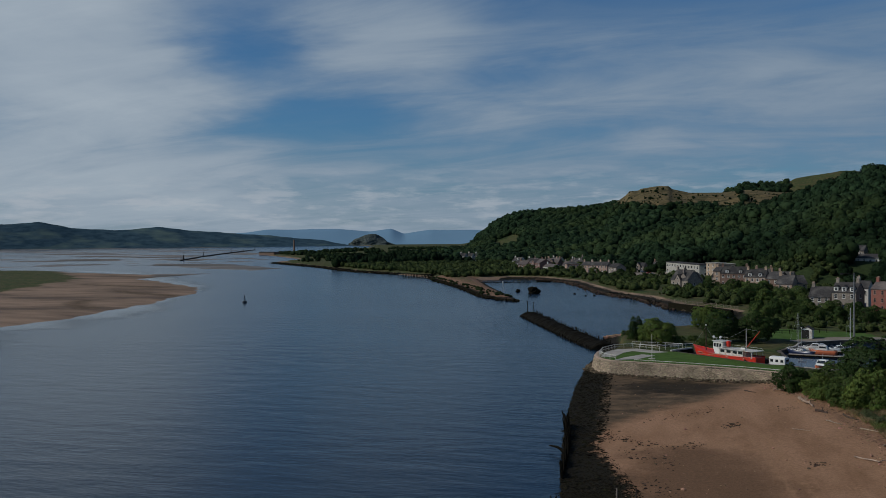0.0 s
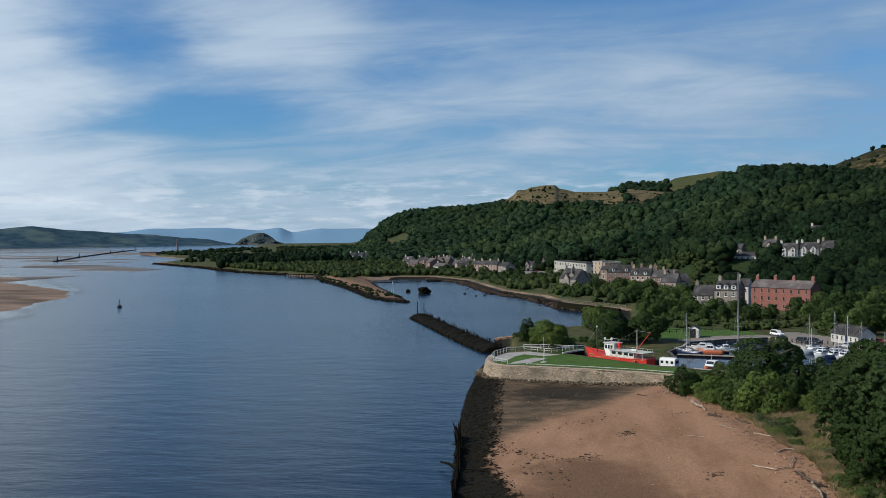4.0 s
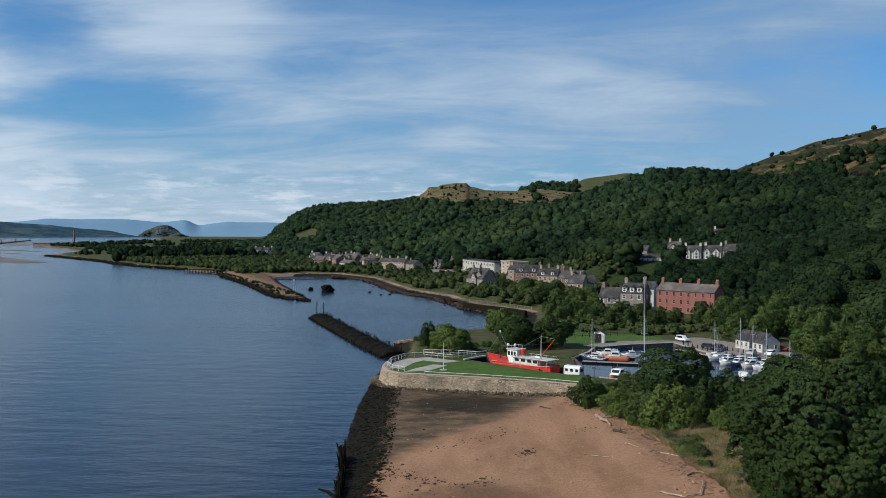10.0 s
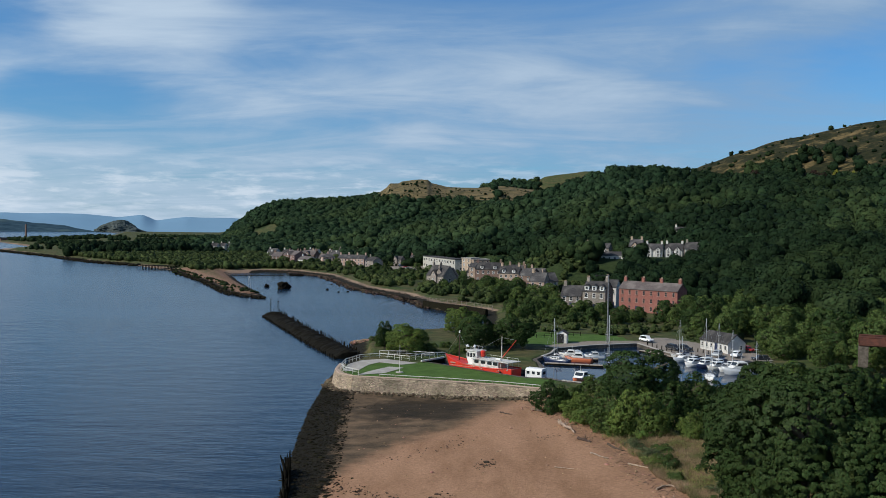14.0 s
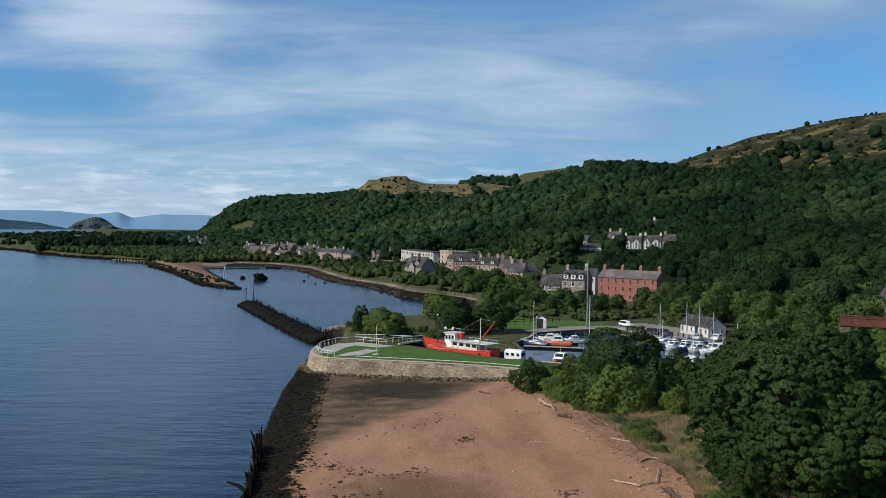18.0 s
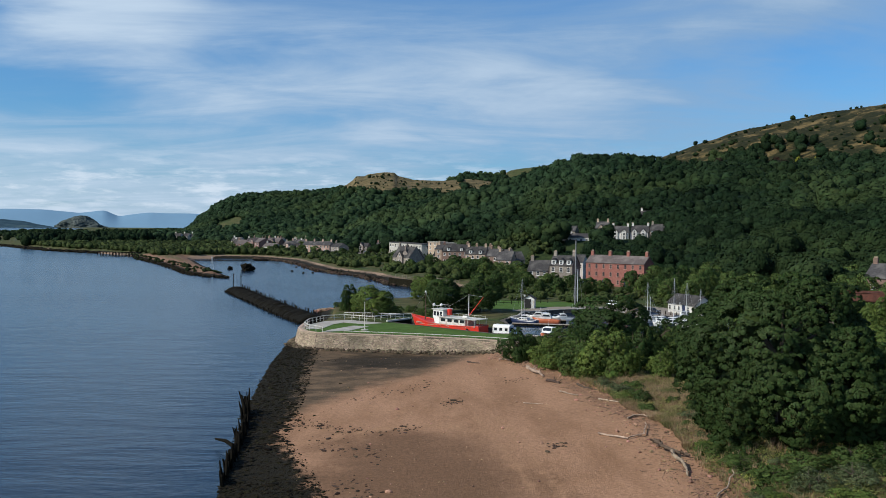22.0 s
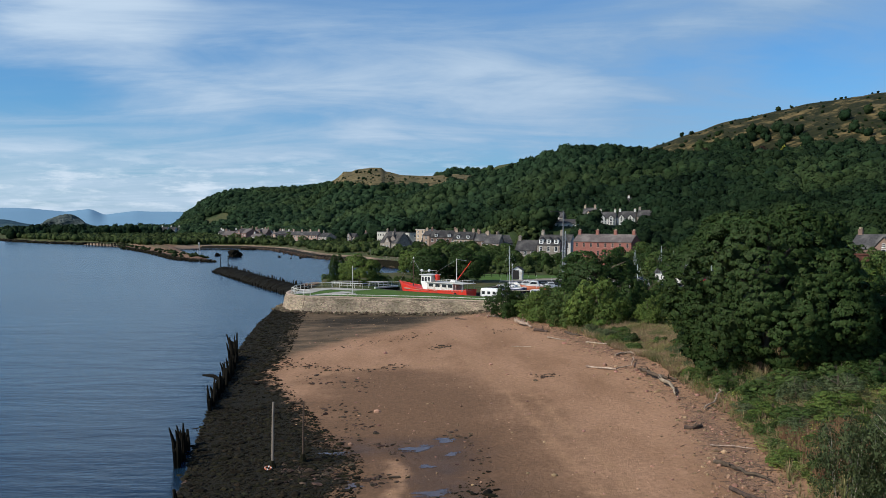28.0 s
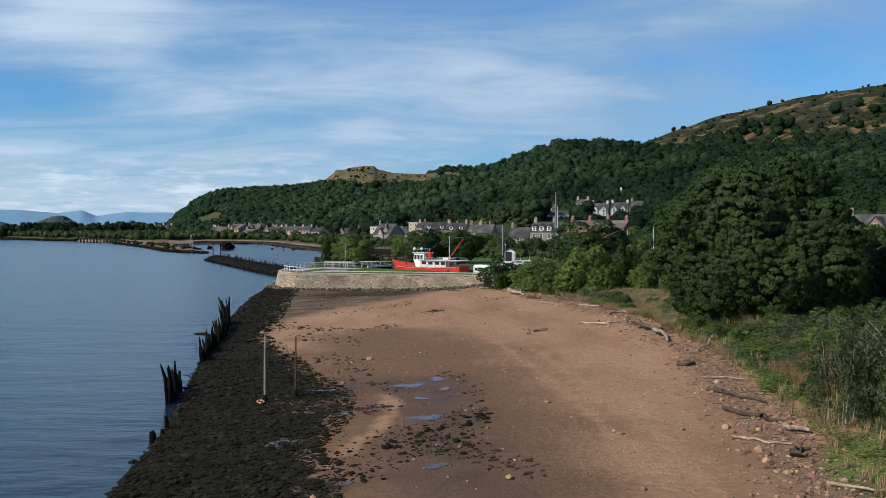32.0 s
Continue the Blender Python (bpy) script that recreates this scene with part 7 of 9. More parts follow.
def breakwater():
    b = thing("breakwater", "dark weed-covered timber breakwater with broken piles", "breakwater", pose(0, 0, 0))
    line = [(-28, 212), (-37, 232), (-46, 254), (-57, 281), (-67.5, 307)]
    pts = along(line, 1.0)
    bm = bmesh.new()
    rows = []
    rng = random.Random(4)
    for x, y, a, s in pts:
        nx, ny = -math.sin(a), math.cos(a)
        rows.append([bm.verts.new((x + nx * o + rng.uniform(-.25, .25), y + ny * o + rng.uniform(-.25, .25), z)) for o, z in ((3.4, -1), (3.0, 0.4), (1.6, 1.3 + rng.uniform(-.2, .2)), (-0.4, 1.75 + rng.uniform(-.25, .25)), (-2.4, 1.5 + rng.uniform(-.2, .2)), (-2.7, -1))])
    for p, q in zip(rows, rows[1:]):
        for k in range(5):
            bm.faces.new((p[k], p[k + 1], q[k + 1], q[k]))
    bm.faces.new(rows[0][::-1]), bm.faces.new(rows[-1])
    bmesh.ops.recalc_face_normals(bm, faces=bm.faces)
    P("rubble_core", bm, M["weed_timber"], b)
    for i, (x, y, a, s) in enumerate(pts):
        nx, ny = -math.sin(a), math.cos(a)
        for o, hi in ((-2.75, (1.3, 2.6)), (3.3, (0.3, 1.0))):
            if o > 0 and i % 2:
                continue
            h = rng.uniform(*hi) * (1 if rng.random() > 0.25 else 0.7)
            px, py = x + nx * o, y + ny * o
            P("stake", rod([(px, py, -1.2), (px + rng.uniform(-.1, .1), py + rng.uniform(-.1, .1), h)], [0.17, 0.12], 6, 0.1, i), M["weed_timber"], b)
    P("waling", rod([(x - (-math.sin(a)) * 2.95, y - math.cos(a) * 2.95, 1.0) for x, y, a, s in pts[::6]], 0.12, 5), M["weed_timber"], b)
    for x, y, h in ((-67.6, 306.2, 4.6), (-64.8, 304.6, 4.2)):
        m = thing("marker_post", "tall dark marker post on the breakwater end", "marker post", pose(x, y, 1.0), "marker posts")
        P("pole", rod([(0, 0, -1), (0, 0, h)], [0.16, 0.12], 6), M["weed_timber"], m)
        P("top_mark", rod([(0, 0, h), (0, 0, h + 0.35)], [0.26, 0.2], 6), M["weed_timber"], m)


breakwater()


def outer_works():
    rubble("spit_rocks", "dark weedy rocks along the edge of the spit", [(-88, 382), (-97, 388), (-112, 410), (-146, 488), (-190, 576), (-206, 613)], 2.6, 900, 0.25, 0.8, "rock", 31, 0.5)
    rubble("headland_rocks", "dark weedy rocks edging the headland", [(-254, 676), (-314, 728), (-416, 860), (-541, 1000)], 7, 900, 0.6, 1.6, "rock", 35, 0.8)
    rubble("bay_rocks", "dark weedy stones round the bay shore", [(0, 331), (-16, 351), (-31, 398), (-55, 442), (-90, 553), (-120, 598)], 4, 800, 0.2, 0.9, "dark_stone", 39, 0.5)
    rubble("point_rocks", "stones below the grassy point", [(-30, 236), (-24, 246), (-14, 253), (-3.6, 262), (5, 284)], 3, 500, 0.25, 0.7, "pale_rock", 43, 0.6)
    rubble("spit_scrub", "low rusty bushes and tussocks along the top of the spit", [(-98, 398), (-118, 436), (-142, 488), (-170, 540), (-196, 590)], 6, 130, 0.3, 1.2, "scrub_leaf", 51, 2.3, "bushes")
    # timber jetty on the outer shore
    j = thing("jetty", "derelict dark timber jetty on many legs", "jetty", pose(-221, 627, 0, 0, 0, -20))
    P("deck", boxed(-17, 17, -3.2, 3.2, 2.3, 2.7), M["weed_timber"], j)
    for k in range(13):
        for y in (-2.8, 2.8):
            P("leg", rod([(-16.5 + k * 2.75, y, -1), (-16.5 + k * 2.75, y, 2.4)], 0.25, 6), M["weed_timber"], j)
    # hulks and wreck lumps lying in the bay
    rng = random.Random(11)
    for x, y, L, rz, lab in ((-42, 430, 30, -48, "rotting dark barge hulk lying on the shore"), (-26, 384, 13, -60, "dark broken hulk on the mud"), (-95, 572, 16, -40, "sunken dark hulk in shallow water"), (-110, 566, 10, -10, "low dark wreck timbers in the water")):
        w = thing("hulk", lab, "wreck", pose(x, y, 0, 0, 0, rz), "wrecks in the bay")
        bm, secs = hull_bm(L, L * 0.24, 0.5, 1.3, 0.8, 1.0, fine=1.8, transom=0.8, rake=0.05, n=12)
        for v in bm.verts:
            v.co += Vector((rng.uniform(-.2, .2), rng.uniform(-.2, .2), rng.uniform(-.3, .25)))
        P("hull", bm, M["weed_timber"], w)
        for k in range(9):
            xx = -L * 0.4 + k * L * 0.1
            P("rib", rod([(xx, -L * 0.1, 0.4), (xx, -L * 0.115, rng.uniform(1.0, 2.0))], 0.12, 5), M["weed_timber"], w)
    for x, y, r in ((-92.3, 443, 3.2), (-103.5, 455, 1.5), (-70, 441, 0.7), (-58, 428, 0.6), (-62, 425, 0.5)):
        v, f = ico(3, int(r * 10), 0.35, 1.8)
        v = v * np.array([r, r * 0.8, r * 0.75])
        ob = tagged(new("dolphin_stump", mesh_from("dolphin_stump", v, f, M["weed_timber"])), "dark weedy stump of an old mooring standing in the bay", "mooring stump", "mooring stumps")
        ob.matrix_world = pose(x, y, r * 0.3, 0, 0, r * 50)
    bo = thing("boom", "thin dark floating boom across the bay", "boom", pose(0, 0, 0))
    P("float_line", rod([(-148, 553, 0.1), (-132, 558, 0.12), (-117, 562, 0.1)], 0.25, 6), M["weed_timber"], bo)
    bu = thing("buoy", "dark navigation buoy with lattice top in the river", "buoy", pose(-214, 351, 0))
    P("float", rod([(0, 0, -0.5), (0, 0, 0.2), (0, 0, 0.7), (0, 0, 1.0)], [0.9, 1.1, 1.0, 0.4], 14), M["dark_hull"], bu)
    for a in (0, 2.1, 4.2):
        P("leg", rod([(0.5 * math.cos(a), 0.5 * math.sin(a), 0.9), (0.1 * math.cos(a), 0.1 * math.sin(a), 3.0)], 0.07, 5), M["dark_hull"], bu)
    P("top_mark", rod([(0, 0, 2.9), (0, 0, 3.5)], [0.35, 0.15], 8), M["dark_hull"], bu)
    # lattice beacon on the spit end
    be = thing("beacon", "slim white lattice beacon on the spit", "beacon", pose(-104, 421, 1.6))
    for sx, sy in ((-1, -1), (1, -1), (1, 1), (-1, 1)):
        P("leg", rod([(0.6 * sx, 0.6 * sy, 0), (0.2 * sx, 0.2 * sy, 5.2)], 0.05, 4), M["steel"], be)
    P("lamp", rod([(0, 0, 5.2), (0, 0, 5.9)], [0.25, 0.25], 8), M["white_paint"], be)
    # beacons along the training wall and far chimney
    tw = thing("training_wall", "long low stone training wall in the estuary", "wall", pose(0, 0, 0), kind="")
    P("stones", rod([(-760, 1120, -0.6), (-900, 1400, -0.5), (-1080, 1800, -0.4), (-1332, 2369, -0.4)], [2.5, 2.5, 3, 3], 6), M["rock"], tw)
    for x, y in ((-775, 1150), (-905, 1410), (-1090, 1825), (-1200, 2070), (-1335, 2375)):
        b2 = thing("beacon", "dark marker beacon on the training wall", "beacon", pose(x, y, 0.3), "river beacons")
        P("tower", rod([(0, 0, 0), (0, 0, 6)], [1.3, 0.5], 8), M["weed_timber"], b2)
        P("cage", rod([(0, 0, 6), (0, 0, 8)], [0.9, 0.7], 8), M["weed_timber"], b2)
    c = thing("chimney_stack", "tall thin chimney stack on the headland", "chimney", pose(-886, 1743, 1.5))
    P("stack", rod([(0, 0, 0), (0, 0, 29)], [2.2, 1.5], 12), M["brown_brick"], c)
    sh = thing("dock_shed", "long low dark shed on the old dock", "shed", pose(-845, 1552, 0.5, 0, 0, -30))
    P("wall", boxed(-28, 28, -6, 6, 0, 4.5), M["brown_brick"], sh)
    P("roof", prism(bmesh.new(), [(-29, 4.5), (29, 4.5), (27, 6.5), (-27, 6.5)], -6.6, 6.6), M["slate"], sh)


outer_works()


# ---- beach ----
def log(points, r, label, material="drift", stubs=2, seed=0, root=False):
    """A driftwood trunk: bent, tapering, with stubs of branches; points in plan with height over the sand."""
    t = thing("driftwood_log", label, "driftwood", pose(0, 0, 0), "driftwood on the beach")
    rng = random.Random(seed)
    pts = []
    raw = [Vector((x, y, gz(x, y) + z)) for x, y, z in points]
    for a, b in zip(raw, raw[1:]):
        for k in range(4):
            q = a.lerp(b, k / 4)
            pts.append(q + Vector((rng.uniform(-1, 1), rng.uniform(-1, 1), rng.uniform(-0.2, 0.5))) * (r * 0.7 + (b - a).length * 0.035))
    pts.append(raw[-1])
    r *= 0.78
    rad = [r * (1.1 - 0.6 * i / (len(pts) - 1)) for i in range(len(pts))]
    P("trunk", rod(pts, rad, 8, 0.16, seed), M[material], t)
    for k in range(stubs):
        i = rng.randrange(1, len(pts) - 1)
        d = Vector((rng.uniform(-1, 1), rng.uniform(-1, 1), rng.uniform(0.1, 0.8))).normalized()
        P("branch_stub", rod([pts[i], pts[i] + d * r * 1.8, pts[i] + d * r * 3 + Vector((0, 0, r * 0.4))], [rad[i] * 0.5, rad[i] * 0.35, rad[i] * 0.15], 6, 0.1, k), M[material], t)
    if root:
        for k in range(7):
            a = k * 0.9
            d = Vector((math.cos(a), math.sin(a), rng.uniform(-0.1, 0.9)))
            P("root", rod([pts[0], pts[0] + d * r * 1.0, pts[0] + d * r * 1.8 + Vector((rng.uniform(-.2, .2), rng.uniform(-.2, .2), -0.1))], [r * 0.6, r * 0.35, r * 0.12], 6, 0.15, k), M[material], t)
    return t


def driftwood():
    L = "bleached driftwood log lying on the sand"
    log([(14.2, 136.0, 0.45), (14.9, 133.5, 0.35), (15.6, 130.8, 0.15)], 0.32, "large pale driftwood trunk with broken branches", stubs=4, seed=1, root=True)
    log([(15.5, 127.5, 0.15), (17.2, 125.5, 0.1)], 0.3, "dark rotting tree stump beside the pale trunk", "drift_dark", 3, 2)
    log([(17.2, 97.3, 0.15), (19.5, 94.8, 0.12), (21.5, 96.0, 0.2), (22.6, 100.5, 0.3)], 0.12, L, stubs=2, seed=3)
    log([(21.5, 103.6, 0.12), (22.8, 104.8, 0.16), (24.4, 103.2, 0.12)], 0.14, L, stubs=1, seed=4)
    log([(21.4, 92.0, 0.35), (22.6, 88.5, 0.4), (23.6, 87.5, 0.3)], 0.24, "dark uprooted tree stump with tangled roots", "drift_dark", 3, 5, True)
    log([(22.0, 88.0, 0.55), (22.1, 84.5, 0.4), (21.8, 82.0, 0.2)], 0.2, "pale stripped trunk leaning on a dark stump", stubs=1, seed=6)
    log([(22.4, 76.0, 0.15), (24.2, 78.5, 0.35), (26.5, 83.5, 0.3), (28.2, 87.8, 0.4)], 0.09, "long pale branch lying up the grassy bank", stubs=2, seed=7)
    log([(19.4, 70.6, 0.1), (20.6, 70.9, 0.12)], 0.22, "short dark driftwood lump on the shingle", "drift_dark", 3, 8)
    log([(18.6, 62.2, 0.12), (19.4, 60.0, 0.15), (20.4, 57.6, 0.12)], 0.16, "dark weathered branch on the shingle", "drift_dark", 3, 9)
    log([(17.7, 56.8, 0.1), (18.2, 54.9, 0.12), (18.9, 54.2, 0.14), (19.4, 52.4, 0.08)], 0.16, "dark split log half buried in shingle", "drift_dark", 2, 10)
    log([(16.0, 50.6, 0.06), (16.8, 50.0, 0.08), (17.3, 49.2, 0.08), (18.2, 48.9, 0.06)], 0.09, L, stubs=0, seed=11)
    log([(19.0, 51.6, 0.2), (19.8, 50.6, 0.2)], 0.17, "pale rotten stump at the edge of the grass", "drift", 3, 12, True)
    log([(17.3, 46.8, 0.2), (18.2, 47.0, 0.35)], 0.2, "dark broken stump standing in shingle", "drift_dark", 3, 13)
    log([(17.0, 42.6, 0.1), (18.2, 41.4, 0.1), (19.4, 40.9, 0.1)], 0.085, "bleached grey plank log at the grass edge", stubs=0, seed=14)
    log([(19.4, 66.0, 0.1), (22.0, 64.5, 0.12)], 0.07, "thin pale stick on the shingle", stubs=1, seed=15)
    log([(16.4, 119.6, 0.1), (18.2, 117.0, 0.1)], 0.14, L, stubs=1, seed=16)
    log([(19.2, 123.6, 0.1), (20.6, 120.6, 0.1)], 0.2, "dark log lying under the bushes", "drift_dark", 1, 17)
    log([(20.3, 114.0, 0.1), (22.4, 112.0, 0.1)], 0.12, L, stubs=1, seed=18)
    log([(5.5, 146.0, 0.1), (7.4, 144.5, 0.1)], 0.14, "small dark log near the sea wall", "drift_dark", 1, 19)
    log([(10.5, 147.5, 0.1), (12.4, 146.0, 0.1)], 0.16, "small pale log near the sea wall", "drift", 2, 20)
    log([(11.2, 113.5, 0.06), (13.4, 112.6, 0.06)], 0.06, "thin pale branch on the sand", stubs=2, seed=21)


driftwood()


def posts_and_stumps():
    for x, y, h, pale in ((-9.1, 65.4, 4.3, True), (-7.3, 66.6, 4.0, False)):
        p = thing("mooring_post", "tall weathered timber post standing on the foreshore", "post", pose(x, y, gz(x, y)), "foreshore posts")
        P("shaft", rod([(0, 0, -0.4), (0.01, 0, h * 0.5), (0.03, 0, h)], [0.085, 0.08, 0.07] if pale else [0.065, 0.06, 0.05], 8, 0.05), M["timber" if pale else "drift_dark"], p)
        P("weed_skirt", rod([(0, 0, -0.1), (0, 0, 0.5)], [0.26, 0.12], 8, 0.2), M["rock"], p)
    ring = bmesh.new()
    n, k = 20, 8
    vs = [[ring.verts.new(((0.38 + 0.09 * math.cos(b)) * math.cos(a), (0.38 + 0.09 * math.cos(b)) * math.sin(a), 0.09 * math.sin(b))) for b in [j * 2 * math.pi / k for j in range(k)]] for a in [i * 2 * math.pi / n for i in range(n)]]
    for i in range(n):
        for j in range(k):
            ring.faces.new((vs[i][j], vs[(i + 1) % n][j], vs[(i + 1) % n][(j + 1) % k], vs[i][(j + 1) % k]))
    lb = thing("lifebuoy", "faded orange lifebuoy lying at the foot of a post", "lifebuoy", pose(-9.3, 64.9, gz(-9.3, 64.9) + 0.16, 12, 6, 0) @ Matrix.Diagonal((0.55, 0.55, 0.55, 1)))
    P("ring", ring, M["orange"], lb, smooth=True)
    for a in (0, 90, 180, 270):
        ob = P("band", rod([(0.36, -0.07, 0), (0.36, 0.07, 0)], 0.11, 8), M["white_paint"], lb)
        ob.matrix_local = pose(0, 0, 0, 0, 0, a)
    # broken timber revetment along the water's edge
    rng = random.Random(21)
    for line, n, hmax, lab in (([(-17.6, 84), (-18.6, 92), (-19.6, 101), (-20.6, 108)], 30, 2.5, "broken dark timber revetment leaning over the water"),
                               ([(-15.6, 66.5), (-16.0, 69), (-16.3, 72.5)], 11, 2.6, "cluster of jagged dark timber piles"),
                               ([(-20.8, 108), (-22.0, 115)], 16, 3.7, "group of tall splintered timber stakes"),
                               ([(-13.2, 56), (-14.0, 60)], 4, 1.0, "low worn timber stumps at the water")):
        g = thing("timber_revetment", lab, "revetment", pose(0, 0, 0), "revetment remains")
        pts = along(line, 0.25)
        for k in range(n):
            x, y, a, s = pts[int(k / n * (len(pts) - 1))]
            h = hmax * rng.uniform(0.4, 1.0) ** 1.3
            lean = rng.uniform(-0.35, 0.05), rng.uniform(-0.25, 0.45)
            x += rng.uniform(-.3, .3)
            P("stake", rod([(x, y, -0.6), (x + lean[0] * h * 0.3, y + lean[1] * h * 0.3, h * 0.6), (x + lean[0] * h * 0.7, y + lean[1] * h * 0.6, h)], [0.16, rng.uniform(0.1, 0.16), rng.uniform(0.03, 0.08)], 6, 0.25, k), M["weed_timber"], g)
        # the planks that still stand between the stakes, rotted to a ragged top
        for k, (x, y, a, run) in enumerate(along(line, 0.27) if n > 6 else ()):
            h = hmax * (0.36 + 0.13 * math.sin(run * 0.8 + hmax) + rng.uniform(-0.10, 0.14))
            w, lean = rng.uniform(0.13, 0.17), -0.16 * h + rng.uniform(-0.08, 0.08)
            prof = [(-w, -0.8), (w, -0.8), (w * 0.9, h * rng.uniform(0.75, 1.0)), (w * 0.2, h), (-w * 0.8, h * rng.uniform(0.7, 0.95))]
            bm = prism(bmesh.new(), prof, -0.07, 0.07)
            for v in bm.verts:
                v.co.y += -lean * max(v.co.z, 0) / h
            ob = P("plank", bm, M["weed_timber"], g)
            ob.matrix_local = pose(x + rng.uniform(-0.1, 0.1), y, 0, 0, 0, math.degrees(a) + rng.uniform(-9, 9))
    g = thing("timber_revetment", "weedy timber stub sticking out into the water", "revetment", pose(0, 0, 0), "revetment remains")
    P("beam", rod([(-19.0, 95.5, 0.5), (-20.4, 96.8, 0.9), (-21.8, 98.4, 0.7)], [0.2, 0.16, 0.1], 6, 0.2), M["weed_timber"], g)


posts_and_stumps()


def foreshore():
    rng = np.random.default_rng(17)
    # weedy cobbles
    n = 210000
    y = 30 + (178 - 30) * rng.uniform(0, 1, n) ** 1.5
    x = rng.uniform(-30, 12, n)
    s = signed(x, y, WEED)
    z = ground_height(x, y)
    patch = wavy(x, y, 4.5, 0.3) + rng.uniform(-0.5, 0.5, n)
    keep = ((s > -1.0) | ((s > -9) & (patch > 0.62) & (y < 75)) | ((s > -6) & (patch > 0.75))) & (z > -0.35) & (z < 2.0) & ((s + rng.uniform(0, 5, n) > 0.5) | (s < -1)) & (rng.uniform(0, 1, n) < np.where(y > 85, 0.45, 1.0) * np.where(s < -1.5, 0.4, 1.0))
    x, y, z = x[keep], y[keep], z[keep]
    r = np.clip(rng.lognormal(-3.0, 0.6, len(x)), 0.03, 0.3) * np.where(y > 95, 1.3, 1.0)
    rows = np.stack([x, y, z + r * 0.15, rng.uniform(0, 6.3, len(x)), r * rng.uniform(0.9, 1.9, len(x)), r, r * rng.uniform(0.3, 0.55, len(x))], -1)
    v, f = join_arrays([repeat(ico(1, 60 + q, 0.35, 2.0), rows[q::5]) for q in range(5)])
    tagged(new("weedy_rocks", mesh_from("weedy_rocks", v, f, M["rock"])), "dark seaweed-covered cobbles along the foreshore", "rocks", kind="stuff")
    # scattered stones and shingle on the sand
    n = 70000
    y = 34 + 126 * rng.uniform(0, 1, n) ** 1.6
    x = rng.uniform(-16, 26, n)
    nb = signed(x, y, BACK)
    z = ground_height(x, y)
    near_edge = np.exp(-((nb + 2.2) / 2.6) ** 2)
    p = np.where(inside(x, y, BEACH) & (z > 0.2) & (nb < 0.6) & (signed(x, y, WEED) < 1), 0.022 + 0.8 * near_edge ** 1.5 + 0.05 * (wavy(x, y, 9.0, 2.0) > 0.62), 0)
    keep = rng.uniform(0, 1, n) < p
    x, y, z = x[keep], y[keep], z[keep]
    r = np.clip(rng.lognormal(-3.15, 0.6, len(x)), 0.02, 0.22)
    rows = np.stack([x, y, z + r * 0.2, rng.uniform(0, 6.3, len(x)), r * rng.uniform(0.9, 1.6, len(x)), r, r * rng.uniform(0.5, 0.9, len(x))], -1)
    v, f = join_arrays([repeat(ico(1, 80 + q, 0.3, 2.0), rows[q::4]) for q in range(4)])
    tagged(new("shingle", mesh_from("shingle", v, f, M["pale_rock"])), "loose stones and shingle scattered over the sand", "stones", kind="stuff")
    # dark stones gathered in groups and strings
    groups = []
    for line, many, wide in (([(1.4, 115.4), (3.8, 116.0)], 46, 0.8), ([(11.6, 93.2), (13.2, 93.8)], 34, 0.7), ([(-14, 107), (-9, 103), (-5, 101.6), (-1, 103.5)], 150, 0.9), ([(-12, 98), (-7, 95), (-4, 92)], 70, 1.2),
                             ([(-7, 84), (-5, 78), (-3.5, 72)], 110, 1.5), ([(2.4, 73), (4.2, 69), (4.4, 64)], 60, 1.1), ([(0.5, 54), (3.5, 50.5), (6, 47)], 130, 1.0), ([(10, 128), (13, 131)], 30, 1.2), ([(-8.2, 64.6), (-6, 63.6), (-4.6, 62.8)], 150, 1.0), ([(-4, 61), (-1, 62.4)], 70, 0.9), ([(-3, 70), (0.5, 66)], 40, 1.0), ([(-10, 120), (-4, 124), (2, 131)], 70, 1.3)):
        pts = along(line, 0.3)
        for k in range(many):
            px, py, a, s = pts[int(rng.uniform(0, len(pts) - 0.01))]
            groups.append((px + rng.normal(0, wide * 0.5), py + rng.normal(0, wide), float(np.clip(rng.lognormal(-2.5, 0.45), 0.04, 0.26))))
    groups = np.array(groups)
    x, y, r = groups.T
    rows = np.stack([x, y, ground_height(x, y) + r * 0.1, rng.uniform(0, 6.3, len(x)), r * rng.uniform(1.0, 2.0, len(x)), r, r * rng.uniform(0.35, 0.6, len(x))], -1)
    v, f = join_arrays([repeat(ico(1, 90 + q, 0.35, 2.0), rows[q::3]) for q in range(3)])
    tagged(new("dark_stones", mesh_from("dark_stones", v, f, M["dark_stone"])), "dark wet stones and weed lying in groups on the sand", "stones", kind="stuff")
    # strandline sticks
    m = 1900
    y = 36 + 120 * rng.uniform(0, 1, m) ** 1.4
    xs = np.interp(y, [30, 41, 52, 64, 80, 102, 124, 139, 150, 165], [17, 18.5, 20.5, 22.3, 24.2, 24.4, 20.5, 17, 13.5, 13]) - np.abs(rng.normal(1.4, 1.4, m))
    unit = np.array([[-1, -1, 0], [1, -1, 0], [0, 1, 0], [-1, -1, 1], [1, -1, 1], [0, 1, 1]], float) * [0.5, 0.5, 1]
    tri = np.array([[0, 1, 4], [0, 4, 3], [1, 2, 5], [1, 5, 4], [2, 0, 3], [2, 3, 5]])
    lie = unit[:, [2, 0, 1]] - np.array([0.5, 0, 0])
    z = ground_height(xs, y)
    ln = rng.uniform(0.1, 0.7, m)
    rows = np.stack([xs, y, z + 0.03, rng.uniform(0, 6.3, m), ln, ln * 0.03 + 0.012, ln * 0.03 + 0.012], -1)
    v, f = repeat((lie, tri), rows)
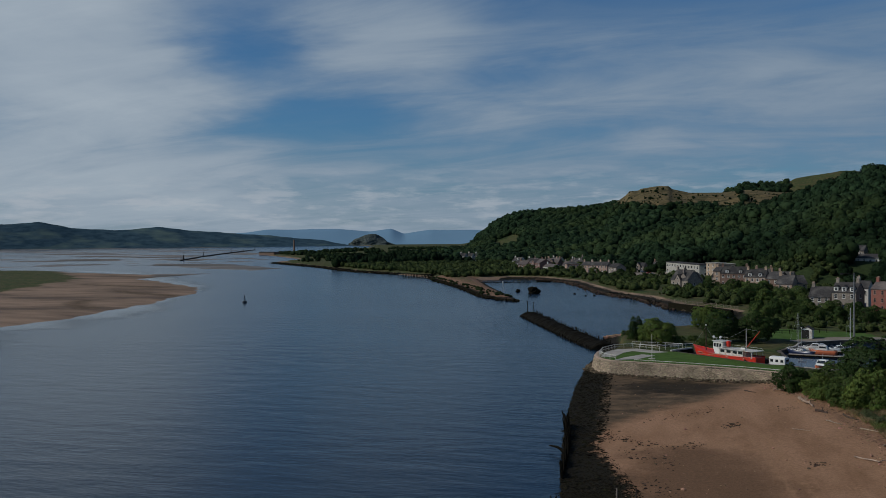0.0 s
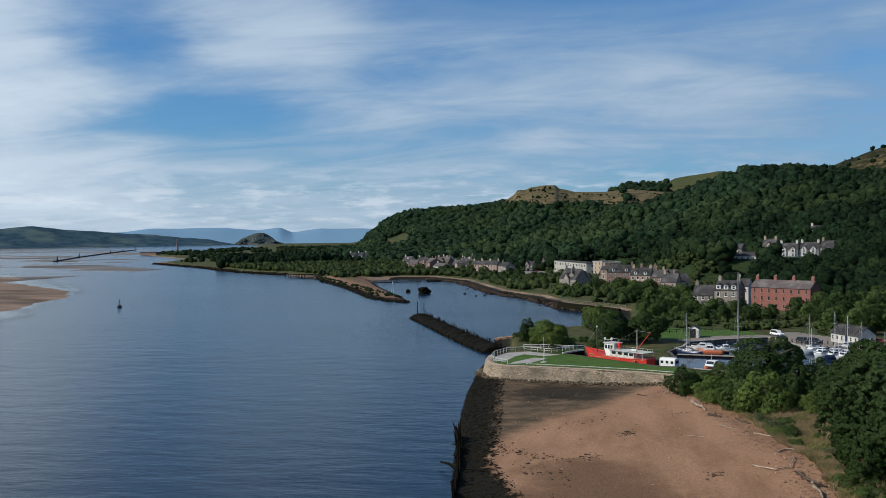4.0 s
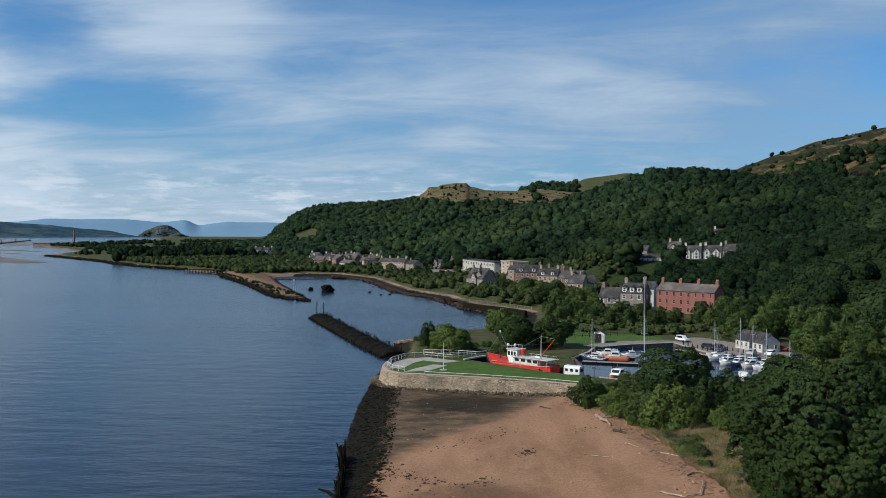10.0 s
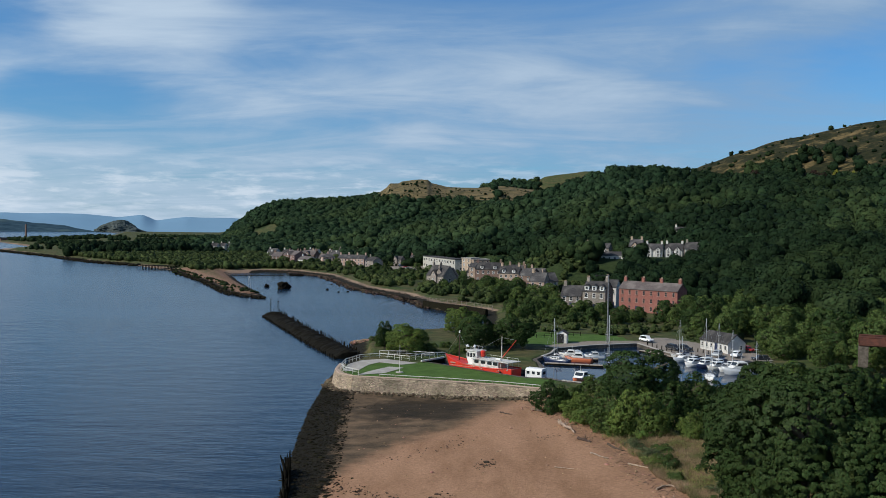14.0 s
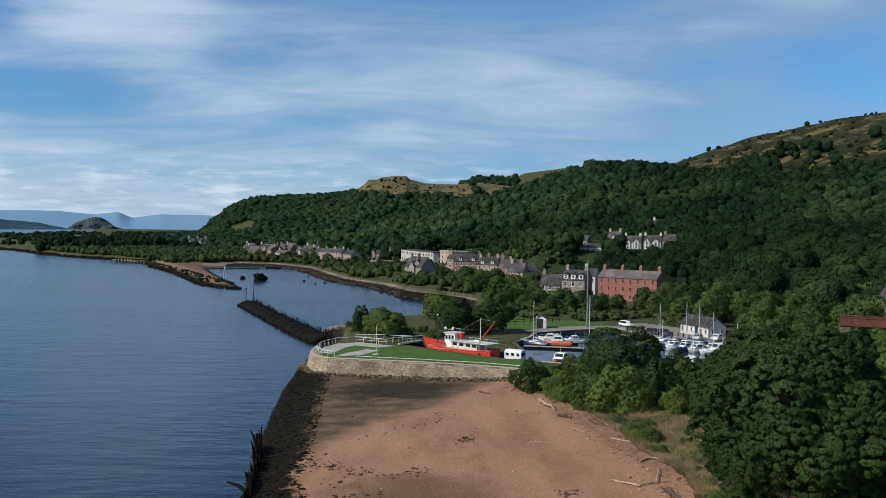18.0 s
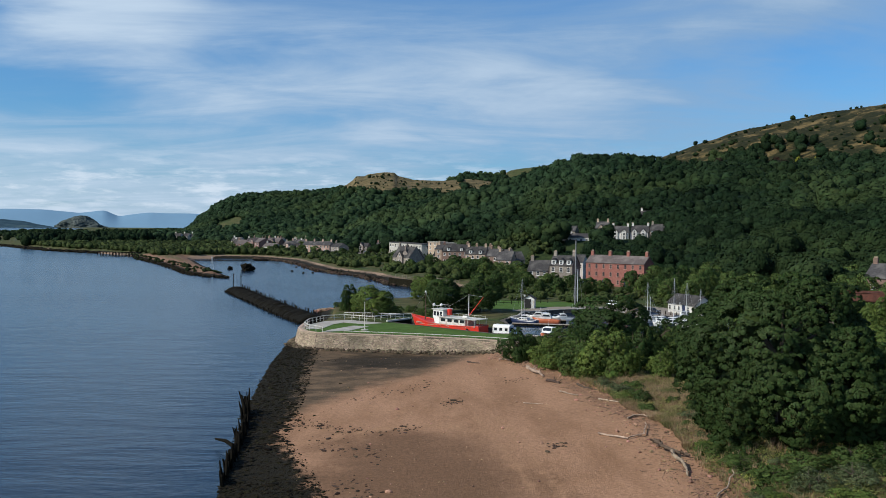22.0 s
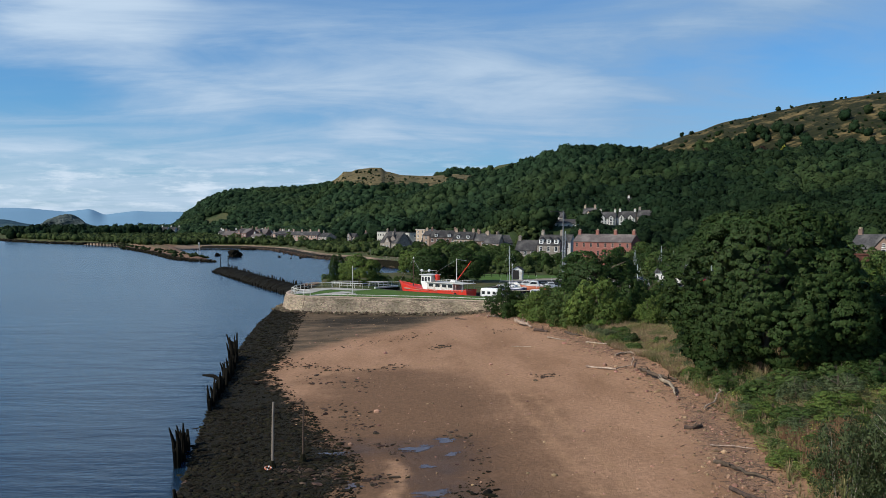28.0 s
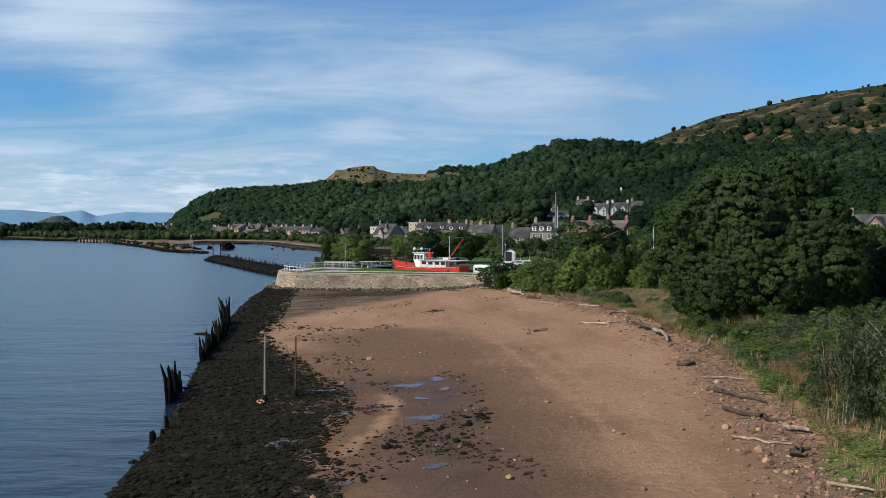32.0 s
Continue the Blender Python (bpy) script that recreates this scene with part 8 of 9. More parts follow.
    tagged(new("strandline_sticks", mesh_from("strandline_sticks", v, f, M["drift_dark"])), "broken sticks and reeds washed up along the strandline", "sticks", kind="stuff")


foreshore()


def pools():
    rng = random.Random(8)
    # a film of water that thins out over the ripples of the sand
    water = M["pool"]
    nt = water.node_tree
    new_node, l = nt.nodes.new, nt.links.new
    at, tc, mp, tx, ad, mr, tr, ms = (new_node("ShaderNode" + k) for k in ("Attribute", "TexCoord", "Mapping", "TexNoise", "Math", "MapRange", "BsdfTransparent", "MixShader"))
    at.attribute_name = "depth"
    mp.inputs["Scale"].default_value = (0.6, 1.8, 1)
    tx.inputs["Scale"].default_value, tx.inputs["Detail"].default_value = 1.6, 5
    l(tc.outputs["Object"], mp.inputs[0]), l(mp.outputs[0], tx.inputs["Vector"])
    ad.operation = "MULTIPLY_ADD"
    ad.inputs[1].default_value = 1.3
    l(tx.outputs[0], ad.inputs[0]), l(at.outputs["Fac"], ad.inputs[2])
    mr.interpolation_type = "SMOOTHSTEP"
    mr.inputs[1].default_value, mr.inputs[2].default_value = 0.85, 1.25
    l(ad.outputs[0], mr.inputs[0]), l(mr.outputs[0], ms.inputs[0])
    l(tr.outputs[0], ms.inputs[1]), l(nt.nodes["Principled BSDF"].outputs[0], ms.inputs[2]), l(ms.outputs[0], nt.nodes["Material Output"].inputs[0])
    for x, y, a, b, rz in ((0.2, 68.6, 0.9, 0.8, 10), (2.2, 70.6, 0.7, 0.5, 0), (2.6, 67.0, 0.5, 0.35, 20), (0.9, 64.2, 0.4, 0.4, 0), (1.2, 58.6, 0.75, 0.8, -15), (-6.6, 54.4, 0.8, 0.8, 30), (-5.6, 68.3, 0.8, 0.35, 0),
                           (1.6, 48.6, 0.5, 0.35, 20), (-2.4, 46.6, 0.4, 0.3, 0), (-3.6, 60.8, 0.45, 0.5, 0), (-14.6, 62.6, 0.9, 1.6, 0)):
        bm = bmesh.new()
        n = 30
        ph = [rng.uniform(0, 6) for _ in range(3)]
        ring = []
        for k in range(n):
            t = k / n * 2 * math.pi
            q = 1 + 0.28 * math.sin(2 * t + ph[0]) + 0.22 * math.sin(3 * t + ph[1]) + 0.12 * math.sin(7 * t + ph[2])
            px, py = 1.7 * a * q * math.cos(t), 1.6 * b * q * math.sin(t)
            c, s = math.cos(radians(rz)), math.sin(radians(rz))
            wx, wy = x + px * c - py * s, y + px * s + py * c
            ring.append(bm.verts.new((wx, wy, gz(wx, wy) + 0.02)))
        cv = bm.verts.new((x, y, gz(x, y) + 0.02))
        for k in range(n):
            bm.faces.new((cv, ring[k], ring[(k + 1) % n]))
        bmesh.ops.recalc_face_normals(bm, faces=bm.faces)
        ob = P("tide_pool", bm, water)
        ob.data.attributes.new("depth", "FLOAT", "POINT").data.foreach_set("value", [0.0] * n + [1.0])
        tagged(ob, "shallow tide pool reflecting the sky on wet sand", "pool", "tide pools", "structure")


pools()


def shallows():
    m = water_material("shallow_water", 0.16, (0.02, 0.07), 1.27, (0.02, 0.028, 0.036))
    nt = m.node_tree
    n, l = nt.nodes.new, nt.links.new
    at, tc, mp, tx, ad, mr, tr, ms = (n("ShaderNode" + k) for k in ("Attribute", "TexCoord", "Mapping", "TexNoise", "Math", "MapRange", "BsdfTransparent", "MixShader"))
    at.attribute_name = "open_water"
    mp.inputs["Scale"].default_value = (0.45, 1.5, 1)
    tx.inputs["Scale"].default_value, tx.inputs["Detail"].default_value = 0.035, 6
    l(tc.outputs["Object"], mp.inputs[0]), l(mp.outputs[0], tx.inputs["Vector"])
    ad.operation = "MULTIPLY_ADD"
    ad.inputs[1].default_value = 1.1
    l(tx.outputs[0], ad.inputs[0]), l(at.outputs["Fac"], ad.inputs[2])
    mr.interpolation_type = "SMOOTHSTEP"
    mr.inputs[1].default_value, mr.inputs[2].default_value = 0.95, 1.45
    l(ad.outputs[0], mr.inputs[0]), l(mr.outputs[0], ms.inputs[0])
    l(nt.nodes["Principled BSDF"].outputs[0], ms.inputs[1]), l(tr.outputs[0], ms.inputs[2]), l(ms.outputs[0], nt.nodes["Material Output"].inputs[0])
    inner = [(-195, 120), (-230, 190), (-238, 225), (-240, 271), (-262, 355), (-290, 430), (-322, 474), (-380, 530), (-470, 640), (-600, 715)]
    outer = [(-150, 120), (-172, 180), (-180, 215), (-200, 268), (-228, 330), (-262, 385), (-300, 480), (-352, 560), (-440, 660), (-585, 760)]
    bm = bmesh.new()
    n, rows = 120, []
    for k in range(n + 1):
        t = k / n * (len(inner) - 1)
        i = min(int(t), len(inner) - 2)
        a, b = Vector(inner[i]).lerp(Vector(inner[i + 1]), t - i), Vector(outer[i]).lerp(Vector(outer[i + 1]), t - i)
        q = 0.72 + 0.2 * math.sin(t * 2.3 + 0.8) + 0.06 * math.sin(t * 5.7 + 1)
        rows.append((bm.verts.new((a.x - 12, a.y, 0.012)), bm.verts.new((*a.lerp(b, max(0.25, q)), 0.012))))
    for r, s in zip(rows, rows[1:]):
        bm.faces.new((r[0], r[1], s[1], s[0]))
    bmesh.ops.recalc_face_normals(bm, faces=bm.faces)
    ob = P("water_shallows", bm, m)
    ob.data.attributes.new("open_water", "FLOAT", "POINT").data.foreach_set("value", [k % 2 for k in range(len(ob.data.vertices))])
    tagged(ob, "still bright shallow water along the sandbank", "shallows", kind="structure")


shallows()


# ---- trees ----
def leaf_crown(seed, lobes, leaves, leaf, low=0.0, ragged=0.0, flat=1.0, deep=0.06):
    """Leaf clumps on the skins of many overlapping lobes; about 1 in radius, from low to 1 in height."""
    rng = np.random.default_rng(seed)
    cs, rs = [], []
    domes = max(7, lobes // 5)
    for k in range(domes):
        a, e = k * 2.4 + rng.uniform(-0.4, 0.4), math.asin(min(0.97, -0.75 + 1.7 * (k + 0.5) / domes))
        q = rng.uniform(0.48, 0.60 + 0.12 * ragged)
        c, r = np.array([q * math.cos(a) * math.cos(e), q * math.sin(a) * math.cos(e), q * math.sin(e)]), rng.uniform(0.34, 0.45) * (1 - 0.12 * ragged)
        cs.append(c), rs.append(r)
        for j in range(lobes // domes):
            d = rng.normal(size=3) + c * 1.2
            d /= np.linalg.norm(d)
            cs.append(c + d * r * rng.uniform(0.65, 0.95 + 0.25 * ragged)), rs.append(r * rng.uniform(0.28, 0.5))
    cs, rs = np.array(cs + [[0, 0, 0.0]]), np.array(rs + [0.6 - 0.1 * ragged])
    w = rs ** 2 / (rs ** 2).sum()
    # sprays sit on the skins; those buried in another lobe are dropped
    many = max(40, leaves // 34)
    pick = rng.choice(len(rs), many * 3, p=w)
    g = rng.normal(size=(many * 3, 3))
    g /= np.linalg.norm(g, axis=1)[:, None]
    g[:, 2] = np.where(g[:, 2] < -0.75, -g[:, 2], g[:, 2])
    spray = cs[pick] + g * [1, 1, flat] * (rs[pick] * rng.uniform(1 - deep, 1.05, many * 3))[:, None]
    if deep < 0.4:
        gap = np.min(np.linalg.norm((spray[:, None] - cs[None]) / [1, 1, flat], axis=2) / rs[None], axis=1)
        keep = gap > 0.86
        spray, g = spray[keep], g[keep]
    own = rng.integers(0, len(spray), leaves)
    size = leaf * rng.uniform(2.2, 4.2, len(spray))
    d = rng.normal(size=(leaves, 3)) + g[own] * 1.1 + [0, 0, 0.35]
    d /= np.linalg.norm(d, axis=1)[:, None]
    p = spray[own] + d * size[own][:, None] * rng.uniform(0.75, 1.05, leaves)[:, None] * [1.15, 1.15, 0.75]
    # frame of each leaf clump, leaning out from its lobe
    nrm = d + rng.normal(size=(leaves, 3)) * 0.32
    nrm /= np.linalg.norm(nrm, axis=1)[:, None]
    t = np.cross(nrm, rng.normal(size=(leaves, 3)))
    t /= np.linalg.norm(t, axis=1)[:, None]
    b = np.cross(nrm, t)
    s = leaf * rng.uniform(0.6, 1.4, leaves)[:, None]
    v = np.stack([p - t * s, p - b * s * 0.6 + nrm * s * 0.18, p + t * s, p + b * s * 0.6 + nrm * s * 0.18], 1).reshape(-1, 3)
    v = v * [1, 1, 0.52 * (1 - low)] + [0, 0, low + 0.47 * (1 - low)]
    i = np.arange(leaves)[:, None] * 4
    f = np.concatenate([i + [0, 1, 2], i + [0, 2, 3]], 0)
    # leaves shade as the round clump they sit on
    out = d * 0.45 + g[own] * 0.35 + p * 0.60 + nrm * 0.2 + [0, 0, 0.1]
    out /= np.linalg.norm(out, axis=1)[:, None]
    out = np.repeat(out, 4, 0)
    if deep < 0.4:
        bv, bf = ico(2, seed, 0.12, 2.5)
        for c, r in zip(cs, rs):
            if r < 0.25 or np.linalg.norm(c) > 0.56:
                continue
            q = c + bv * [1, 1, flat] * r * 0.42
            nb = bv * 0.6 + q * 0.7 + [0, 0, 0.1]
            out = np.concatenate([out, nb / np.linalg.norm(nb, axis=1)[:, None]])
            f = np.concatenate([f, bf + len(v)])
            v = np.concatenate([v, q * [1, 1, 0.52 * (1 - low)] + [0, 0, low + 0.47 * (1 - low)]])
    return v, f, out


TREES = {}


def tree_kind(kind):
    """Shared meshes of one kind: trunk with limbs and crown, unit radius and unit height."""
    if kind in TREES:
        return TREES[kind]
    seed, lobes, leaves, leaf, low, material, trunk, stems, ragged, flat, deep = {
        "great": (3, 120, 220000, 0.0116, -0.20, "leaf_great", 0.055, 1, 0.35, 0.9, 0.16), "broad": (5, 40, 30000, 0.024, -0.14, "leaf_bright", 0.05, 1, 0.35, 0.85, 0.18),
        "broad_dark": (6, 30, 24000, 0.024, -0.14, "leaf_dark", 0.05, 1, 0.35, 0.85, 0.18), "bush": (8, 44, 18000, 0.026, -0.34, "leaf_green", 0.03, 3, 0.6, 0.85, 0.2),
        "bush_bright": (9, 54, 19000, 0.026, -0.34, "leaf_bright", 0.03, 3, 0.8, 0.6, 0.25), "bush_dark": (10, 44, 18000, 0.026, -0.34, "leaf_dark", 0.03, 3, 0.5, 0.85, 0.15),
        "bush_grey": (11, 26, 8000, 0.028, -0.22, "leaf_grey", 0.04, 3, 0.9, 0.8, 0.5), "birch": (12, 60, 15000, 0.022, 0.02, "leaf_birch", 0.010, 6, 0.9, 1.3, 0.8),
        "copper": (16, 26, 5000, 0.042, -0.18, "leaf_copper", 0.05, 1, 0.4, 0.9, 0.1), "golden": (17, 20, 4000, 0.045, -0.1, "leaf_gold", 0.05, 1, 0.3, 1.2, 0.1),
        "mid": (13, 30, 6500, 0.042, -0.16, "leaf_green", 0.05, 1, 0.3, 0.9, 0.1), "mid_dark": (14, 30, 6500, 0.042, -0.16, "leaf_dark", 0.05, 1, 0.3, 0.9, 0.1), "mid_b": (15, 26, 6500, 0.042, -0.18, "leaf_green", 0.05, 1, 0.5, 0.8, 0.1),
    }[kind]
    rng = random.Random(seed)
    bm = bmesh.new()
    for k in range(stems):
        a = k * 2.4
        o = 0.0 if stems == 1 else 0.12 + 0.1 * (stems > 3) * (k % 3)
        x, y = o * math.cos(a), o * math.sin(a)
        tube(bm, [(x, y, -0.05), (x * 1.3, y * 1.3, 0.25), (x * 1.9 + 0.03, y * 1.9, 0.55), (x * 2.2, y * 2.2, 0.82)], [trunk, trunk * 0.8, trunk * 0.5, trunk * 0.15], 7, 0.08, k)
        for j in range(6 if stems == 1 else 2):
            b = rng.uniform(0, 6.28)
            z = rng.uniform(0.28, 0.6)
            tube(bm, [(x * 1.5, y * 1.5, z), (x * 1.5 + 0.3 * math.cos(b), y * 1.5 + 0.3 * math.sin(b), z + 0.14), (x * 1.5 + 0.55 * math.cos(b), y * 1.5 + 0.55 * math.sin(b), z + 0.22)], [trunk * 0.45, trunk * 0.28, trunk * 0.08], 5, 0.1, j)
    tm = bpy.data.meshes.new("trunk")
    bm.to_mesh(tm), bm.free()
    tm.materials.append(M["birch_bark" if kind == "birch" else "bark"])
    v, f, nr = leaf_crown(seed, lobes, leaves, leaf, low, ragged, flat, deep)
    cm = mesh_from("crown", v, f, M[material], True)
    if len(cm.vertices) == len(nr):
        cm.normals_split_custom_set_from_vertices(nr.tolist())
    TREES[kind] = tm, cm
    return TREES[kind]


def tree(kind, x, y, h, r, label, rz=0.0, name="tree", group="", z=None):
    tm, cm = tree_kind(kind)
    t = thing(name, label, "bush" if name == "bush" else "tree", pose(x, y, (gz(x, y) if z is None else z) - 0.1, 0, 0, rz) @ Matrix.Diagonal((r, r, h, 1)), group)
    link("trunk", tm, t)
    link("crown", cm, t)
    return t


def near_trees():
    tree("great", 33.4, 92.0, 16.2, 9.9, "huge rounded dark green sycamore with dense crown", 20)
    tree("broad_dark", 46.5, 99.0, 9.0, 5.6, "tall dark green tree beside the great sycamore", 80)
    tree("broad", 52.0, 112.0, 9.0, 5.6, "broad green tree behind the great sycamore", 140)
    tree("broad", 47.5, 84.0, 6.5, 4.4, "green tree at the edge of the wood", 200)
    tree("broad_dark", 41, 112, 10.0, 5.5, "dark tree behind the bank", 10)
    tree("bush_dark", 13.4, 146.0, 5.6, 3.0, "dark green bush at the end of the sea wall", 0, "bush")
    tree("bush", 16.6, 147.5, 4.6, 3.0, "green bush on the bank by the wall", 40, "bush")
    tree("bush_bright", 17.8, 138.0, 5.2, 3.4, "bright green bush above the driftwood", 80, "bush")
    tree("bush", 21.0, 131.0, 6.2, 3.4, "dense green bush on the bank", 10, "bush")
    tree("broad_dark", 27.0, 141.0, 10.6, 7.2, "dark green tree standing above the bushes", 60)
    tree("bush_bright", 24.2, 127.5, 7.4, 4.2, "bright green shrub with layered branches", 120, "bush")
    tree("bush_dark", 29.5, 133.5, 6.4, 3.6, "dark green bush between brighter shrubs", 150, "bush")
    tree("bush_bright", 30.5, 124.0, 4.6, 2.2, "small bright yellow-green shrub", 200, "bush")
    tree("bush", 34.0, 140.0, 6.4, 4.0, "green bush by the basin", 240, "bush")
    tree("bush_dark", 38.0, 146.0, 6.0, 4.2, "dark bush at the edge of the basin", 270, "bush")
    tree("bush", 42.0, 138.0, 6.5, 4.4, "rounded green bush behind the sycamore", 300, "bush")
    tree("bush", 22.5, 156.0, 4.0, 3.2, "low green bush by the pontoon", 30, "bush")
    tree("bush_dark", 30.0, 158.0, 4.6, 3.4, "dark low bush by the pontoon", 90, "bush")
    tree("broad", 52, 150, 8, 5.0, "green tree by the basin", 33)
    tree("broad", 60, 140, 6.0, 4.5, "green tree near the basin", 73)
    tree("broad_dark", 62, 122, 8.0, 5.0, "dark green tree in the wood by the shore", 113)
    tree("broad", 74, 157, 4.6, 4.0, "green tree by the basin road", 153)
    tree("broad_dark", 76, 138, 8.0, 5.0, "dark tree in the wood by the shore", 193)
    tree("broad", 60, 104, 8.5, 5.0, "broad green tree in the shore wood", 193)
    for k, (x, y, h, r, kd) in enumerate(((43, 106, 8.0, 5.0, "broad_dark"), (49, 92, 7.5, 4.6, "broad_dark"), (40, 88, 4.2, 3.6, "bush_dark"), (44, 94, 4.6, 4.0, "bush_dark"), (37, 104, 4.5, 4.0, "bush_dark"), (33, 108, 4.0, 3.4, "bush_dark"),
                                          (57, 94, 7.5, 5.0, "broad"), (54, 78, 7.5, 4.5, "broad_dark"), (62, 88, 9.0, 6.0, "broad_dark"), (38, 80, 3.0, 2.8, "bush_dark"), (47, 74, 4.5, 3.6, "bush_dark"), (34, 118, 4.4, 3.4, "bush"), (40, 124, 6.0, 4.4, "bush_dark"), (48, 120, 7.0, 5.0, "broad_dark"))):
        tree(kd, x, y, h, r, "dense dark tree of the shore wood" if kd[0:2] == "br" else "dark bush under the shore trees", k * 53, "tree" if kd[0:2] == "br" else "bush", "shore wood")
    tree("birch", 21.6, 51.5, 5.6, 1.9, "young birch with several pale thin stems", 0)
    tree("birch", 23.6, 49.6, 6.2, 2.1, "young birch clump with pale thin stems", 70)
    tree("birch", 25.0, 53.0, 5.0, 2.0, "small grey-green birch sapling", 140)
    tree("birch", 22.6, 46.2, 4.6, 1.7, "small birch sapling on the bank", 210)
    tree("bush_grey", 29.0, 74.0, 2.6, 1.8, "grey-green willow bush on the bank", 10, "bush")
    tree("bush", 26.8, 69.0, 1.5, 2.0, "low bramble bush at the edge of the shingle", 50, "bush")
    tree("bush_bright", 28.6, 66.0, 1.6, 1.9, "low bright green bramble on the bank", 90, "bush")
    tree("bush", 25.4, 62.0, 1.3, 1.7, "low green bramble on the bank", 130, "bush")
    tree("bush", 31.0, 80.0, 2.0, 2.2, "low green bush under the sycamore", 170, "bush")
    tree("bush_bright", 36.5, 72.0, 3.0, 2.4, "bright green bush at the wood's edge", 210, "bush")
    tree("bush", 33.0, 64.0, 3.0, 2.4, "green bush on the bank", 250, "bush")
    tree("broad", 41, 68, 6.5, 4.0, "green tree at the edge of the wood", 290)
    for k, (x, y, h, r, kd) in enumerate(((24.2, 58, 1.2, 1.5, "bush"), (27.5, 60, 1.8, 2.0, "bush"), (30, 70, 2.0, 2.2, "bush_bright"), (28, 78, 1.8, 2.1, "bush"), (27, 84, 1.5, 2.0, "bush"), (32.5, 75, 2.6, 2.2, "bush_grey"),
                                         (29, 90, 1.4, 2.0, "bush"), (35, 80, 2.6, 2.6, "bush"), (30.5, 56, 3.4, 2.4, "bush_grey"), (27.5, 52, 3.8, 2.2, "bush_grey"), (28, 46, 3.6, 2.4, "bush"), (33.5, 52, 4.5, 2.8, "bush"), (26.2, 73, 1.3, 1.6, "bush_bright"))):
        tree(kd, x, y, h, r, "low tangled bush on the bank above the beach", k * 61, "bush", "bushes on the bank")
    # brambles, nettles and young shrubs along the top of the beach
    rng = random.Random(71)
    for k in range(46):
        y = 56 + 66 * (k + rng.random()) / 46
        x = float(np.interp(y, [52, 64, 80, 102, 124], [20.5, 22.3, 24.2, 24.4, 20.5])) + (1.0 + 5.5 * rng.random() ** 1.4)
        h = rng.uniform(0.7, 1.5) * (1.25 if y > 100 else 1.0)
        tree(rng.choice(("bush", "bush_bright", "bush_grey", "bush_dark", "bush")), x, y, h, h * rng.uniform(0.8, 1.25), "low bramble and nettle clump at the top of the beach", rng.uniform(0, 360), "bush", "brambles along the beach top")
    # the point
    tree("broad", -13.4, 201.0, 7.4, 5.0, "rounded green tree on the grassy point", 15)
    tree("broad_dark", -18.9, 207.0, 7.2, 2.0, "slim tree beside the rounded tree", 55)
    tree("broad_dark", 2.5, 210.0, 8.6, 5.4, "spreading dark oak behind the fishing boat", 95)
    tree("broad_dark", 10.8, 213.5, 8.6, 5.8, "spreading dark oak beside the lawn", 145)
    tree("broad", -1.5, 243.0, 7.6, 5.2, "green tree by the bay", 35)
    for k, (x, y, h) in enumerate(((-8.5, 206, 2.4), (-5, 212, 1.8), (-2.5, 208, 1.6), (-20, 212, 2.0), (-17, 220, 1.8), (-23, 222, 1.6), (-11, 225, 1.8), (-3, 200, 1.6), (-1, 203.5, 1.6))):
        tree("bush", x, y, h, h * 0.9, "low green shrub on the grassy point", k * 47, "bush", "shrubs on the point")


near_trees()


def belt_trees():
    """The belt between bay, houses and basin."""
    rng = random.Random(5)
    spots = []

    def try_spot(x, y, gap):
        if all((x - a) ** 2 + (y - b) ** 2 > gap * gap for a, b in spots) and all(math.hypot(x - cx, y - cy) > r * 0.95 for cx, cy, r in CLEAR):
            spots.append((x, y))
            return True
        return False

    made = 0
    for poly, count, hmin, hmax, gap in (([(12, 275), (30, 262), (44, 268), (56, 280), (54, 298), (38, 306), (30, 318), (14, 318)], 26, 3.2, 6.0, 6.0),
                                         ([(8, 345), (26, 330), (36, 335), (30, 385), (18, 430), (0, 440), (-14, 425), (-6, 390)], 26, 3.2, 6.4, 8.0),
                                         ([(58, 258), (66, 232), (84, 226), (120, 240), (130, 300), (95, 330), (84, 310), (76, 296), (60, 286)], 60, 6.0, 9.5, 6.5),
                                         ([(84, 222), (90, 190), (70, 170), (110, 120), (170, 160), (170, 260), (120, 240)], 60, 7.0, 11.0, 7.5),
                                         ([(69, 196), (84, 186), (94, 220), (82, 230), (71, 222)], 16, 4.5, 8.0, 5.0),
                                         ([(-40, 470), (-30, 450), (-24, 460), (-60, 560), (-84, 600)], 16, 2.5, 5.0, 8.0)):
        tries = 0
        n = 0
        xs, ys = [p[0] for p in poly], [p[1] for p in poly]
        while n < count and tries < 3000:
            tries += 1
            x, y = rng.uniform(min(xs), max(xs)), rng.uniform(min(ys), max(ys))
            if not inside(np.array([x]), np.array([y]), poly)[0] or not try_spot(x, y, gap):
                continue
            h = rng.uniform(hmin, hmax)
            kind = rng.choice(("mid", "mid_dark", "mid_b"))
            tree(kind, x, y, h, h * rng.uniform(0.42, 0.6), {"mid": "green broadleaf tree near the harbour", "mid_dark": "dark green broadleaf tree near the harbour", "mid_b": "bushy green tree near the harbour"}[kind], rng.uniform(0, 360), group="trees round the harbour")
            n += 1


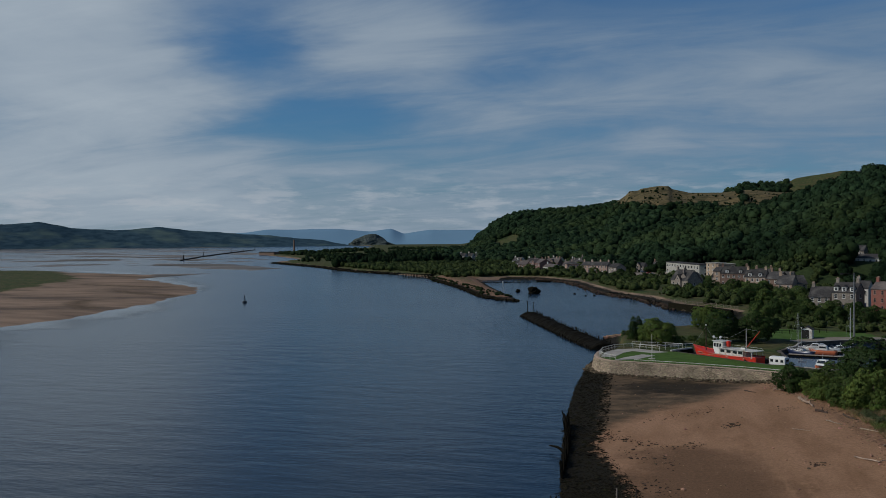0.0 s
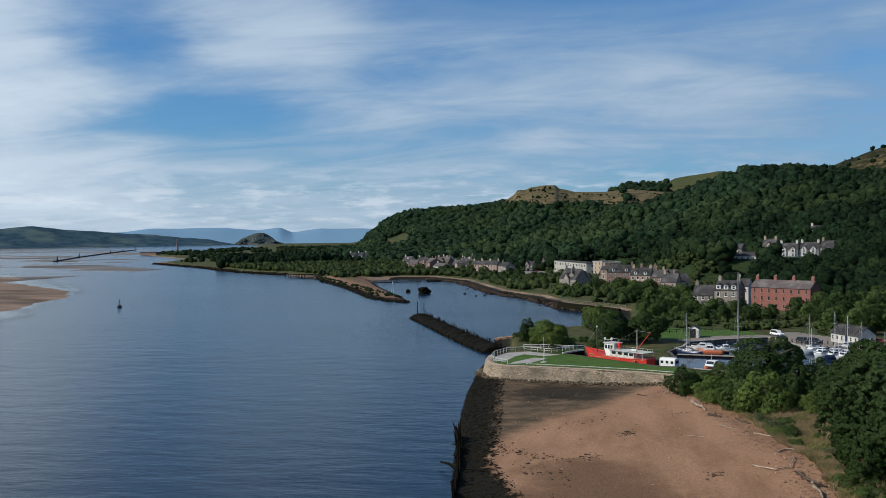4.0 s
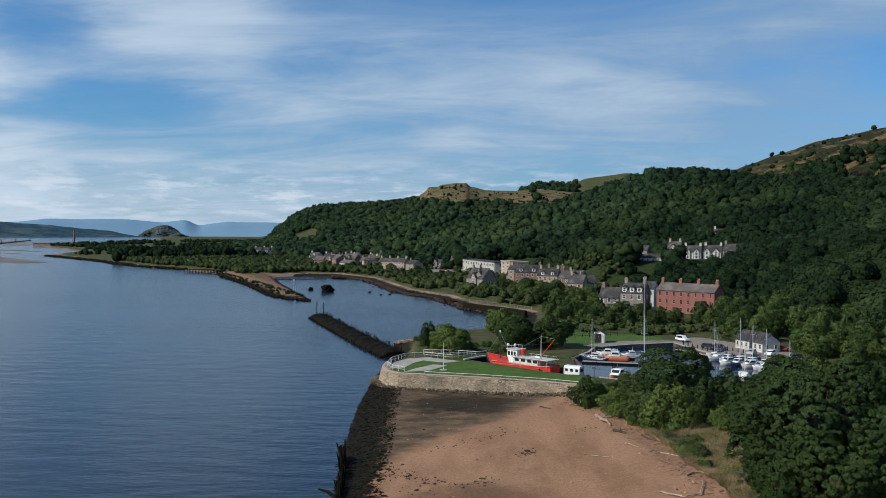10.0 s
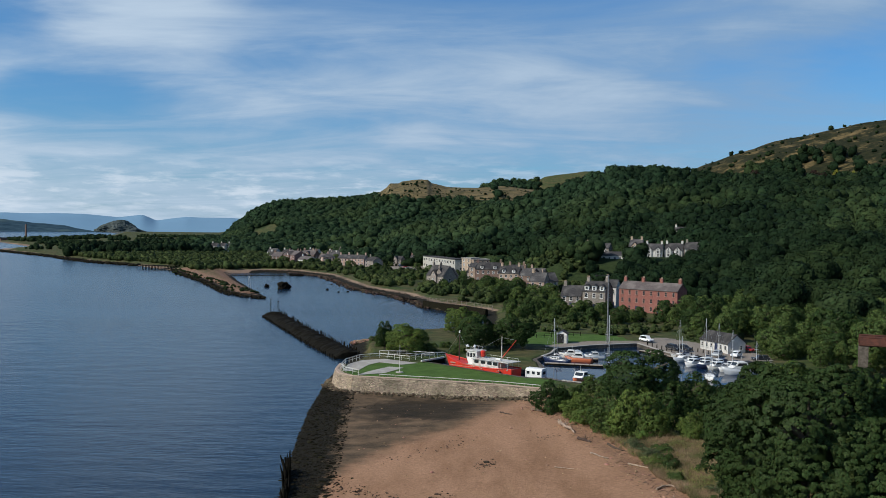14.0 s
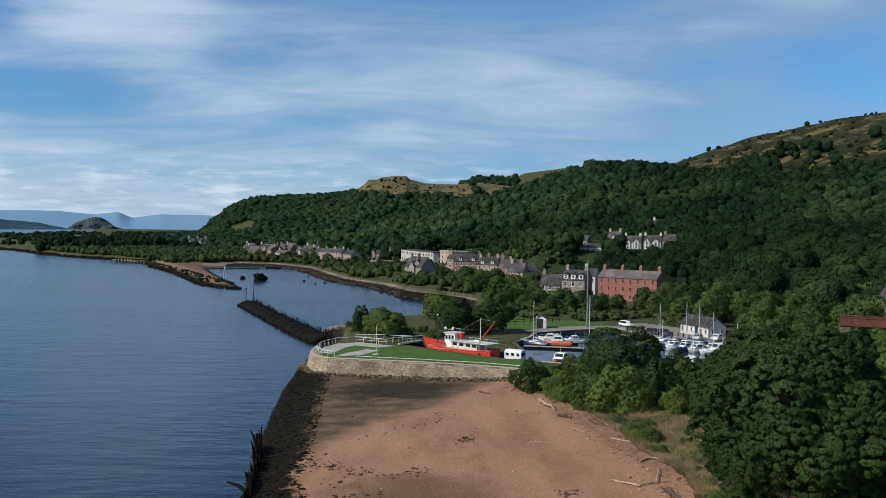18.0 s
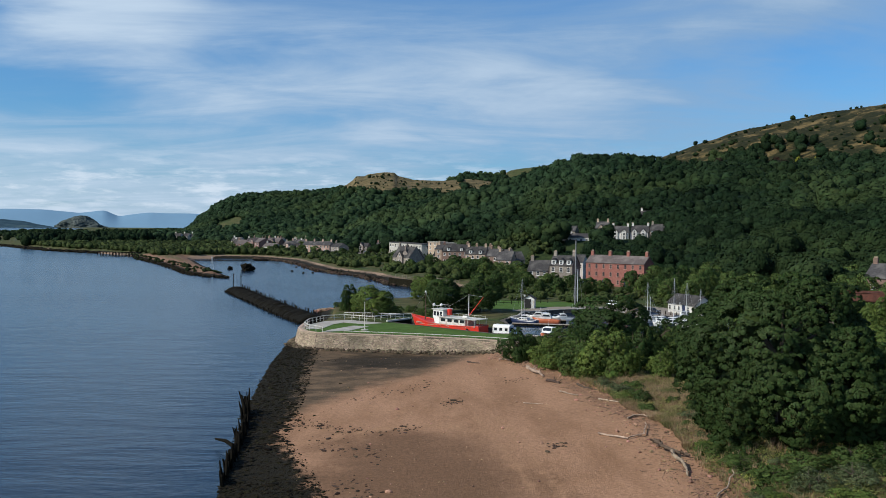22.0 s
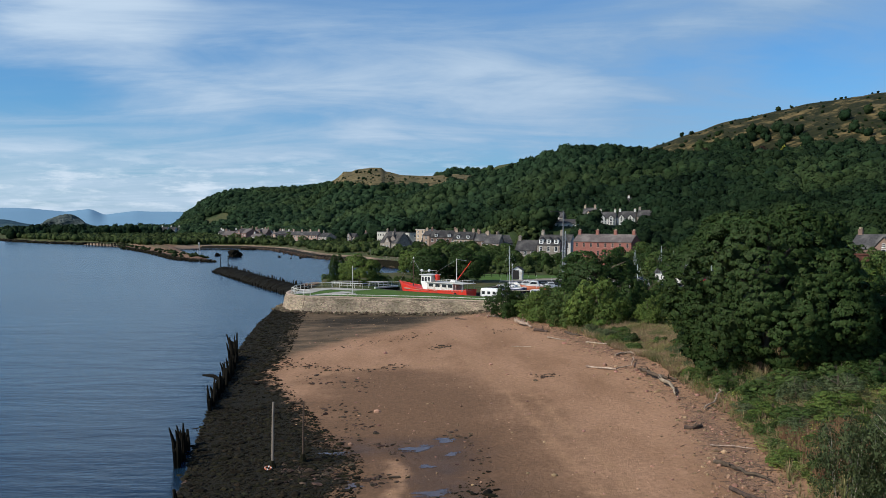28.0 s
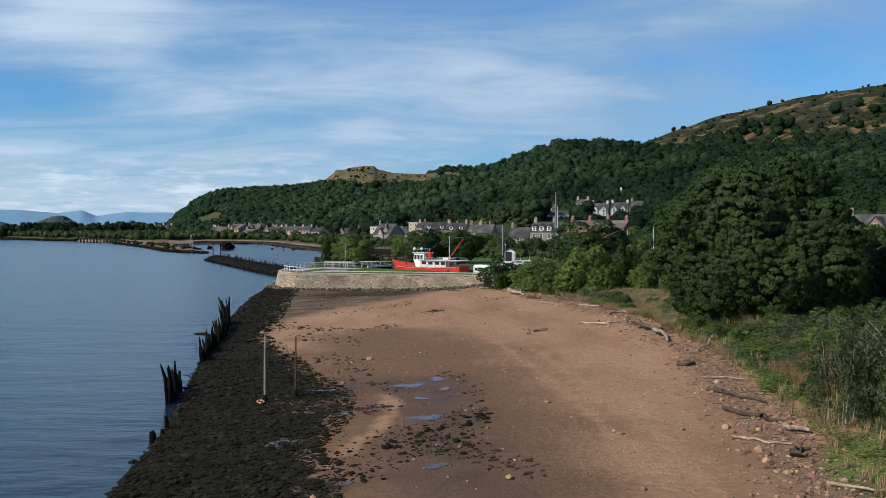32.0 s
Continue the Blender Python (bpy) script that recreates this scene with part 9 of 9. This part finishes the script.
def odd_trees():
    """Trees that stand out from the woods, and the taller ones before the village."""
    CLEAR.extend([(287, 706, 7), (282, 695, 7), (299, 701, 7), (294, 690, 7), (271, 702, 8), (266, 690, 8), (253, 798, 8), (249, 786, 7)])
    tree("golden", 287, 707, 17.0, 3.8, "golden-leaved conifer standing in the hillside wood", 0, group="golden trees on the hill")
    tree("golden", 299, 702, 16.0, 3.5, "golden-leaved conifer standing in the hillside wood", 90, group="golden trees on the hill")
    tree("copper", 271, 703, 15.5, 7.5, "copper beech with dark reddish crown in the wood", 30, group="copper beeches on the hill")
    tree("copper", 253, 799, 16.0, 7.5, "copper beech with dark reddish crown in the wood", 130, group="copper beeches on the hill")
    for k, (x, y, h, r) in enumerate(((80.0, 167, 8.6, 3.6), (85.0, 168.5, 8.2, 3.4))):
        tree("broad", x, y, h, r, "leafy tree growing before the iron bridge", 40 + k * 110, group="trees by the bridge")
    for k, (x, y, h, r) in enumerate(((9, 414, 7.5, 4.5), (16, 408, 6.5, 4.2), (23, 412, 7.0, 4.4), (19, 378, 7.5, 4.6), (27, 372, 6.0, 4.0), (34, 374, 6.5, 4.2), (-2, 436, 6.0, 3.8), (-30, 470, 5.0, 3.4), (7, 396, 6.0, 4.0), (30, 306, 5.5, 3.6), (37, 302, 5.0, 3.4),
                                      (45, 303, 4.2, 3.0), (13, 352, 6.5, 4.2), (20, 345, 7.0, 4.6), (27, 350, 6.0, 4.2), (-17, 566, 5.0, 3.4), (-26, 592, 4.6, 3.2), (-36, 624, 4.8, 3.4), (-62, 600, 5.5, 3.6), (-84, 628, 6.0, 4.0), (-96, 640, 6.5, 4.2), (-116, 650, 6.5, 4.4), (-140, 668, 7.0, 4.6), (-104, 702, 8.0, 5.0), (-126, 696, 7.5, 4.6))):
        tree(("mid_dark", "mid", "mid_b")[k % 3], x, y, h, r, "broadleaf tree in the gardens before the village houses", k * 67, group="garden trees of the village")


belt_trees()
odd_trees()
make_woods()


# ---- grasses of the bank ----
def bank_grass():
    rng = np.random.default_rng(23)

    def tufts(n, lo, hi, seed_poly, blade, name, label, material):
        xs, ys = [p[0] for p in seed_poly], [p[1] for p in seed_poly]
        y = min(ys) + (max(ys) - min(ys)) * rng.uniform(0, 1, n) ** 1.4
        x = rng.uniform(min(xs), max(xs), n)
        k = inside(x, y, seed_poly) & (signed(x, y, BACK) > -0.4 + 0.8 * wavy(x, y, 3.0, 1.0))
        x, y = x[k], y[k]
        z = ground_height(x, y)
        h = rng.uniform(lo, hi, len(x)) * (1 + 0.4 * wavy(x, y, 5.0, 0.2))
        t = []
        for q in range(7):
            a = q * 0.9
            t.append([[0.10 * math.cos(a + 1.3), 0.10 * math.sin(a + 1.3), 0], [0.10 * math.cos(a - 1.3), 0.10 * math.sin(a - 1.3), 0], [0.75 * math.cos(a), 0.75 * math.sin(a), 1.0]])
        v = np.array(t).reshape(-1, 3)
        f = np.arange(21).reshape(7, 3)
        rows = np.stack([x, y, z - 0.02, rng.uniform(0, 6.3, len(x)), h * blade, h * blade, h], -1)
        vv, ff = repeat((v, f), rows)
        tagged(new(name, mesh_from(name, vv, ff, M[material])), label, "grass", kind="stuff")

    def herbs(n, poly, name, label, material, seed, tall):
        """A tangle of leaves over uneven mounds of weeds."""
        xs, ys = [p[0] for p in poly], [p[1] for p in poly]
        y = min(ys) + (max(ys) - min(ys)) * rng.uniform(0, 1, n) ** 1.3
        x = rng.uniform(min(xs), max(xs), n)
        patch = wavy(x, y, 2.6, seed) + 0.5 * wavy(x, y, 0.9, seed + 1)
        k = inside(x, y, poly) & (signed(x, y, BACK) > 0.1 + 0.6 * wavy(x, y, 2.0, 1.0)) & (patch > -0.1)
        x, y, patch = x[k], y[k], patch[k]
        m = len(x)
        mound = tall * (0.25 + 0.75 * np.clip(patch, 0, 1)) * rng.uniform(0.35, 1.05, m)
        s = rng.uniform(0.05, 0.13, m)
        leaf_shape = (np.array([[-1, 0, 0], [0, -0.45, 0.25], [1, 0, 0.1], [0, 0.45, 0.25]], float), np.array([[0, 1, 2], [0, 2, 3]]))
        rows = np.stack([x, y, ground_height(x, y) + mound, rng.uniform(0, 6.3, m), s, s, s * rng.uniform(-1.5, 1.5, m)], -1)
        v, f = repeat(leaf_shape, rows)
        tagged(new(name, mesh_from(name, v, f, M[material])), label, "weeds", kind="stuff")

    edge = [(13, 20), (16, 30), (18, 41), (20, 52), (21.8, 64), (23.7, 80), (24, 102), (20, 124), (16.5, 139), (13, 150), (20, 156), (34, 140), (40, 110), (44, 80), (40, 50), (34, 30), (28, 20)]
    tufts(26000, 0.18, 0.5, edge, 0.75, "bank_grass", "tall rough grass along the bank above the beach", "grass")
    tufts(3000, 0.5, 1.0, [(22.5, 57), (26, 56), (29, 66), (25, 69)], 0.45, "red_weeds", "reddish dock and willowherb among the grass", "heath")
    herbs(300000, edge, "green_weeds", "tangled green brambles and nettles on the bank", "herb_green", 0.4, 1.1)
    herbs(90000, edge, "bright_weeds", "bright yellow-green weeds scattered over the bank", "herb_bright", 2.9, 0.9)
    herbs(130000, edge, "dark_weeds", "dark green bramble leaves on the bank", "herb_dark", 5.1, 1.3)
    tufts(5000, 0.5, 1.15, edge, 0.4, "seeding_grass", "tall straw-coloured seeding grass among the brambles", "straw")
    tufts(12000, 0.3, 0.75, [(23, 90), (29, 92), (33, 126), (20, 130), (22, 118)], 0.8, "dry_grass", "dry straw-coloured grass and docks on the bank under the bushes", "straw")
    tufts(2600, 0.3, 0.8, [(26, 70), (40, 74), (38, 80), (28, 82)], 0.8, "pale_grass", "pale seeding grass at the edge of the sycamore's shade", "straw")


bank_grass()
